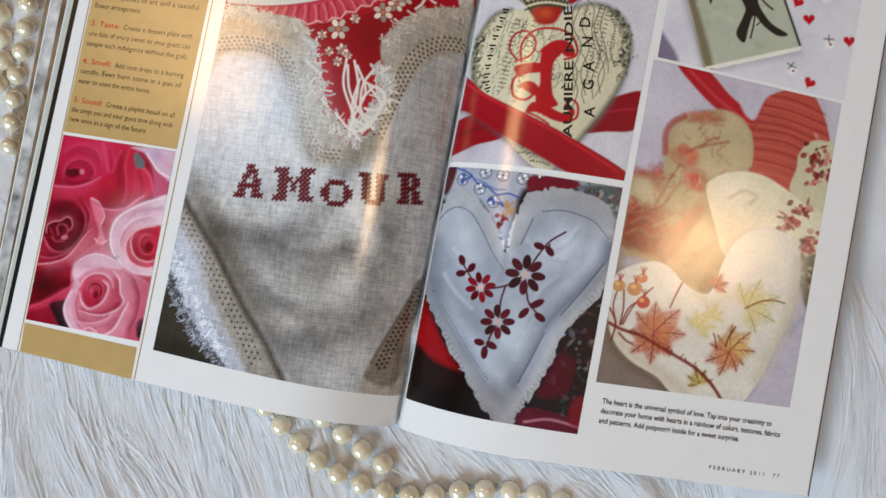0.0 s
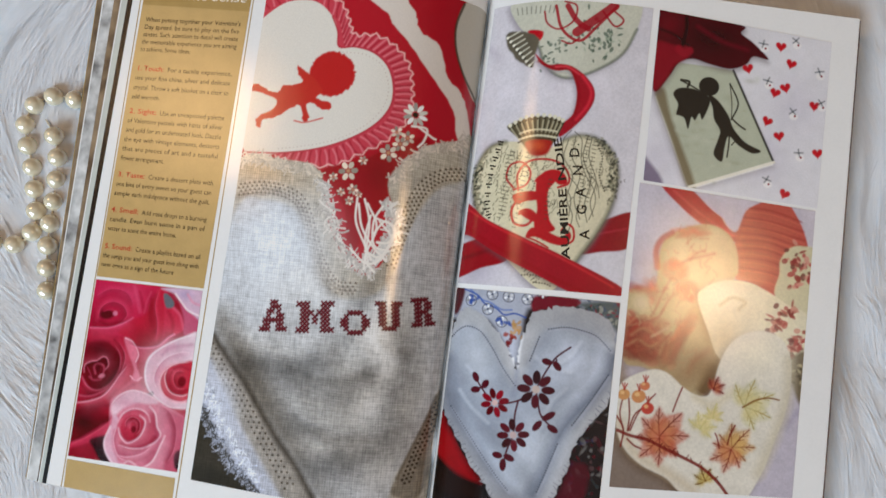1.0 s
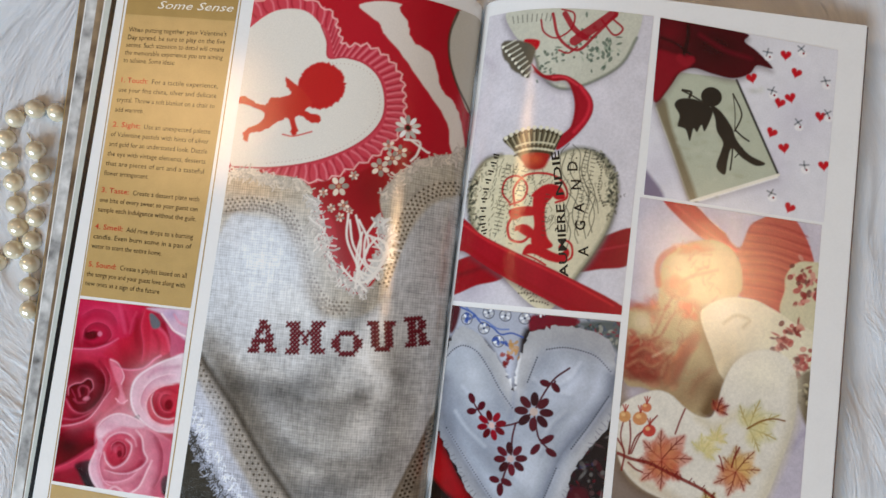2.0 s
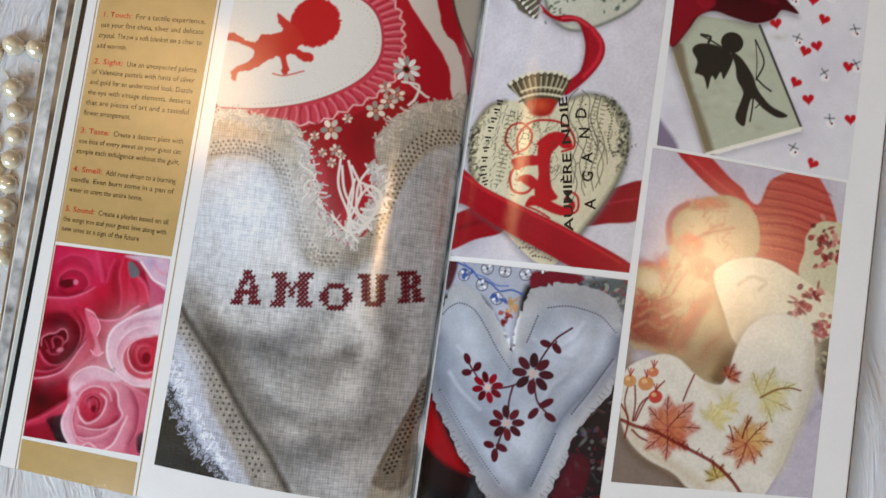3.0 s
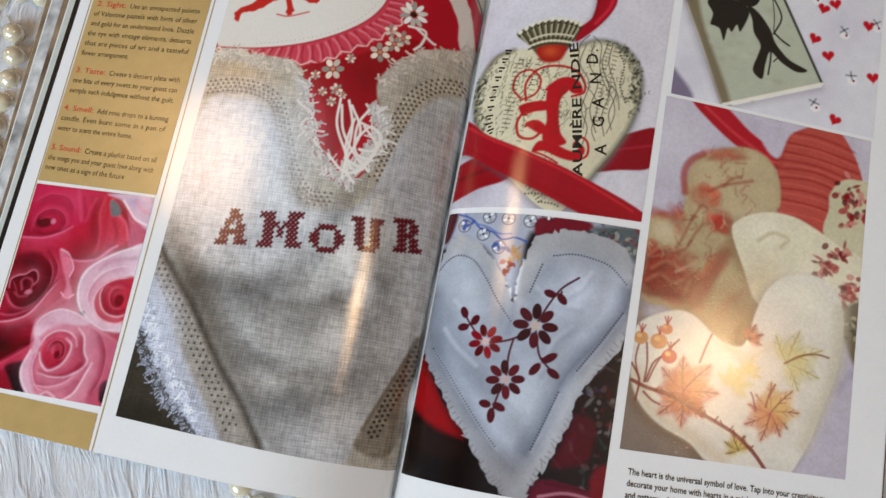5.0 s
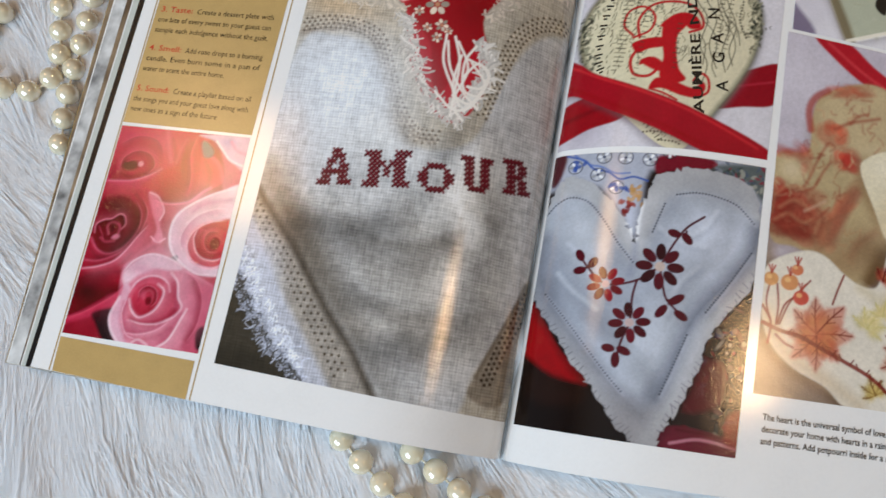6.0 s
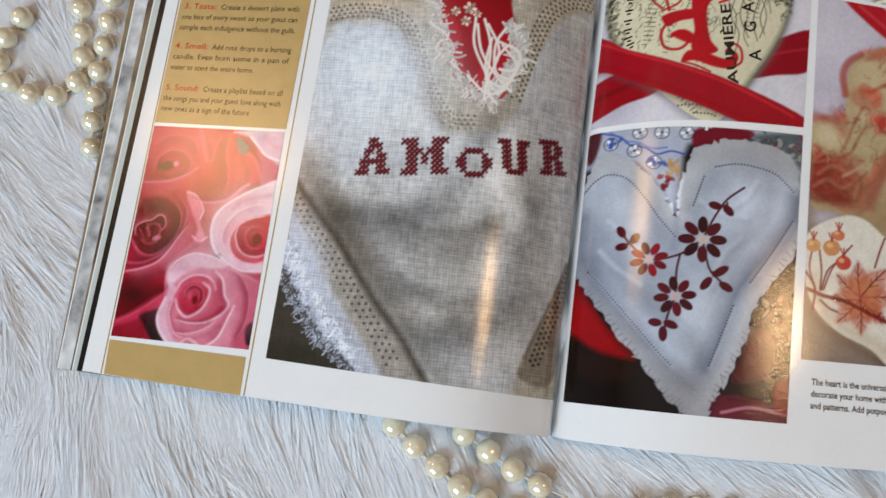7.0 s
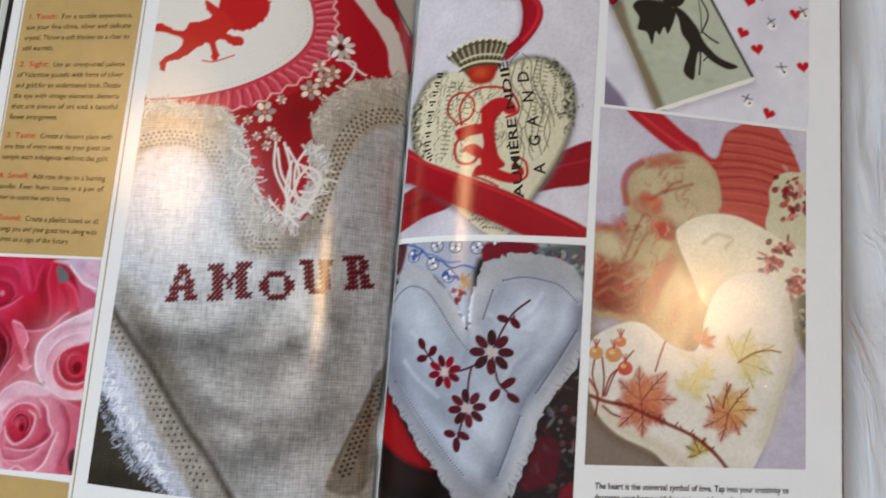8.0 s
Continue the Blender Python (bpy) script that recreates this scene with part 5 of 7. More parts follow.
crw.stroke([(28.5, 254.4), (36.8, 250.3), (45.5, 250.3), (50.1, 243.7), (52.2, 235.8), (51.2, 226.0)], 1.4, (150, 12, 30), 1.2, 0.7)
crw.stroke([(52.9, 247.2), (58.5, 239.6), (57.7, 231.4), (52.3, 222.8)], 1.6, (224, 64, 84), 1.4, 0.7)
crw.stroke([(38.3, 251.2), (44.6, 251.5), (51.3, 247.9)], 1.2, (230, 90, 100), 0.9, 0.6)
# red bands behind
crw.fill([(58.4, 164.0), (72.1, 169.6), (87.0, 176.1), (88.2, 167.4), (87.0, 156.5), (73.8, 153.0), (59.8, 150.7)], (152, 20, 42), 0.6)
crw.stroke([(62.1, 159.7), (74.3, 163.4), (86.6, 167.3)], 1.0, (188, 60, 80), 1.0, 0.6)
crw.fill([(-5.7, 146.5), (8.6, 154.6), (22.6, 160.6), (28.4, 151.3), (23.1, 141.9), (10.6, 137.3), (-4.0, 130.7)], (160, 16, 38), 0.6)
crw.stroke([(-0.1, 142.1), (11.2, 146.5), (20.5, 150.6)], 2.0, (120, 8, 26), 2.0, 0.6)
main = [(34.0, 202.3), (28.8, 206.7), (23.1, 208.6), (15.8, 208.6), (7.9, 206.2), (2.7, 198.5), (0.5, 187.9), (2.2, 176.1), (7.7, 162.8), (15.5, 151.8), (26.3, 141.4), (38.4, 131.5), (46.5, 128.4), (51.3, 130.2), (56.4, 138.4), (63.0, 150.2), (69.7, 162.1), (75.4, 175.5), (77.7, 188.6), (76.9, 199.7), (72.0, 208.8), (64.3, 213.5), (54.8, 214.3), (47.2, 211.1), (39.9, 205.7)]
crw.fill([(x + 0.5, y - 2.0) for x, y in main], (120, 108, 118), 3.5, 0.75)
crw.fill(main, (214, 207, 182), 0.45)
crw.stroke(main[14:24], 2.6, (122, 122, 104), 2.0, 0.7)
crw.stroke(main[3:9], 2.6, (120, 116, 92), 2.0, 0.75)
crw.glow([(24.6, 186.8)][0], 12, (226, 218, 186), 0.6, 18)
for i in range(120):
    t = crw.r.uniform(0, 1)
    a = smooth_path([(64.4, 212.7), (73.3, 204.1), (76.5, 191.6), (75.1, 178.7)], 20)[int(t * 59)] if i < 70 else smooth_path([(14.4, 207.3), (4.0, 196.4), (2.4, 182.9), (5.3, 169.4)], 20)[int(t * 59)]
    crw.blob(a + crw.r.normal(0, 1.4, 2), crw.r.uniform(0.4, 1.2), 0.5, (86, 84, 68), crw.r.uniform(0, 180), 0.5, 0.55)
# rows of small unreadable print, as bars
for x0, y0, dx, n in ((175, 540, 0.15, 18), (200, 560, 0.12, 20), (330, 560, 0.1, 22), (350, 600, 0.1, 16), (230, 560, 0.1, 14)):
    for k in range(n):
        p = np.array([(10.3, 199.8)][0]) + np.array((x0 - 150, -(y0 - 560) - k * 17)) / 1.89 * 0.30
        crw.blob(p + crw.r.normal(0, 0.4, 2), crw.r.uniform(0.5, 1.4), 0.32, (96, 90, 74), 75 + crw.r.normal(0, 14), 0.4, 0.65)
for pts in ([(49.6, 211.3), (48.2, 201.5), (53.9, 192.4), (52.1, 179.3), (56.2, 170.2), (54.3, 158.8)], [(53.3, 213.2), (52.6, 201.9), (57.8, 192.8), (56.0, 179.7), (60.3, 169.0)], [(59.6, 213.8), (58.4, 202.4), (63.6, 190.2), (61.8, 177.2), (64.3, 167.9)], [(61.9, 214.1), (61.5, 202.8), (66.7, 190.5), (64.8, 179.1), (67.1, 171.4)]):
    crw.stroke(pts, 0.55, (84, 80, 66), 0.4, 0.75)
for pts in ([(65.5, 209.6), (68.6, 203.5), (68.0, 193.9), (72.1, 184.7)], [(24.5, 202.4), (22.9, 195.0), (27.1, 193.5), (25.4, 186.9)], [(32.0, 198.7), (29.8, 190.4), (34.2, 185.8), (31.7, 179.1)], [(33.2, 135.7), (39.4, 136.4), (47.4, 135.0)], [(34.7, 139.1), (42.3, 139.2), (48.5, 139.1)], [(39.8, 132.5), (46.1, 132.4), (49.4, 131.2)]):
    crw.dots(pts, 1.5, 0.5, (74, 68, 56), 0.4, 0.8)
scr = np.array([(20.8, 199.9), (30.2, 193.7), (22.5, 176.9), (39.6, 194.3), (43.9, 175.3), (56.0, 202.2), (62.2, 188.4), (69.2, 197.2), (8.4, 186.3), (40.5, 141.3), (45.6, 137.1)])
for i in range(150):
    p = scr[i % len(scr)] + crw.r.normal(0, 4.2, 2)
    a = 1.35 + crw.r.normal(0, 0.25)
    q = p + np.array((math.cos(a), math.sin(a))) * crw.r.uniform(1.5, 4.5)
    crw.stroke([p, (p + q) / 2 + crw.r.normal(0, 0.7, 2), q], 0.42, (92, 86, 70), 0.4, 0.6)
# ornate red script
red = (186, 34, 44)
crw.fill([(35.3, 187.3), (40.2, 189.5), (45.1, 188.2), (42.1, 183.0), (42.4, 175.2), (44.5, 166.8), (47.9, 162.0), (42.0, 159.6), (36.6, 162.5), (37.2, 171.8), (35.7, 179.5)], red, 0.5)
crw.fill([(33.9, 187.2), (38.9, 192.9), (44.4, 194.5), (49.4, 192.7), (51.6, 187.7), (47.3, 186.4), (43.6, 188.6), (39.3, 187.1)], red, 0.5)
crw.fill([(23.2, 178.4), (28.1, 181.0), (36.6, 181.6), (37.6, 177.6), (30.4, 175.9), (26.1, 173.8)], red, 0.5)
crw.fill([(35.5, 161.8), (43.0, 160.8), (51.2, 158.3), (55.3, 161.7), (56.8, 158.4), (53.4, 154.0), (46.3, 154.3), (38.4, 156.9), (32.8, 156.3)], red, 0.5)
crw.fill([(27.4, 170.1), (33.2, 172.0), (38.1, 168.4), (38.0, 164.9), (32.7, 166.2)], red, 0.6)
for pts, w in (([(23.0, 183.1), (18.8, 188.3), (20.0, 195.4), (26.1, 197.4), (31.3, 192.3), (29.9, 185.2), (23.4, 181.9)], 1.1), ([(26.0, 181.7), (24.6, 190.5), (29.0, 197.5), (36.7, 199.7), (45.3, 198.7), (50.9, 194.0), (52.2, 187.8), (46.9, 184.9)], 1.2), ([(26.3, 176.8), (23.6, 170.7), (25.6, 163.8), (31.5, 162.6), (35.0, 166.4), (31.6, 171.3), (27.9, 168.7)], 1.4), ([(53.4, 154.0), (58.0, 157.4), (57.3, 163.6), (53.7, 165.5), (51.3, 161.8)], 1.2), ([(33.4, 156.4), (39.2, 154.7), (45.2, 151.9)], 1.0)):
    crw.stroke(pts, w, red, 0.5, 0.95)
for pts in ([(50.5, 216.6), (46.9, 211.0), (47.8, 200.9), (51.1, 192.6), (56.9, 186.6), (59.3, 179.9), (58.2, 170.3), (60.5, 164.9)], [(52.3, 216.2), (56.7, 212.0), (57.3, 201.9), (60.5, 193.6), (66.0, 185.6), (67.4, 178.1), (65.1, 169.2)], [(50.8, 185.3), (54.3, 179.4), (54.3, 169.9)], [(61.2, 195.1), (67.2, 189.5), (69.3, 181.7)]):
    crw.stroke(pts, 0.5, (86, 82, 70), 0.4, 0.75)
for a, b, gap in ([(59.8, 214.7), (59.1, 171.9)] + [2.0], [(20.5, 203.2), (19.2, 163.7)] + [2.2], [(18.4, 201.4), (17.1, 162.0)] + [2.2], [(28.9, 205.5), (26.0, 158.3)] + [2.6], [(42.2, 188.8), (42.3, 164.2)] + [2.4], [(63.8, 214.3), (63.1, 176.7)] + [2.2], [(34.9, 143.3), (51.6, 133.3)] + [2.0], [(30.7, 142.8), (42.0, 131.2)] + [2.0]):
    d = np.array(b) - np.array(a)
    n = np.array((-d[1], d[0])) / np.hypot(*d)
    for k in range(int(np.hypot(*d) / gap)):
        p = np.array(a) + d / np.hypot(*d) * k * gap
        crw.stroke([p - n * crw.r.uniform(0.5, 1.3), p + n * crw.r.uniform(0.5, 1.3) + d * 0.006], 0.55, (80, 76, 64), 0.4, crw.r.uniform(0.5, 0.85))
for i in range(150):
    a = smooth_path([(66.2, 213.1), (72.1, 206.6), (74.9, 196.8), (73.8, 186.6)] if i < 85 else [(4.7, 198.0), (1.5, 188.8), (3.5, 178.1), (9.0, 169.1)], 20)[crw.r.integers(0, 60)]
    crw.blob(a + crw.r.normal(0, 1.5, 2), crw.r.uniform(0.4, 1.5), 0.6, (70, 72, 62) if i % 3 else (160, 158, 136), crw.r.uniform(0, 180), 0.5, 0.7)
# crown
crw.fill([(15.8, 216.8), (18.7, 219.7), (25.6, 222.2), (31.8, 223.5), (39.7, 223.2), (45.3, 221.9), (44.1, 214.1), (40.6, 207.3), (33.8, 204.5), (27.7, 205.3), (22.8, 210.6)], (104, 97, 76), 0.6)
crw.fill([(27.3, 209.1), (40.2, 210.5), (39.4, 203.2), (34.1, 201.1), (29.3, 202.6)], (170, 40, 36), 1.0)
crw.glow([(33.5, 206.9)][0], 4, (214, 110, 66), 0.7, 3)
for k in range(11):
    a = smooth_path([(17.3, 217.3), (24.1, 221.4), (31.8, 223.1), (39.7, 222.9), (45.4, 221.0)], 10)[k * 4]
    b = smooth_path([(23.7, 209.8), (28.3, 211.6), (32.9, 212.4), (37.7, 212.3), (42.1, 212.0)], 10)[k * 4]
    crw.stroke([a, b], 1.1, (182, 176, 150), 0.5, 0.85)
    crw.stroke([a + (0.9, 0), b + (0.6, 0)], 0.7, (66, 58, 42), 0.4, 0.8)
    crw.blob(a + (0, 0.8), 1.1, 1.1, (220, 216, 196), 0, 0.4)
    crw.blob(a + (0, -1.2), 0.5, 0.5, (58, 50, 36), 0, 0.4)
for off, c in ((0, (214, 208, 182)), (2.0, (90, 80, 58)), (3.4, (222, 216, 190)), (5.0, (84, 74, 54))):
    crw.stroke([(x, y - off) for x, y in [(23.0, 213.4), (27.9, 215.2), (32.6, 216.0), (38.1, 215.9), (42.9, 215.3)]], 1.0, c, 0.5, 0.85)
# front ribbon
crw.fill([(x, y - 2.0) for x, y in [(-5.6, 175.5), (10.8, 164.7), (31.0, 156.4), (55.4, 147.8), (88.4, 134.9), (89.3, 126.3), (63.8, 128.2), (41.0, 136.6), (19.4, 145.6), (3.6, 154.2), (-5.4, 158.5)]], (110, 80, 84), 2.5, 0.55)
crw.fill([(-7.4, 176.9), (1.6, 171.8), (10.8, 164.7), (31.0, 156.4), (55.4, 147.8), (88.4, 134.4), (89.4, 124.8), (63.8, 128.2), (41.0, 136.6), (19.4, 145.6), (3.6, 154.2), (-5.4, 158.5)], (168, 26, 46), 0.5)
crw.stroke([(-2.2, 160.5), (19.1, 148.8), (40.6, 139.8), (63.5, 131.3), (82.8, 127.2)], 1.6, (160, 10, 26), 1.6, 0.6)
crw.stroke([(-1.7, 170.8), (12.7, 162.3), (32.8, 154.2), (55.6, 145.9), (82.0, 135.0)], 1.0, (226, 70, 74), 1.2, 0.6)
crw.mottle(1.0, 0.05, 21)
crw.mottle(7, 0.04, 22)
crown_photo = crw.put("printed_photo", right_page, "photograph of a crowned paper heart with red ribbon")
for words, a, b, h in (("AUMI\u00c8RE", [(57.4, 147.2)][0], [(51.3, 184.4)][0], 4.2), ("NDIE", [(50.7, 188.8)][0], [(45.5, 212.2)][0], 4.0)):
    writing("printed_word", words, a, (b[0] - a[0], b[1] - a[1]), h, text_ink, right_page, width=math.dist(a, b), lift=0.28, weight=0.02, label="bold black printed word")
for ch, p in zip("AGAND.", [(66.5, 158.9), (63.6, 171.8), (62.0, 181.2), (59.2, 192.6), (56.3, 202.2), (55.4, 208.6)]):
    writing("printed_letter", ch, p, (-0.12, 1), 5.2 if ch != "." else 4, text_ink, right_page, lift=0.28, weight=0.015)
column = smooth_path([(13.4, 210.5), (11.6, 201.5), (9.8, 191.8), (9.3, 181.2), (9.8, 172.1), (11.9, 165.3)], 8)
for p, q in zip(column[1::4], column[3::4]):
    d = (q - p) / np.hypot(*(q - p))
    n = np.array((-d[1], d[0]))
    for a, tall in ((0.0, 1.7), (1.7, 0.8)):
        b = p + d * a
        printed("print_bar", [b - n * tall, b + d * 0.9 - n * tall, b + d * 0.9 + n * tall, b + n * tall], 0.26, text_ink, right_page)

# -- white stitched heart
wht = Photo([(-1.2, 0.4), (87.0, 4.2), (86.7, 127.2), (-1.8, 125.0)], 0.33, (40, 26, 24))
wht.fill([(-8.0, 126.3), (87.4, 132.5), (93.1, 94.8), (69.3, 120.9), (38.6, 117.7), (37.9, 85.7), (18.2, 109.2), (-0.2, 107.3), (-5.6, 111.3)], (178, 182, 194), 2.0)
wht.fill([(41.7, 125.3), (64.2, 126.5), (62.3, 120.5), (49.7, 119.2), (41.6, 116.6)], (128, 24, 48), 1.0)
wht.fill([(65.9, 124.6), (88.3, 126.9), (89.4, 109.9), (79.6, 118.3), (69.2, 121.6)], (104, 112, 112), 1.6)
wht.fill([(-3.4, 125.7), (3.0, 126.2), (1.9, 113.7), (-1.5, 110.3)], (92, 40, 50), 1.0)
for i in range(60):
    p = np.array([(75.0, 120.4)][0]) + wht.r.normal(0, 1, 2) * (7, 3)
    wht.blob(p, wht.r.uniform(0.6, 2.0), wht.r.uniform(0.4, 1.2), ((70, 84, 80), (170, 170, 160), (146, 50, 70), (92, 104, 120))[i % 4], wht.r.uniform(0, 180), 0.5, 0.75)
wht.stroke([(3.2, 124.6), (10.7, 122.1), (15.2, 117.9), (21.5, 116.3), (26.4, 113.2), (32.0, 114.6), (37.9, 113.2)], 0.9, (64, 96, 166), 0.5, 0.9)
wht.stroke([(6.4, 124.8), (13.4, 120.0), (18.1, 118.9), (24.5, 115.9), (30.2, 116.3)], 0.8, (96, 124, 186), 0.5, 0.8)
for p in [(18.8, 123.5), (27.7, 123.3), (37.8, 123.1), (17.2, 115.1), (7.4, 118.8), (25.5, 109.4), (45.6, 127.3)]:
    petals(wht, p, 2.8, 6, 0.22, (224, 226, 230), (60, 70, 96), p[0])
    wht.stroke([(p[0] + 3 * math.cos(a), p[1] + 3 * math.sin(a)) for a in np.linspace(0, 6.28, 12)], 0.5, (46, 48, 60), 0.4, 0.7)
for p, c in zip([(25.4, 110.1), (7.4, 118.8), (32.3, 108.1), (31.1, 102.1), (34.8, 105.5), (30.1, 99.0)], ((58, 90, 160), (70, 98, 166), (188, 150, 96), (150, 70, 60), (196, 158, 110), (120, 40, 44))):
    for k in range(7):
        wht.blob(np.array(p) + wht.r.normal(0, 1.4, 2), 1.3, 0.8, c, wht.r.uniform(0, 180), 0.5, 0.8)
wht.fill([(-5.7, 55.7), (-0.9, 55.0), (5.6, 45.8), (13.9, 34.5), (24.0, 28.3), (24.7, 19.9), (13.1, 21.1), (-2.2, 25.8)], (164, 16, 32), 0.9)
wht.fill([(-7.6, 31.0), (11.1, 23.5), (28.2, 20.8), (35.8, 9.8), (43.2, -1.1), (-4.3, -7.9)], (30, 18, 16), 2.0)
wht.fill([(3.0, 24.2), (17.5, 22.3), (25.8, 17.3), (14.8, 11.4), (3.2, 13.7)], (54, 32, 26), 3.0, 0.7)
wht.fill([(70.3, 58.5), (87.1, 78.2), (92.6, 79.1), (98.2, 4.6), (57.4, -2.3), (60.3, 14.9)], (46, 38, 41), 1.5)
for i in range(150):
    p = np.array([(80.1, 40.5)][0]) + wht.r.normal(0, 1, 2) * (12, 22)
    wht.blob(p, wht.r.uniform(0.8, 3.2), wht.r.uniform(0.4, 1.4), ((112, 24, 46), (66, 74, 76), (132, 130, 128), (58, 74, 112), (86, 30, 44), (108, 84, 86))[i % 6], wht.r.uniform(0, 180), 0.7, 0.7)
wht.fill([(67.6, 39.8), (78.7, 40.3), (78.5, 23.6), (63.9, 18.3), (66.3, 29.8)], (104, 22, 44), 2.0, 0.8)
wht.fill([(58.0, 11.7), (89.0, 10.0), (90.2, 1.9), (57.6, -3.7)], (112, 34, 58), 1.0)
wht.stroke([(60.4, 5.2), (72.4, 8.7), (89.4, 7.3)], 1.2, (206, 150, 164), 0.8, 0.7)
wht.stroke([(62.3, 11.0), (74.8, 11.2), (88.9, 10.7)], 1.0, (92, 20, 44), 0.8, 0.8)
wht.fill([(81.8, 19.9), (88.5, 22.4), (90.5, 8.9), (82.1, 8.9)], (140, 30, 46), 1.5, 0.8)
wheart = [(36.3, 85.5), (33.6, 90.8), (30.2, 96.4), (21.6, 106.7), (12.3, 112.8), (5.7, 114.7), (0.3, 108.9), (-2.8, 96.2), (-3.7, 79.0), (-2.1, 62.4), (1.8, 51.0), (9.4, 42.3), (17.6, 31.1), (26.6, 21.8), (35.3, 11.1), (42.3, 4.3), (49.3, 0.5), (54.8, 0.6), (56.4, 8.6), (59.1, 13.3), (63.8, 23.8), (68.2, 35.8), (71.6, 50.3), (78.2, 62.0), (85.4, 72.3), (87.9, 86.9), (87.6, 101.0), (85.0, 112.7), (78.0, 119.2), (66.3, 121.6), (52.4, 120.5), (43.2, 117.4), (39.0, 110.5), (36.8, 100.0), (36.1, 89.8)]
wht.fill([(x - 0.5, y - 2.2) for x, y in wheart], (30, 20, 22), 3.5, 0.75)
behind = wht.C.copy()
cut = wht.fill(wheart, (176, 176, 178), 0.4, ragged=0.55, n=7)
for p in smooth_path([(1.5, 50.9), (11.5, 39.8), (23.1, 25.2), (35.5, 11.2), (45.5, 2.2)], 7):
    wht.stroke([p, p + wht.r.normal(0, 1, 2) * 0.6 + (1.6, 1.4)], 0.5, (120, 112, 120), 0.4, 0.7)
for p in smooth_path([(56.4, 8.6), (63.1, 23.7), (70.3, 40.3), (78.3, 61.3), (87.1, 78.2)], 7):
    wht.stroke([p, p + wht.r.normal(0, 1, 2) * 0.6 + (-1.6, 1.2)], 0.5, (112, 106, 116), 0.4, 0.7)
inner = [(37.3, 75.8), (29.5, 84.4), (22.4, 94.2), (15.1, 102.2), (7.5, 104.3), (1.1, 99.8), (-1.1, 84.1), (2.0, 61.7), (13.0, 49.0), (23.2, 37.5), (32.1, 28.1), (41.3, 19.5), (47.4, 16.6), (53.4, 23.3), (57.3, 33.8), (61.9, 49.4), (68.1, 59.6), (76.5, 73.7), (84.4, 88.4), (85.1, 100.6), (77.0, 107.5), (69.5, 109.9), (59.5, 110.7), (50.0, 108.5), (46.2, 103.6), (42.8, 90.8)]
wht.fill(inner, (170, 176, 187), 3.5)
wht.glow([(12.6, 87.6)][0], 13, (206, 210, 217), 0.9, 18)
wht.glow([(5.2, 66.8)][0], 9, (142, 148, 160), 0.75, 22)
wht.glow([(68.2, 109.2)][0], 22, (160, 163, 169), 0.6, 8)
wht.glow([(65.5, 90.3)][0], 18, (216, 222, 234), 0.85, 16)
wht.glow([(38.8, 53.0)][0], 22, (166, 172, 184), 0.6, 26)
wht.glow([(52.9, 44.3)][0], 14, (216, 222, 232), 0.85, 24, -28)
wht.stroke([(86.2, 98.0), (84.2, 87.7), (76.2, 75.0), (65.8, 60.6), (60.6, 48.4), (56.2, 32.2), (52.2, 21.7)], 6.0, (98, 106, 122), 8.0, 0.85)
wht.stroke([(-1.1, 84.1), (0.5, 65.9), (7.7, 52.3), (22.9, 35.3), (38.3, 20.3), (47.8, 13.9)], 4.5, (114, 118, 130), 8.5, 0.75)
wht.stroke([(36.5, 84.0), (36.7, 75.4), (36.0, 71.0)], 2.0, (150, 156, 172), 3.0, 0.7)
wht.stroke([(32.4, 93.5), (36.3, 86.9), (36.7, 95.6), (37.4, 103.0)], 1.2, (232, 234, 238), 1.6, 0.6)
wht.glow([(41.7, 8.4)][0], 12, (142, 138, 140), 0.65, 14)
for pts in ([(-1.6, 96.3), (2.4, 101.5), (7.5, 104.3), (15.1, 102.2), (22.4, 94.2), (29.5, 84.4), (37.3, 75.8)], [(42.8, 90.8), (44.6, 97.6), (46.4, 104.3)], [(50.7, 108.6), (59.5, 110.7), (69.5, 109.9), (77.0, 107.5), (84.4, 101.2)], [(3.3, 58.9), (13.0, 48.7), (23.2, 37.5), (32.1, 28.1), (39.6, 21.3)], [(84.4, 88.4), (76.5, 73.7), (68.1, 59.6)], [(61.9, 49.4), (57.3, 33.8), (54.0, 23.4)]):
    wht.dots(pts, 1.35, 0.46, (64, 68, 80), 0.3, 0.9)
    wht.stroke([(x + 0.7, y - 0.7) for x, y in pts], 0.9, (186, 190, 202), 1.6, 0.4)
cloth = wht.C.copy()
wht.C[:] = behind
wht.C[cut[0]] = behind[cut[0]] * (1 - cut[1][:, None]) + cloth[cut[0]] * cut[1][:, None]
for pts in ([(46.9, 91.5), (54.7, 87.0), (66.1, 86.1)], [(10.6, 81.3), (17.8, 75.1), (22.1, 67.0)], [(36.0, 43.9), (45.1, 40.0), (51.9, 32.8)], [(64.6, 77.3), (57.5, 69.0), (53.9, 55.7)], [(69.3, 102.3), (64.8, 94.4), (57.2, 88.9)], [(8.3, 67.4), (15.7, 59.9), (25.8, 53.2)]):
    wht.stroke(pts, 1.4, (158, 166, 182), 3.0, 0.4)
    wht.stroke([(x - 1.2, y + 1.4) for x, y in pts], 1.2, (224, 228, 236), 2.6, 0.5)
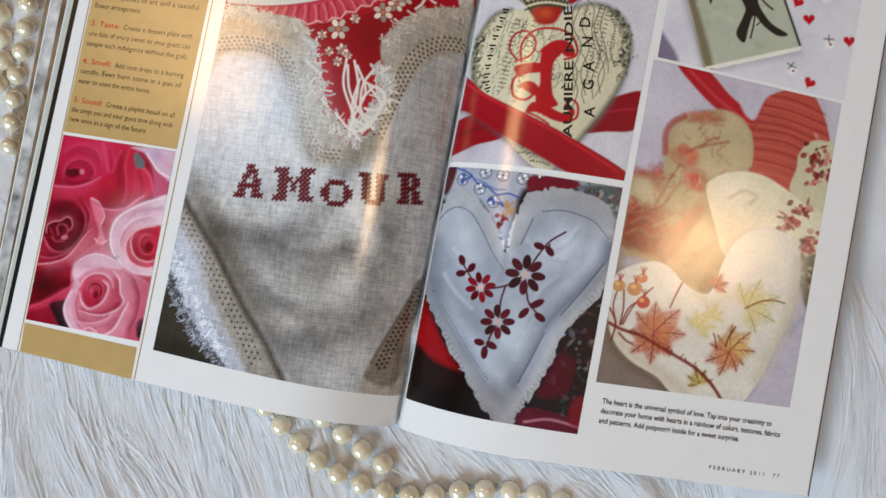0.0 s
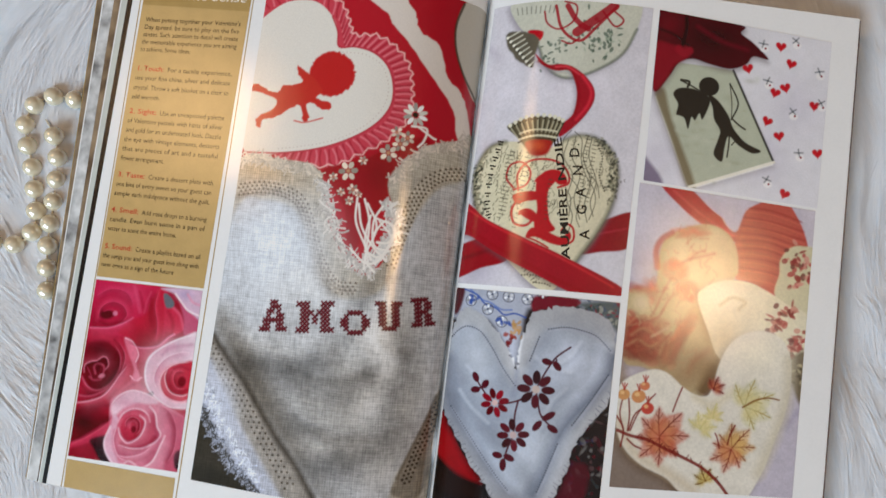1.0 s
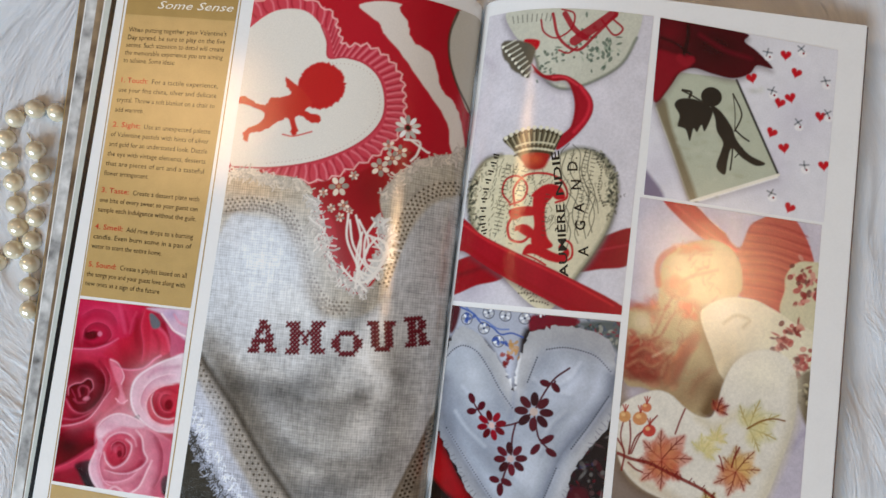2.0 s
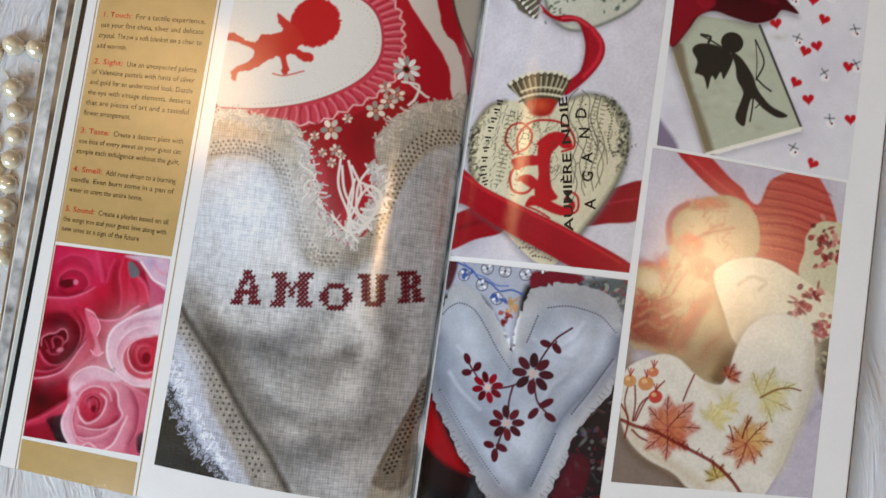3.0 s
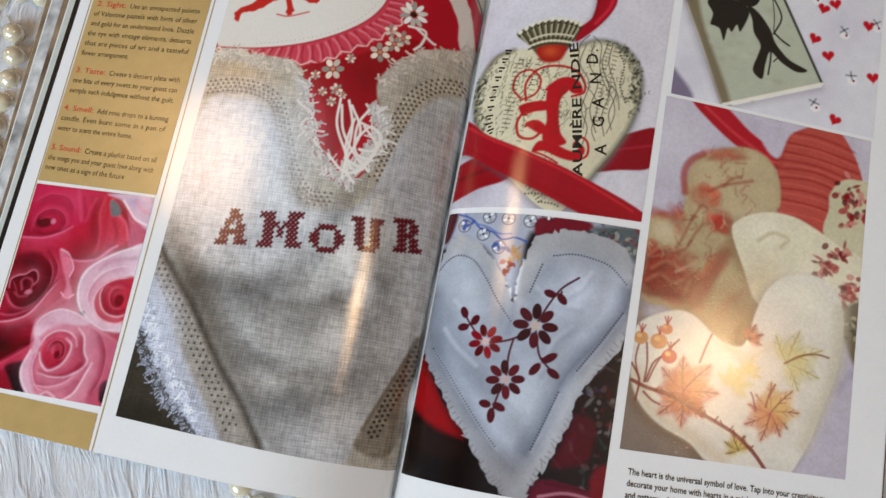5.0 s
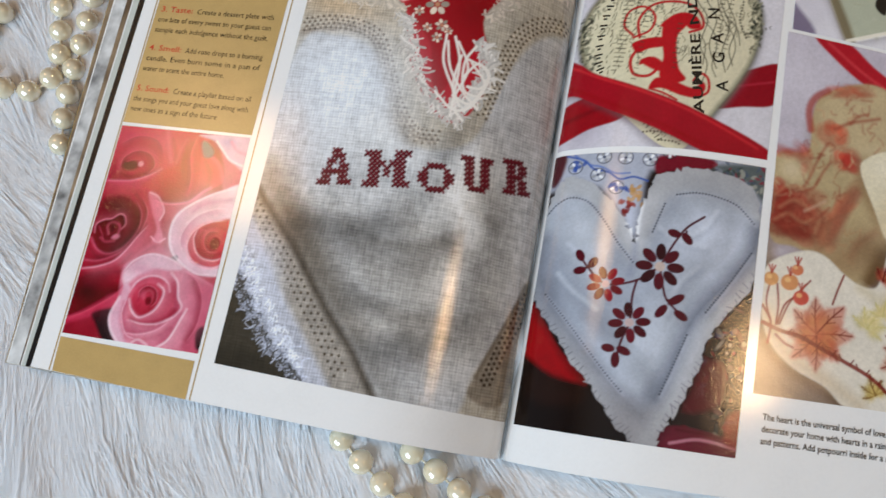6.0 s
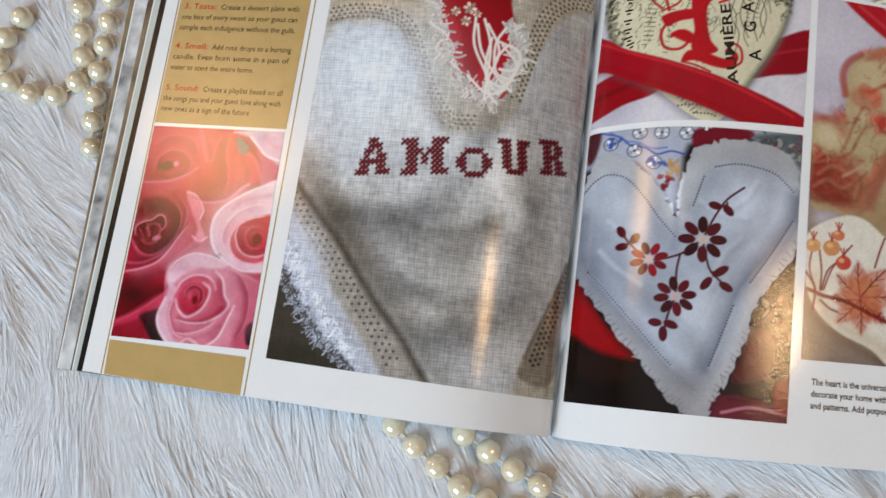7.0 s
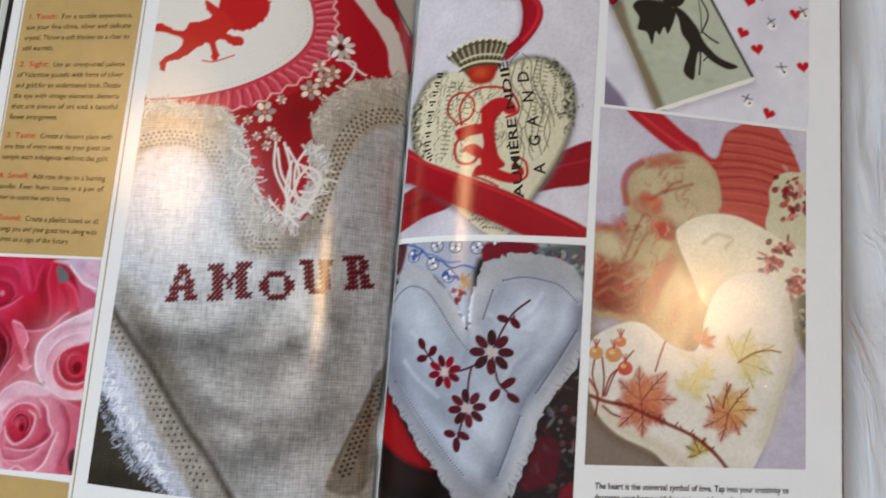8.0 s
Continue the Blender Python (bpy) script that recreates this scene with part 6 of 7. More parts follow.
for pts, c in (([(21.5, 103.6), (29.1, 91.4), (38.2, 77.4)], (10.4, 75.0)), ([(37.8, 79.9), (39.2, 93.1), (46.9, 107.5)], (59.5, 94.2)), ([(14.5, 54.3), (30.9, 39.7), (46.5, 25.4)], (55.0, 62.6)), ([(65.4, 74.8), (57.6, 47.9), (51.0, 21.3)], (38.4, 69.6)), ([(77.5, 107.9), (76.0, 87.0), (65.9, 72.3)], (53.7, 98.3))):
    wht.fold(pts, c, 5.0, 0.16)
stem = (92, 38, 50)
for pts in ([(14.1, 78.9), (19.0, 72.3), (27.0, 65.8), (39.1, 69.0), (47.6, 76.2)], [(47.6, 76.2), (51.9, 86.6), (56.4, 94.5), (63.2, 100.6)], [(47.6, 76.2), (49.9, 67.8), (52.2, 62.5), (58.6, 57.2)], [(39.1, 69.0), (38.2, 61.4), (38.5, 50.7), (36.2, 42.5), (35.1, 33.7)], [(52.2, 62.5), (55.6, 62.8)], [(56.6, 93.1), (56.4, 89.5)], [(19.0, 72.3), (20.5, 74.8)], [(18.2, 72.2), (15.5, 70.5)]):
    wht.stroke(pts, 1.0, stem, 0.4, 0.95)
petals(wht, [(27.0, 65.8)][0], 7.8, 8, 0.21, (142, 20, 44), (206, 180, 176), 0.35)
petals(wht, [(47.6, 76.2)][0], 10.0, 8, 0.21, (92, 26, 40), (196, 180, 172), 0.05)
petals(wht, [(38.5, 50.7)][0], 8.6, 8, 0.21, (104, 24, 42), (200, 180, 178), 0.2)
for a, b in zip([(14.0, 79.6), (13.7, 70.2), (19.7, 72.8), (49.4, 91.9), (55.4, 91.7), (48.7, 55.1), (53.1, 61.2), (56.1, 58.2), (29.3, 38.9), (35.3, 39.4), (34.8, 37.2)], [(16.2, 75.5), (17.8, 71.4), (21.7, 76.6), (54.1, 90.9), (59.0, 88.1), (52.1, 59.9), (58.6, 65.3), (60.9, 55.8), (33.7, 38.8), (40.1, 37.9), (35.1, 31.6)]):
    wht.blob(((a[0] + b[0]) / 2, (a[1] + b[1]) / 2), math.dist(a, b) / 2 + 0.5, 1.75, (98, 24, 42), math.degrees(math.atan2(b[1] - a[1], b[0] - a[0])), 0.4)
wht.mottle(1.0, 0.04, 31)
wht.mottle(5, 0.06, 32)
wht.mottle(14, 0.05, 33)
wht.put("printed_photo", right_page, "photograph of a white stitched heart with maroon flowers")

# -- gift tag with bow
tag = Photo([(91.8, 194.2), (188.0, 191.6), (187.6, 284.4), (90.8, 288.6)], 0.34, (222, 221, 225))
for i in range(14):
    tag.glow((tag.r.uniform(91, 188), tag.r.uniform(194, 288)), tag.r.uniform(6, 14), (226, 224, 230) if i % 2 else (198, 193, 206), 0.4)
tag.fill([(88.1, 208.8), (93.2, 205.5), (102.3, 194.0), (89.9, 190.9)], (142, 132, 152), 1.5)
tagp = [(102.7, 260.9), (122.8, 261.2), (134.5, 260.8), (161.6, 213.5), (116.7, 193.7), (93.1, 242.0)]
tag.fill([(x - 0.5, y - 2.5) for x, y in tagp], (150, 142, 150), 4.0, 0.7, smooth=False)
tag.fill([(x, y - 1.6) for x, y in tagp], (232, 230, 226), 0.5, smooth=False)
tag.fill(tagp, (190, 194, 176), 0.5, smooth=False)
tag.fill([(93.1, 242.0), (97.9, 245.1), (103.5, 229.8), (119.7, 196.1), (115.9, 193.2), (102.7, 221.7)], (142, 132, 108), 1.6)
for i in range(46):
    p = np.array([(126.1, 227.9)][0]) + tag.r.normal(0, 1, 2) * (12, 14)
    tag.glow(p, tag.r.uniform(1, 4), (206, 208, 192) if i % 2 else (172, 172, 150), 0.35, tag.r.uniform(0.6, 2))
tag.stroke(tagp[2:4], 1.3, (54, 52, 46), 0.6, 0.9, smooth=False)
tag.stroke(tagp[3:5], 1.6, (236, 232, 220), 0.6, 0.9, smooth=False)
# bow
bow = [(89.4, 289.7), (107.1, 288.9), (121.8, 287.6), (138.2, 286.2), (136.7, 282.1), (143.9, 277.7), (153.2, 269.8), (144.7, 270.2), (141.1, 265.2), (132.5, 261.5), (121.1, 262.5), (111.6, 264.1), (104.3, 260.9), (99.6, 252.5), (92.2, 243.5), (88.4, 267.9)]
tag.fill([(x, y - 2) for x, y in bow], (110, 96, 100), 3.0, 0.6)
tag.fill(bow, (92, 14, 30), 0.5)
tag.fill([(89.0, 269.5), (101.0, 270.3), (108.2, 270.5), (108.0, 264.0), (102.1, 259.2), (98.1, 250.7), (91.6, 244.3)], (148, 24, 46), 1.4)
tag.glow([(96.7, 281.0)][0], 8, (126, 20, 38), 0.8)
tag.glow([(121.3, 277.1)][0], 14, (64, 8, 20), 0.8, 8)
tag.stroke([(105.8, 286.3), (106.4, 279.9), (105.0, 270.0)], 2.0, (46, 6, 16), 1.6, 0.8)
tag.stroke([(92.2, 278.0), (100.4, 275.9), (109.0, 270.6)], 1.6, (52, 8, 18), 1.4, 0.7)
tag.stroke([(112.6, 282.3), (126.2, 276.1), (141.1, 273.3)], 2.4, (124, 24, 44), 2.0, 0.7)
tag.stroke([(103.6, 268.2), (107.0, 266.3), (109.2, 268.2)], 4.5, (160, 34, 54), 1.4, 0.9)
# a plain dark cut-out shape on the tag
dark = (62, 56, 48)
tag.blob([(122.0, 250.1)][0], 5.6, 5.2, dark, 0, 0.5)
tag.fill([(102.9, 243.3), (105.7, 246.9), (113.2, 247.7), (121.2, 245.2), (123.5, 241.7), (120.3, 231.6), (118.2, 234.6), (116.2, 230.5), (114.1, 232.0), (112.9, 225.3), (110.4, 230.7), (107.7, 231.9), (105.6, 232.6), (106.1, 238.1)], dark, 0.45)
tag.fill([(121.9, 245.8), (127.9, 242.9), (134.4, 235.4), (137.6, 229.1), (144.8, 222.3), (153.9, 218.7), (149.1, 216.8), (141.4, 220.0), (135.5, 224.3), (133.9, 217.7), (133.1, 210.0), (128.2, 213.5), (129.9, 222.0), (130.4, 226.9), (126.6, 232.5), (125.0, 239.0)], dark, 0.45)
for pts, w in (([(133.3, 253.2), (138.1, 245.5), (138.8, 240.8), (136.1, 233.7)], 0.9), ([(133.3, 253.2), (135.3, 243.5), (136.1, 233.7)], 0.5), ([(106.4, 251.3), (112.8, 248.9), (121.2, 245.2)], 0.9), ([(106.4, 251.6), (110.9, 251.2), (110.4, 248.3)], 1.4), ([(136.5, 234.1), (140.3, 231.3), (144.1, 229.3)], 1.0), ([(135.8, 224.7), (136.0, 219.6), (135.7, 212.9)], 0.9), ([(137.6, 219.8), (141.0, 225.0), (135.8, 224.7)], 0.7)):
    tag.stroke(pts, w, dark, 0.4, 0.95)
for i, p in enumerate([(159.5, 277.9), (142.4, 263.1), (166.1, 269.1), (158.7, 251.9), (164.1, 255.4), (181.2, 247.6), (155.9, 235.6), (163.1, 228.3), (185.3, 221.7), (169.2, 197.1)]):
    tag.fill(heart_pts(p, 3.0, 0.35 * math.sin(i * 1.9)), (198, 38, 54), 0.5)
for i, p in enumerate([(149.6, 278.0), (167.6, 282.4), (182.2, 267.0), (154.0, 257.9), (169.4, 242.8), (174.9, 220.5), (158.6, 203.6), (184.7, 249.7)]):
    tag.blob((p[0] + 0.8, p[1] - 2.6), 2.4, 2.0, (234, 232, 232), 0, 0.8, 0.9)
    for k in range(4):
        a = i + k * 1.5
        tag.stroke([p, (p[0] + 2.4 * math.cos(a), p[1] + 2.0 * math.sin(a))], 0.8, (96, 102, 106), 0.7, 0.7)
    tag.blob((p[0] + 1.4, p[1] - 2.4), 0.6, 0.6, (150, 40, 56), 0, 0.4)
tag.mottle(4, 0.03, 41)
tag.put("printed_photo", right_page, "photograph of a gift tag with red bow and tiny hearts")

# -- heap of floral fabric hearts
flo = Photo([(91.3, 31.0), (189.0, 35.9), (187.2, 190.0), (90.0, 192.6)], 0.36, (198, 192, 202))
flo.glow([(95.0, 173.6)][0], 22, (212, 208, 216), 0.7)
flo.fill([(79.2, 98.2), (92.0, 96.7), (101.4, 69.7), (132.1, 32.1), (90.0, 27.1)], (158, 142, 130), 4.0)
flo.fill([(85.5, 56.4), (107.0, 44.0), (132.3, 30.3), (90.0, 27.1)], (142, 128, 118), 3.0)
flo.fill([(184.1, 101.2), (201.2, 111.2), (193.5, 32.8), (163.3, 28.1)], (196, 190, 200), 2.5)
flo.stroke([(180.8, 71.8), (187.0, 80.0), (193.7, 84.7)], 4, (170, 164, 180), 3.0, 0.6)
flo.fill([(102.1, 193.3), (116.9, 193.1), (130.2, 183.4), (146.4, 173.3), (143.6, 167.3), (126.0, 174.4), (111.8, 183.9)], (184, 44, 58), 0.7)
flo.stroke([(108.9, 190.8), (125.2, 179.8), (143.1, 170.9)], 1.4, (212, 84, 92), 1.2, 0.7)
coral = [(145.1, 169.4), (146.6, 178.9), (149.4, 185.3), (156.9, 190.8), (169.3, 192.6), (176.4, 187.0), (184.7, 171.7), (183.1, 163.1), (175.3, 165.5), (171.3, 153.7), (169.1, 140.9), (157.7, 145.9), (147.3, 147.7), (144.6, 160.1)]
flo.fill([(x - 1, y - 2) for x, y in coral], (150, 110, 104), 3.0, 0.6)
flo.fill(coral, (190, 96, 86), 0.6)
for k in range(9):
    a, b = [(144.5, 180.4), (180.8, 179.4)]
    dy = k * -4.6
    flo.stroke([(a[0] - 3, a[1] + 6 + dy), ((a[0] + b[0]) / 2, (a[1] + b[1]) / 2 + 7 + dy - 1.5 * math.sin(k)), (b[0] + 2, b[1] + 3 + dy)], 1.1, (160, 56, 50), 0.9, 0.6) if k < 8 else None
    flo.stroke([(a[0] - 3, a[1] + 4 + dy), ((a[0] + b[0]) / 2, (a[1] + b[1]) / 2 + 5 + dy), (b[0] + 2, b[1] + 1 + dy)], 0.8, (222, 126, 108), 0.8, 0.35)
flo.fill([(178.1, 199.4), (192.7, 202.0), (197.1, 169.3), (186.1, 168.3), (184.7, 171.7), (180.1, 184.8)], (204, 198, 206), 1.0)
flo.fill([(133.3, 200.7), (159.9, 196.1), (156.9, 191.1), (149.3, 185.7), (144.6, 173.0), (136.1, 180.8)], (202, 196, 206), 1.0)
flo.fill([(145.1, 169.4), (149.4, 185.3), (147.7, 177.3), (147.2, 170.7)], (176, 70, 66), 1.5, 0.6)
# rose-print heart
rsp = [(170.6, 153.6), (170.4, 160.9), (175.0, 168.0), (182.1, 170.0), (191.9, 166.5), (194.2, 135.6), (187.4, 130.8), (169.8, 140.6)]
flo.fill(rsp, (206, 200, 172), 0.7)
for i in range(46):
    p = np.array([(182.0, 157.4)][0]) + flo.r.normal(0, 1, 2) * (6, 7)
    flo.blob(p, flo.r.uniform(1, 2.6), flo.r.uniform(0.7, 1.6), ((146, 36, 46), (176, 70, 74), (110, 22, 34), (206, 150, 140))[i % 4], flo.r.uniform(0, 180), 0.6, 0.85)
flo.fill([(170.8, 144.4), (185.5, 145.1), (189.3, 131.1), (179.7, 133.2)], (210, 204, 176), 1.2)
# tan floral heart behind
tan = [(104.4, 153.2), (106.9, 164.2), (117.2, 171.5), (129.6, 175.0), (139.6, 172.1), (145.9, 164.0), (148.0, 151.5), (146.0, 143.9), (147.3, 102.3), (143.0, 94.4), (136.9, 86.2), (131.9, 82.7), (120.2, 88.8), (103.0, 94.9), (92.0, 96.7), (88.2, 115.9), (89.9, 134.3), (103.8, 138.5)]
flo.fill([(x - 1.5, y - 1.5) for x, y in tan], (150, 136, 128), 4.0, 0.6)
flo.fill(tan, (188, 172, 138), 0.8)
flo.fill([(107.8, 161.1), (117.4, 170.5), (129.7, 174.1), (139.7, 171.2), (145.3, 163.0), (146.9, 151.3), (141.0, 146.7), (123.6, 140.0), (111.2, 137.9), (107.9, 150.1)], (198, 182, 150), 2.0, 0.9)
flo.stroke([(104.3, 148.6), (102.8, 157.5), (105.2, 163.9), (110.4, 168.1)], 3.2, (172, 76, 62), 1.6, 0.75)
motifs = [([(121.1, 169.8)][0], 9, 3.4, 12, (196, 112, 88)), ([(113.9, 148.0)][0], 5.5, 7.5, 80, (198, 104, 80)), ([(121.2, 138.1)][0], 6.5, 5.5, 20, (190, 84, 68)), ([(124.1, 136.5)][0], 5, 4, -20, (178, 66, 58)), ([(102.4, 116.5)][0], 12, 5.5, 10, (190, 112, 92)), ([(100.9, 109.0)][0], 10, 9, 0, (182, 100, 82)), ([(110.1, 107.8)][0], 9, 5, 30, (190, 116, 92))]
motifs += [([(94.1, 116.0)][0], 6, 8, 20, (166, 60, 52)), ([(94.8, 104.4)][0], 6, 6, 0, (160, 60, 52)), ([(102.0, 102.0)][0], 9, 3.6, -10, (168, 74, 62)), ([(113.7, 102.1)][0], 4.5, 8, -20, (186, 128, 100)), ([(102.1, 135.4)][0], 3, 7, 30, (188, 96, 78)), ([(93.3, 136.3)][0], 7, 2.6, -10, (190, 92, 76)), ([(120.5, 114.1)][0], 3.6, 17, -24, (184, 118, 92))]
for c, rx, ry, a, col in motifs:
    flo.blob(c, rx, ry, np.array(col) * (0.88, 0.86, 0.84), a, 2.2, 0.5)
    for k in range(5):
        p = np.array(c) + flo.r.normal(0, 1, 2) * (rx, ry) * 0.4
        flo.blob(p, rx * 0.45, ry * 0.35, np.clip(np.array(col) * flo.r.uniform(0.85, 1.18), 0, 255), a + flo.r.normal(0, 25), 1.4, 0.45)
spots = np.array([(121.5, 167.1), (115.2, 147.7), (122.2, 137.1), (101.9, 114.6), (95.7, 108.1), (110.3, 106.9), (103.1, 131.1), (115.3, 122.2), (127.2, 153.4), (123.7, 102.0), (97.1, 122.8), (109.4, 137.6)])
for i in range(110):
    p = spots[i % len(spots)] + flo.r.normal(0, 4.5, 2)
    a = flo.r.uniform(0, 6.28)
    q = p + np.array((math.cos(a), math.sin(a))) * flo.r.uniform(2, 5)
    flo.stroke([p, (p + q) / 2 + flo.r.normal(0, 0.8, 2), q], flo.r.uniform(0.5, 1.3), ((160, 84, 66), (196, 150, 118), (206, 186, 150), (146, 68, 56))[i % 4], 0.9, 0.36)
flo.glow([(97.6, 128.7)][0], 5, (214, 200, 172), 0.8)
flo.glow((98.0, 108.9), 9, (142, 58, 48), 0.6, 8)
flo.glow((101.8, 100.9), 12, (126, 50, 42), 0.6, 4)
for pts in ([(92.1, 116.5), (96.7, 121.0), (104.6, 120.9), (109.3, 114.8)], [(94.4, 111.2), (100.1, 115.3), (106.7, 112.2)], [(92.8, 105.4), (98.0, 108.9), (104.0, 106.2), (109.5, 108.1)], [(107.2, 118.4), (112.0, 111.2), (110.6, 103.1)]):
    flo.stroke(pts, 1.4, (196, 158, 124), 1.8, 0.4)
    flo.stroke([(x + 0.9, y - 1.6) for x, y in pts], 1.8, (132, 56, 46), 2.0, 0.45)
for pts, w in (([(127.1, 123.8), (121.9, 114.1), (117.8, 100.1)], 5.0), ([(136.9, 108.1), (129.6, 101.6), (126.8, 95.6)], 3.5)):
    flo.stroke(pts, w, (156, 96, 80), 3.0, 0.6)
flo.stroke([(105.1, 111.5), (109.2, 114.3), (113.3, 117.4)], 1.0, (214, 190, 166), 1.6, 0.5)
for pts, w in (([(115.1, 151.0), (121.4, 155.2), (128.4, 157.7), (134.2, 159.8)], 1.6), ([(121.5, 154.7), (124.6, 158.8), (128.9, 160.7)], 1.4), ([(114.4, 135.5), (111.4, 130.3), (108.3, 123.1), (104.7, 120.5)], 1.2), ([(112.2, 143.5), (108.8, 135.7), (105.6, 126.1), (103.8, 122.3)], 1.2), ([(107.6, 106.5), (112.4, 110.9), (115.4, 115.0)], 1.1), ([(96.4, 102.8), (103.3, 104.9), (109.0, 103.1)], 1.1), ([(98.9, 110.5), (97.9, 104.9), (101.6, 98.3)], 1.0)):
    flo.stroke(pts, w, (156, 80, 64), 1.4, 0.6)
flo.glow([(135.7, 100.4)][0], 11, (142, 116, 88), 0.85, 9)
flo.glow([(123.2, 92.9)][0], 12, (160, 134, 104), 0.7, 8)
flo.fill([(131.8, 83.6), (135.6, 95.0), (141.6, 106.8), (144.6, 101.8), (141.7, 90.6), (139.0, 83.8)], (116, 90, 60), 3.0, 0.9)
# pale heart in the middle
mid = [(127.7, 134.4), (130.5, 140.8), (141.0, 146.3), (153.8, 147.0), (165.4, 143.2), (177.3, 137.3), (188.1, 132.7), (189.9, 113.0), (183.4, 106.5), (150.9, 102.9), (141.8, 105.3), (135.0, 118.3)]
flo.fill([(x - 1.5, y - 2) for x, y in mid], (140, 112, 80), 3.5, 0.7)
flo.fill(mid, (226, 219, 196), 0.7)
flo.glow([(142.3, 137.7)][0], 10, (236, 230, 212), 0.7, 6)
flo.stroke([(140.2, 132.8), (146.0, 137.5), (153.5, 136.0), (150.4, 131.8)], 1.6, (196, 184, 150), 1.6, 0.7)
flo.glow([(145.8, 112.9)][0], 10, (206, 186, 146), 0.6)
for c in [(173.0, 128.4), (183.6, 121.0), (177.9, 132.9), (169.9, 124.2), (182.4, 113.6)]:
    for k in range(14):
        p = np.array(c) + flo.r.normal(0, 2.4, 2)
        flo.blob(p, flo.r.uniform(1, 2.6), flo.r.uniform(0.6, 1.5), ((150, 44, 48), (178, 80, 78), (118, 26, 36), (206, 150, 136))[k % 4], flo.r.uniform(0, 180), 0.6, 0.8)
flo.fill([(180.7, 106.0), (189.9, 113.0), (193.7, 84.7), (187.0, 87.2)], (128, 116, 96), 1.5)
for k in range(14):
    flo.blob(np.array([(186.5, 99.7)][0]) + flo.r.normal(0, 1, 2) * (2, 6), 1.4, 0.7, ((70, 62, 46), (190, 180, 150))[k % 2], flo.r.uniform(0, 180), 0.5, 0.7)
# front heart
frt = [(138.1, 84.2), (140.8, 90.4), (142.8, 101.6), (147.6, 112.8), (155.8, 119.6), (166.5, 121.8), (175.9, 118.3), (181.3, 107.9), (182.4, 93.6), (180.7, 79.0), (176.4, 63.9), (172.8, 50.9), (166.6, 36.6), (161.1, 30.4), (145.0, 29.7), (129.3, 32.5), (120.3, 39.0), (107.0, 44.0), (97.4, 51.2), (92.0, 61.0), (90.4, 75.0), (91.3, 84.4), (98.3, 90.6), (108.5, 94.6), (116.3, 93.2), (124.4, 87.4), (131.8, 83.9)]
flo.fill([(x - 2.0, y - 2) for x, y in frt], (110, 88, 66), 4.0, 0.75)
flo.fill(frt, (222, 217, 206), 0.7)
flo.glow([(162.6, 110.3)][0], 16, (236, 230, 212), 0.8, 12)
flo.stroke([(180.4, 107.8), (181.7, 91.7), (179.2, 76.9), (174.9, 61.9), (169.7, 46.8)], 6, (204, 196, 176), 5.0, 0.7)
flo.stroke([(93.2, 64.8), (102.5, 50.3), (119.8, 42.5), (135.3, 34.3)], 5, (198, 182, 156), 5.0, 0.6)
flo.stroke([(131.9, 82.7), (141.4, 79.7), (152.9, 88.8)], 4, (212, 202, 176), 4.0, 0.6)


def vine_leaf(c, r, turn, colour, vein, lobes=5, alpha=0.9):
    """A lobed leaf print: overlapping pointed lobes with pale tips, and forked veins."""
    col = np.array(colour, float)
    for i in sorted(range(lobes), key=lambda q: -abs(q - (lobes - 1) / 2)):
        a = turn + (i - (lobes - 1) / 2) * 0.78
        k = r * (1 - 0.13 * abs(i - (lobes - 1) / 2)) * flo.r.uniform(0.92, 1.08)
        d, n = np.array((math.cos(a), math.sin(a))), np.array((-math.sin(a), math.cos(a)))
        p = np.array(c, float)
        out = [p, p + d * k * 0.25 + n * k * 0.26, p + d * k * 0.45 + n * k * 0.31, p + d * k * 0.60 + n * k * 0.27, p + d * k * 0.80 + n * k * 0.15, p + d * k, p + d * k * 0.82 - n * k * 0.15, p + d * k * 0.62 - n * k * 0.28, p + d * k * 0.42 - n * k * 0.30, p + d * k * 0.24 - n * k * 0.25]
        flo.fill(out, np.clip(col * flo.r.uniform(0.93, 1.05), 0, 255), 1.3, alpha * 0.75, ragged=0.25)
        flo.glow(p + d * k * 0.36, k * 0.24, np.clip(col * 0.5 + np.array((222, 196, 132)) * 0.5, 0, 250), 0.7)
        flo.stroke([p + n * k * 0.19 + d * k * 0.3, p + d * k * 0.6 + n * k * 0.20, p + d * k], 0.5, np.clip(col * 0.80, 0, 255), 0.9, 0.3)
        flo.stroke([p, p + d * k * 0.5 + n * 0.4, p + d * k * 0.94], 0.7, vein, 0.5, 0.85)
        for s in (0.38, 0.6):
            for e in (0.6, -0.6):
                m = p + d * k * s
                flo.stroke([m, m + k * 0.2 * np.array((math.cos(a + e), math.sin(a + e)))], 0.42, vein, 0.4, 0.7)


vine_leaf([(136.1, 66.4)][0], 11, 1.0, (214, 208, 166), (206, 196, 140), 5, 0.7)
vine_leaf([(142.4, 72.8)][0], 8, 1.4, (218, 208, 168), (206, 196, 140), 5, 0.6)
vine_leaf([(158.6, 80.7)][0], 17, 0.5, (208, 206, 164), (176, 158, 100), 5, 0.6)
flo.stroke([(157.7, 80.3), (164.4, 84.9), (171.4, 86.8), (177.0, 86.4)], 0.9, (140, 96, 48), 0.5, 0.85)
vine_leaf((114.9, 60.0), 17.5, 0.9, (190, 96, 76), (128, 50, 40), 5, 0.8)
vine_leaf((115.0, 59.1), 15.5, -1.9, (186, 92, 72), (132, 52, 42), 4, 0.8)
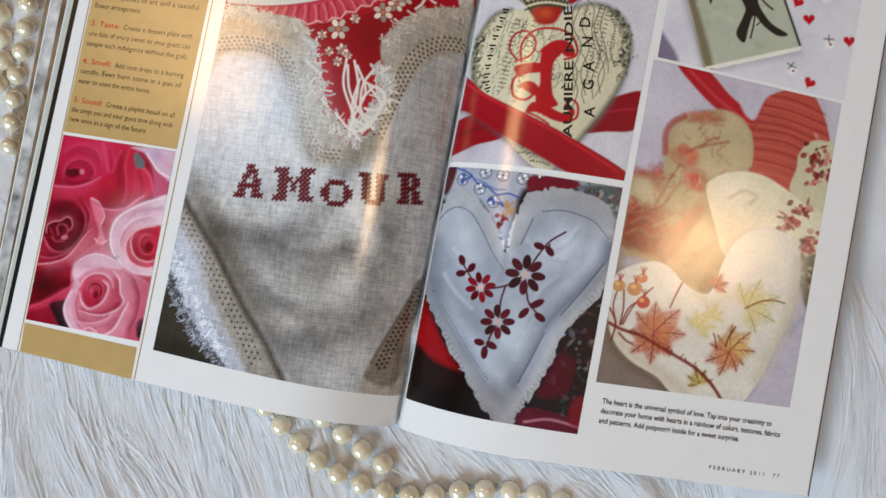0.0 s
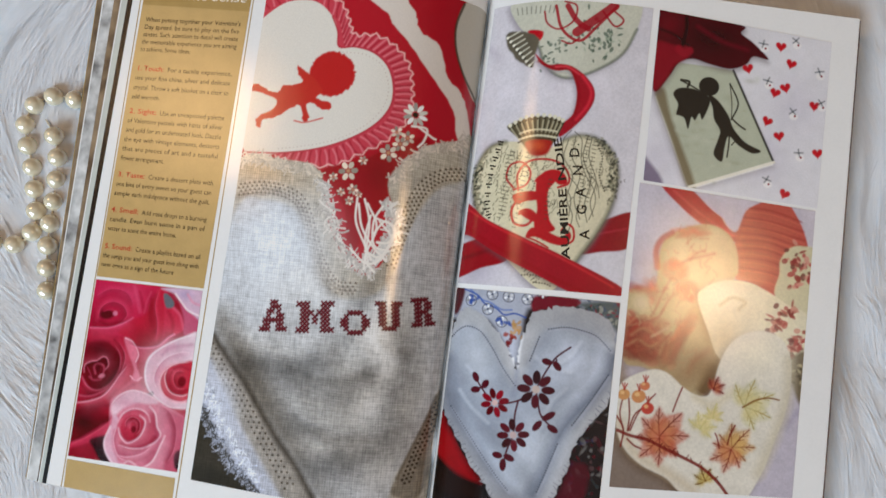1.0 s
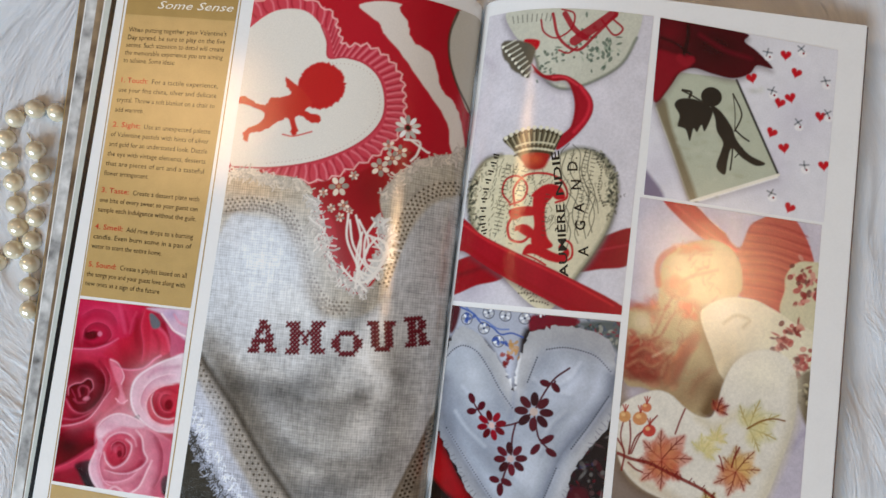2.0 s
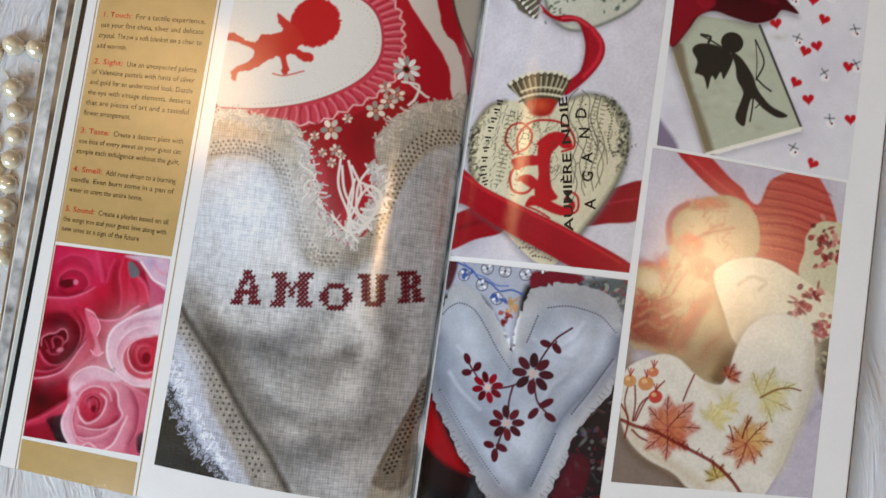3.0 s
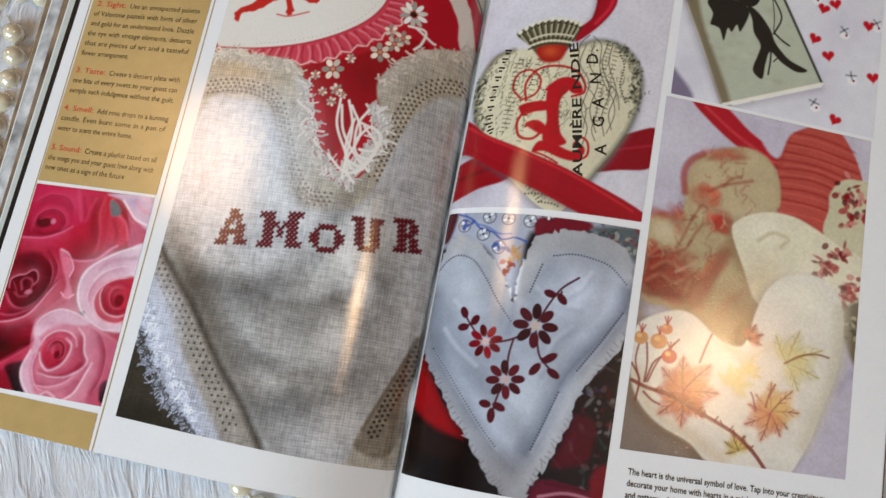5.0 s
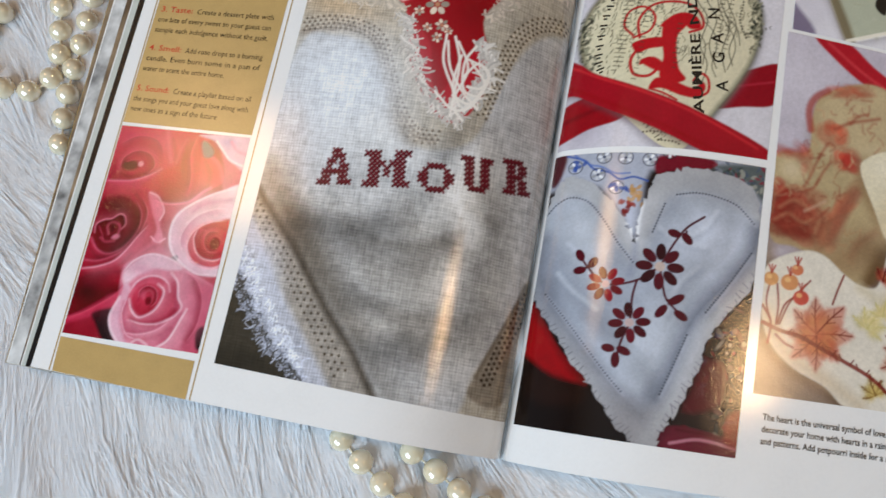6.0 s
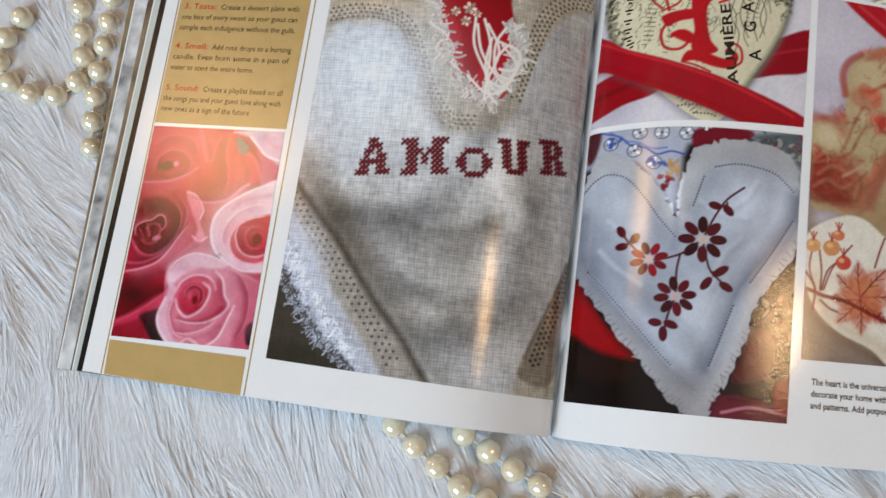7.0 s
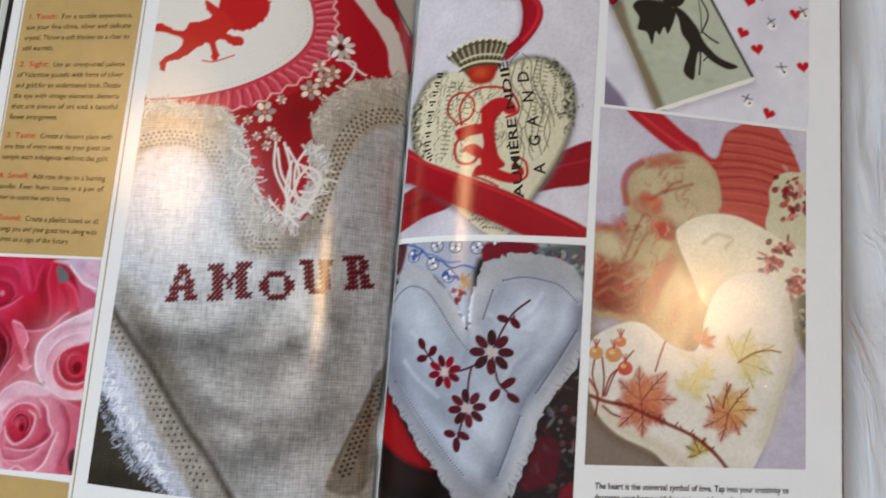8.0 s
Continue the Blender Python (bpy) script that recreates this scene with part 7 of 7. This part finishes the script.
vine_leaf((154.2, 58.5), 14.5, 0.9, (204, 164, 108), (138, 72, 46), 5, 0.8)
vine_leaf((153.8, 57.6), 13, -2.2, (198, 120, 88), (140, 62, 46), 4, 0.75)
vine_leaf([(141.2, 87.8)][0], 7.5, 0.9, (166, 58, 50), (110, 28, 30), 4)
vine_leaf([(141.8, 39.8)][0], 8.5, 2.0, (196, 178, 112), (126, 90, 44), 5, 0.8)
for pts, w in (([(92.4, 60.7), (99.5, 58.7), (108.6, 57.5), (119.0, 53.8), (129.4, 50.2), (137.1, 47.3), (142.9, 44.0), (149.1, 39.1), (153.8, 34.1)], 1.7), ([(91.3, 68.0), (95.4, 61.6), (95.0, 52.6)], 1.0), ([(97.7, 61.0), (97.9, 69.1), (96.6, 77.8)], 0.9), ([(98.2, 61.1), (100.5, 69.5), (104.4, 73.7)], 0.9), ([(99.1, 61.3), (102.9, 71.7), (110.4, 81.8)], 0.8), ([(95.4, 61.6), (92.7, 70.0), (93.7, 79.1)], 0.8), ([(120.6, 73.7), (122.3, 80.2), (124.4, 86.8)], 0.9), ([(151.5, 59.9), (152.5, 65.5), (154.6, 70.3)], 0.9), ([(147.3, 57.5), (145.7, 62.6), (144.4, 65.0)], 0.8), ([(98.0, 56.7), (102.0, 53.8), (105.7, 52.6)], 1.0)):
    flo.stroke(pts, w, (134, 44, 38), 0.5, 0.9)
for k, p in enumerate(smooth_path([(103.2, 57.9), (119.0, 53.8), (137.1, 47.3), (149.1, 39.1)], 5)):
    flo.stroke([p, p + (1.2 * (-1) ** k, 2.0)], 0.6, (120, 36, 34), 0.4, 0.85)
for p, r, c in zip([(93.8, 79.6), (101.7, 79.5), (107.1, 73.8), (104.5, 85.3)], (3.2, 3.8, 3.4, 2.6), ((206, 158, 110), (204, 150, 106), (194, 84, 74), (202, 130, 98))):
    flo.blob(p, r, r * 0.9, c, 20, 0.6)
    flo.blob((p[0] - 0.9, p[1] + 0.9), r * 0.35, r * 0.3, (232, 200, 150), 0, 0.7, 0.7)
    for a in (1.2, 1.6, 2.0):
        flo.stroke([(p[0], p[1] + r * 0.8), (p[0] + 3.5 * math.cos(a), p[1] + r * 0.8 + 3.5 * math.sin(a))], 0.7, (168, 60, 50), 0.4, 0.85)
flo.mottle(1.1, 0.05, 51)
flo.mottle(6, 0.04, 52)
flo.put("printed_photo", right_page, "photograph of a heap of floral fabric hearts")

# ---- the fur rug ----
rug = tagged(new("fur_rug"), "white long-haired fur rug lying under the magazine", "rug")
rug.location = (0, 0, RUG)


def flow(x, y):
    """Direction in which the hair is combed."""
    west = 1 / (1 + np.exp((x + 225) / 18))
    east = 1 / (1 + np.exp((190 - x) / 18))
    base = west * (-1.45 + 0.6 * np.sin(y / 70)) + east * (-1.45 + 0.35 * np.sin(y / 45)) + (1 - west - east) * (-0.95 + 0.3 * np.sin(x / 70 + 1))
    return base + 0.3 * np.sin(x / 47 + y / 61) + 0.15 * np.sin(y / 27 - x / 53 + 1)


def combed(x, y, size, reach, seed):
    """Noise drawn out along the hair: locks of one width, as long as their reach."""
    total = grain(x, y, size, seed)
    for way in (1, -1):
        px, py = x, y
        for _ in range(7):
            a = flow(px, py)
            px, py = px + way * np.cos(a) * reach / 7, py + way * np.sin(a) * reach / 7
            total = total + grain(px, py, size, seed)
    return total / total.std()


BED_X, BED_Y = np.linspace(-620, 620, 620), np.linspace(-480, 700, 590)
gx, gy = np.meshgrid(BED_X, BED_Y)
BED = np.clip(2.1 * combed(gx, gy, 19, 60, 61) + 0.8 * combed(gx, gy, 8, 40, 62), -5, 5)


def rug_z(x, y):
    """Height of the combed locks (mm) over the rug's base."""
    u = np.clip((x - BED_X[0]) / (BED_X[1] - BED_X[0]), 0, len(BED_X) - 1.01)
    v = np.clip((y - BED_Y[0]) / (BED_Y[1] - BED_Y[0]), 0, len(BED_Y) - 1.01)
    i, j = u.astype(int), v.astype(int)
    f, g = u - i, v - j
    return -4.6 + (BED[j, i] * (1 - f) + BED[j, i + 1] * f) * (1 - g) + (BED[j + 1, i] * (1 - f) + BED[j + 1, i + 1] * f) * g


bx, by = gx[::2, ::2], gy[::2, ::2]
grid_mesh("backing", np.stack([bx, by, rug_z(bx, by) - 0.7], -1) * MM, backing_mat, rug)
bm = bmesh.new()
bmesh.ops.create_cube(bm, size=1, matrix=Matrix.LocRotScale((0, 0.11, -0.025), None, (1.24, 1.18, 0.022)))
part("underlay", bm, backing_mat, rug)

rng = np.random.default_rng(7)


def fur(name, spots, per, spread, length, width):
    """Locks of flat tapering hairs, lying on the bed; the hairs of a lock lean together towards its tip."""
    n = len(spots) * per
    lock = np.repeat(np.arange(len(spots)), per)
    root = spots[lock] + rng.normal(0, spread, (n, 2))
    turn = flow(spots[:, 0], spots[:, 1]) + rng.normal(0, 0.10, len(spots))
    lens = length * rng.uniform(0.7, 1.3, len(spots))
    rise = rng.uniform(0.15, 0.65, len(spots)) + 1.5 * (rng.random(len(spots)) < 0.04)
    bend = rng.normal(0, 0.25, len(spots))
    ang = turn[lock] + rng.normal(0, 0.07, n)
    ln = lens[lock] * rng.uniform(0.6, 1.1, n)
    tip = spots[lock] + np.stack([np.cos(turn[lock]), np.sin(turn[lock])], -1) * ln[:, None]
    free = root + np.stack([np.cos(ang), np.sin(ang)], -1) * ln[:, None]
    end = tip * 0.6 + free * 0.4
    s = np.array([0, 0.35, 0.7, 1.0])
    side = np.stack([-np.sin(ang), np.cos(ang)], -1)
    pts = root[:, None] + (end - root)[:, None] * s[None, :, None]
    pts = pts + side[:, None] * (bend[lock] * ln * 0.25)[:, None, None] * (s * (1 - s) * 2.2)[None, :, None]
    lift = (rise[lock] * rng.uniform(0.5, 1.2, n))[:, None] * np.sin(s * 2.6 + 0.15)[None] - 0.25
    w = ((width * rng.uniform(0.6, 1.4, n))[:, None] * np.array([0.8, 1.0, 0.8, 0.0])[None])[..., None]
    a, b = pts - side[:, None] * w, pts + side[:, None] * w
    a = np.concatenate([a, (rug_z(a[..., 0], a[..., 1]) + lift)[..., None]], -1)
    b = np.concatenate([b, (rug_z(b[..., 0], b[..., 1]) + lift + 0.05)[..., None]], -1)
    co = np.concatenate([np.stack([a[:, :3], b[:, :3]], 2).reshape(n, 6, 3), a[:, 3:]], 1).reshape(-1, 3) * MM
    first = np.arange(n)[:, None] * 7
    loops = (first + np.array([0, 1, 3, 2, 2, 3, 5, 4, 4, 5, 6])).ravel()
    starts = (np.arange(n)[:, None] * 11 + np.array([0, 4, 8])).ravel()
    me = bpy.data.meshes.new(name)
    me.vertices.add(len(co))
    me.vertices.foreach_set("co", co.astype(np.float32).ravel())
    me.loops.add(len(loops))
    me.loops.foreach_set("vertex_index", loops.astype(np.int32))
    me.polygons.add(len(starts))
    me.polygons.foreach_set("loop_start", starts.astype(np.int32))
    me.update(calc_edges=True)
    me.shade_smooth()
    me.materials.append(fur_mat)
    ob = new(name, me)
    ob.parent = rug
    return tagged(ob, "long silky white hair", kind="stuff")


def strewn(x0, x1, y0, y1, gap):
    nx, ny = int((x1 - x0) / gap), int((y1 - y0) / gap)
    X, Y = np.meshgrid(np.linspace(x0, x1, nx), np.linspace(y0, y1, ny))
    p = np.stack([X.ravel(), Y.ravel()], -1)
    return p + rng.uniform(-gap / 2, gap / 2, p.shape)


near = np.concatenate([strewn(-335, -205, -130, 320, 3.4), strewn(-205, 195, -130, 0, 3.4), strewn(195, 275, -130, 340, 3.4), strewn(-205, 195, 290, 345, 4)])
fur("long_hair", near, 14, 3.2, 46, 0.15)
far = strewn(-600, 600, -460, 680, 16)
out = (far[:, 0] < -335) | (far[:, 0] > 275) | (far[:, 1] < -130) | (far[:, 1] > 340)
fur("long_hair", far[out], 12, 8.0, 34, 0.7)


# ---- pearl necklaces on the fur ----
def pearl_mesh(radius):
    bm = bmesh.new()
    bmesh.ops.create_uvsphere(bm, u_segments=20, v_segments=12, radius=radius)
    me = bpy.data.meshes.new("pearl")
    bm.to_mesh(me)
    bm.free()
    me.shade_smooth()
    me.materials.append(pearl_mat)
    return me


PEARL = pearl_mesh(5.7 * MM)
SPACING = 13.5
PEARL_Z = -8.2


def necklace(label, runs):
    ob = tagged(new("pearl_necklace"), label, "necklace", "pearl necklaces on the rug")
    ob.location = (runs[0][0][0] * MM, runs[0][0][1] * MM, RUG)
    for run in runs:
        path = smooth_path(run, 16)
        d = np.concatenate([[0], np.cumsum(np.hypot(*np.diff(path, axis=0).T))])
        count = int(d[-1] / SPACING)
        for i in range(count + 1):
            s = i * SPACING
            x, y = np.interp(s, d, path[:, 0]), np.interp(s, d, path[:, 1])
            p = new("pearl", PEARL)
            p.parent = ob
            p.location = Vector((x * MM, y * MM, (PEARL_Z + 0.5 * math.sin(i * 2.1)) * MM)) - ob.location
            p.rotation_euler = (i * 0.7, i * 1.1, i * 0.4)
        cu = bpy.data.curves.new("thread", "CURVE")
        cu.dimensions, cu.bevel_depth, cu.bevel_resolution = "3D", 0.5 * MM, 2
        sp = cu.splines.new("POLY")
        sp.points.add(len(path) - 1)
        for pt, (x, y) in zip(sp.points, path):
            pt.co = (x * MM - ob.location.x, y * MM - ob.location.y, PEARL_Z * MM - ob.location.z, 1)
        cu.materials.append(thread_mat)
        th = new("thread", cu)
        th.parent = ob
    return ob


necklace("string of cream pearls looped on the fur beside the magazine", [
    [(-299, 158), (-305, 145.2), (-305.7, 132.5), (-296.5, 121.7), (-284.2, 117), (-270.6, 118.3), (-261.6, 126.5), (-260.9, 139.9), (-264.6, 152.5), (-268, 166), (-273, 179), (-277, 192.5), (-272, 205), (-259.5, 211), (-247, 210)],
    [(-246.5, 93), (-248.4, 105.7), (-250.8, 119.5), (-251.1, 133.5), (-250.8, 146.5), (-251.8, 160), (-253, 173), (-257, 186), (-264.5, 196)],
])
necklace("string of cream pearls on the fur below the magazine", [
    [(-76, -20.5), (-64.8, -28.9), (-53.2, -36.7), (-41.4, -43.8), (-28.6, -48.2), (-15.0, -51.1), (-1.4, -52.3), (12.1, -51.0), (23.6, -47.9), (37.1, -42.9), (50.2, -39.8), (62.9, -38.0), (76.9, -37.0), (90, -37.5), (103, -40)],
    [(-43.5, -20.0), (-31.7, -26.1), (-19.8, -32.5), (-7.0, -37.5), (5.4, -41.3)],
])
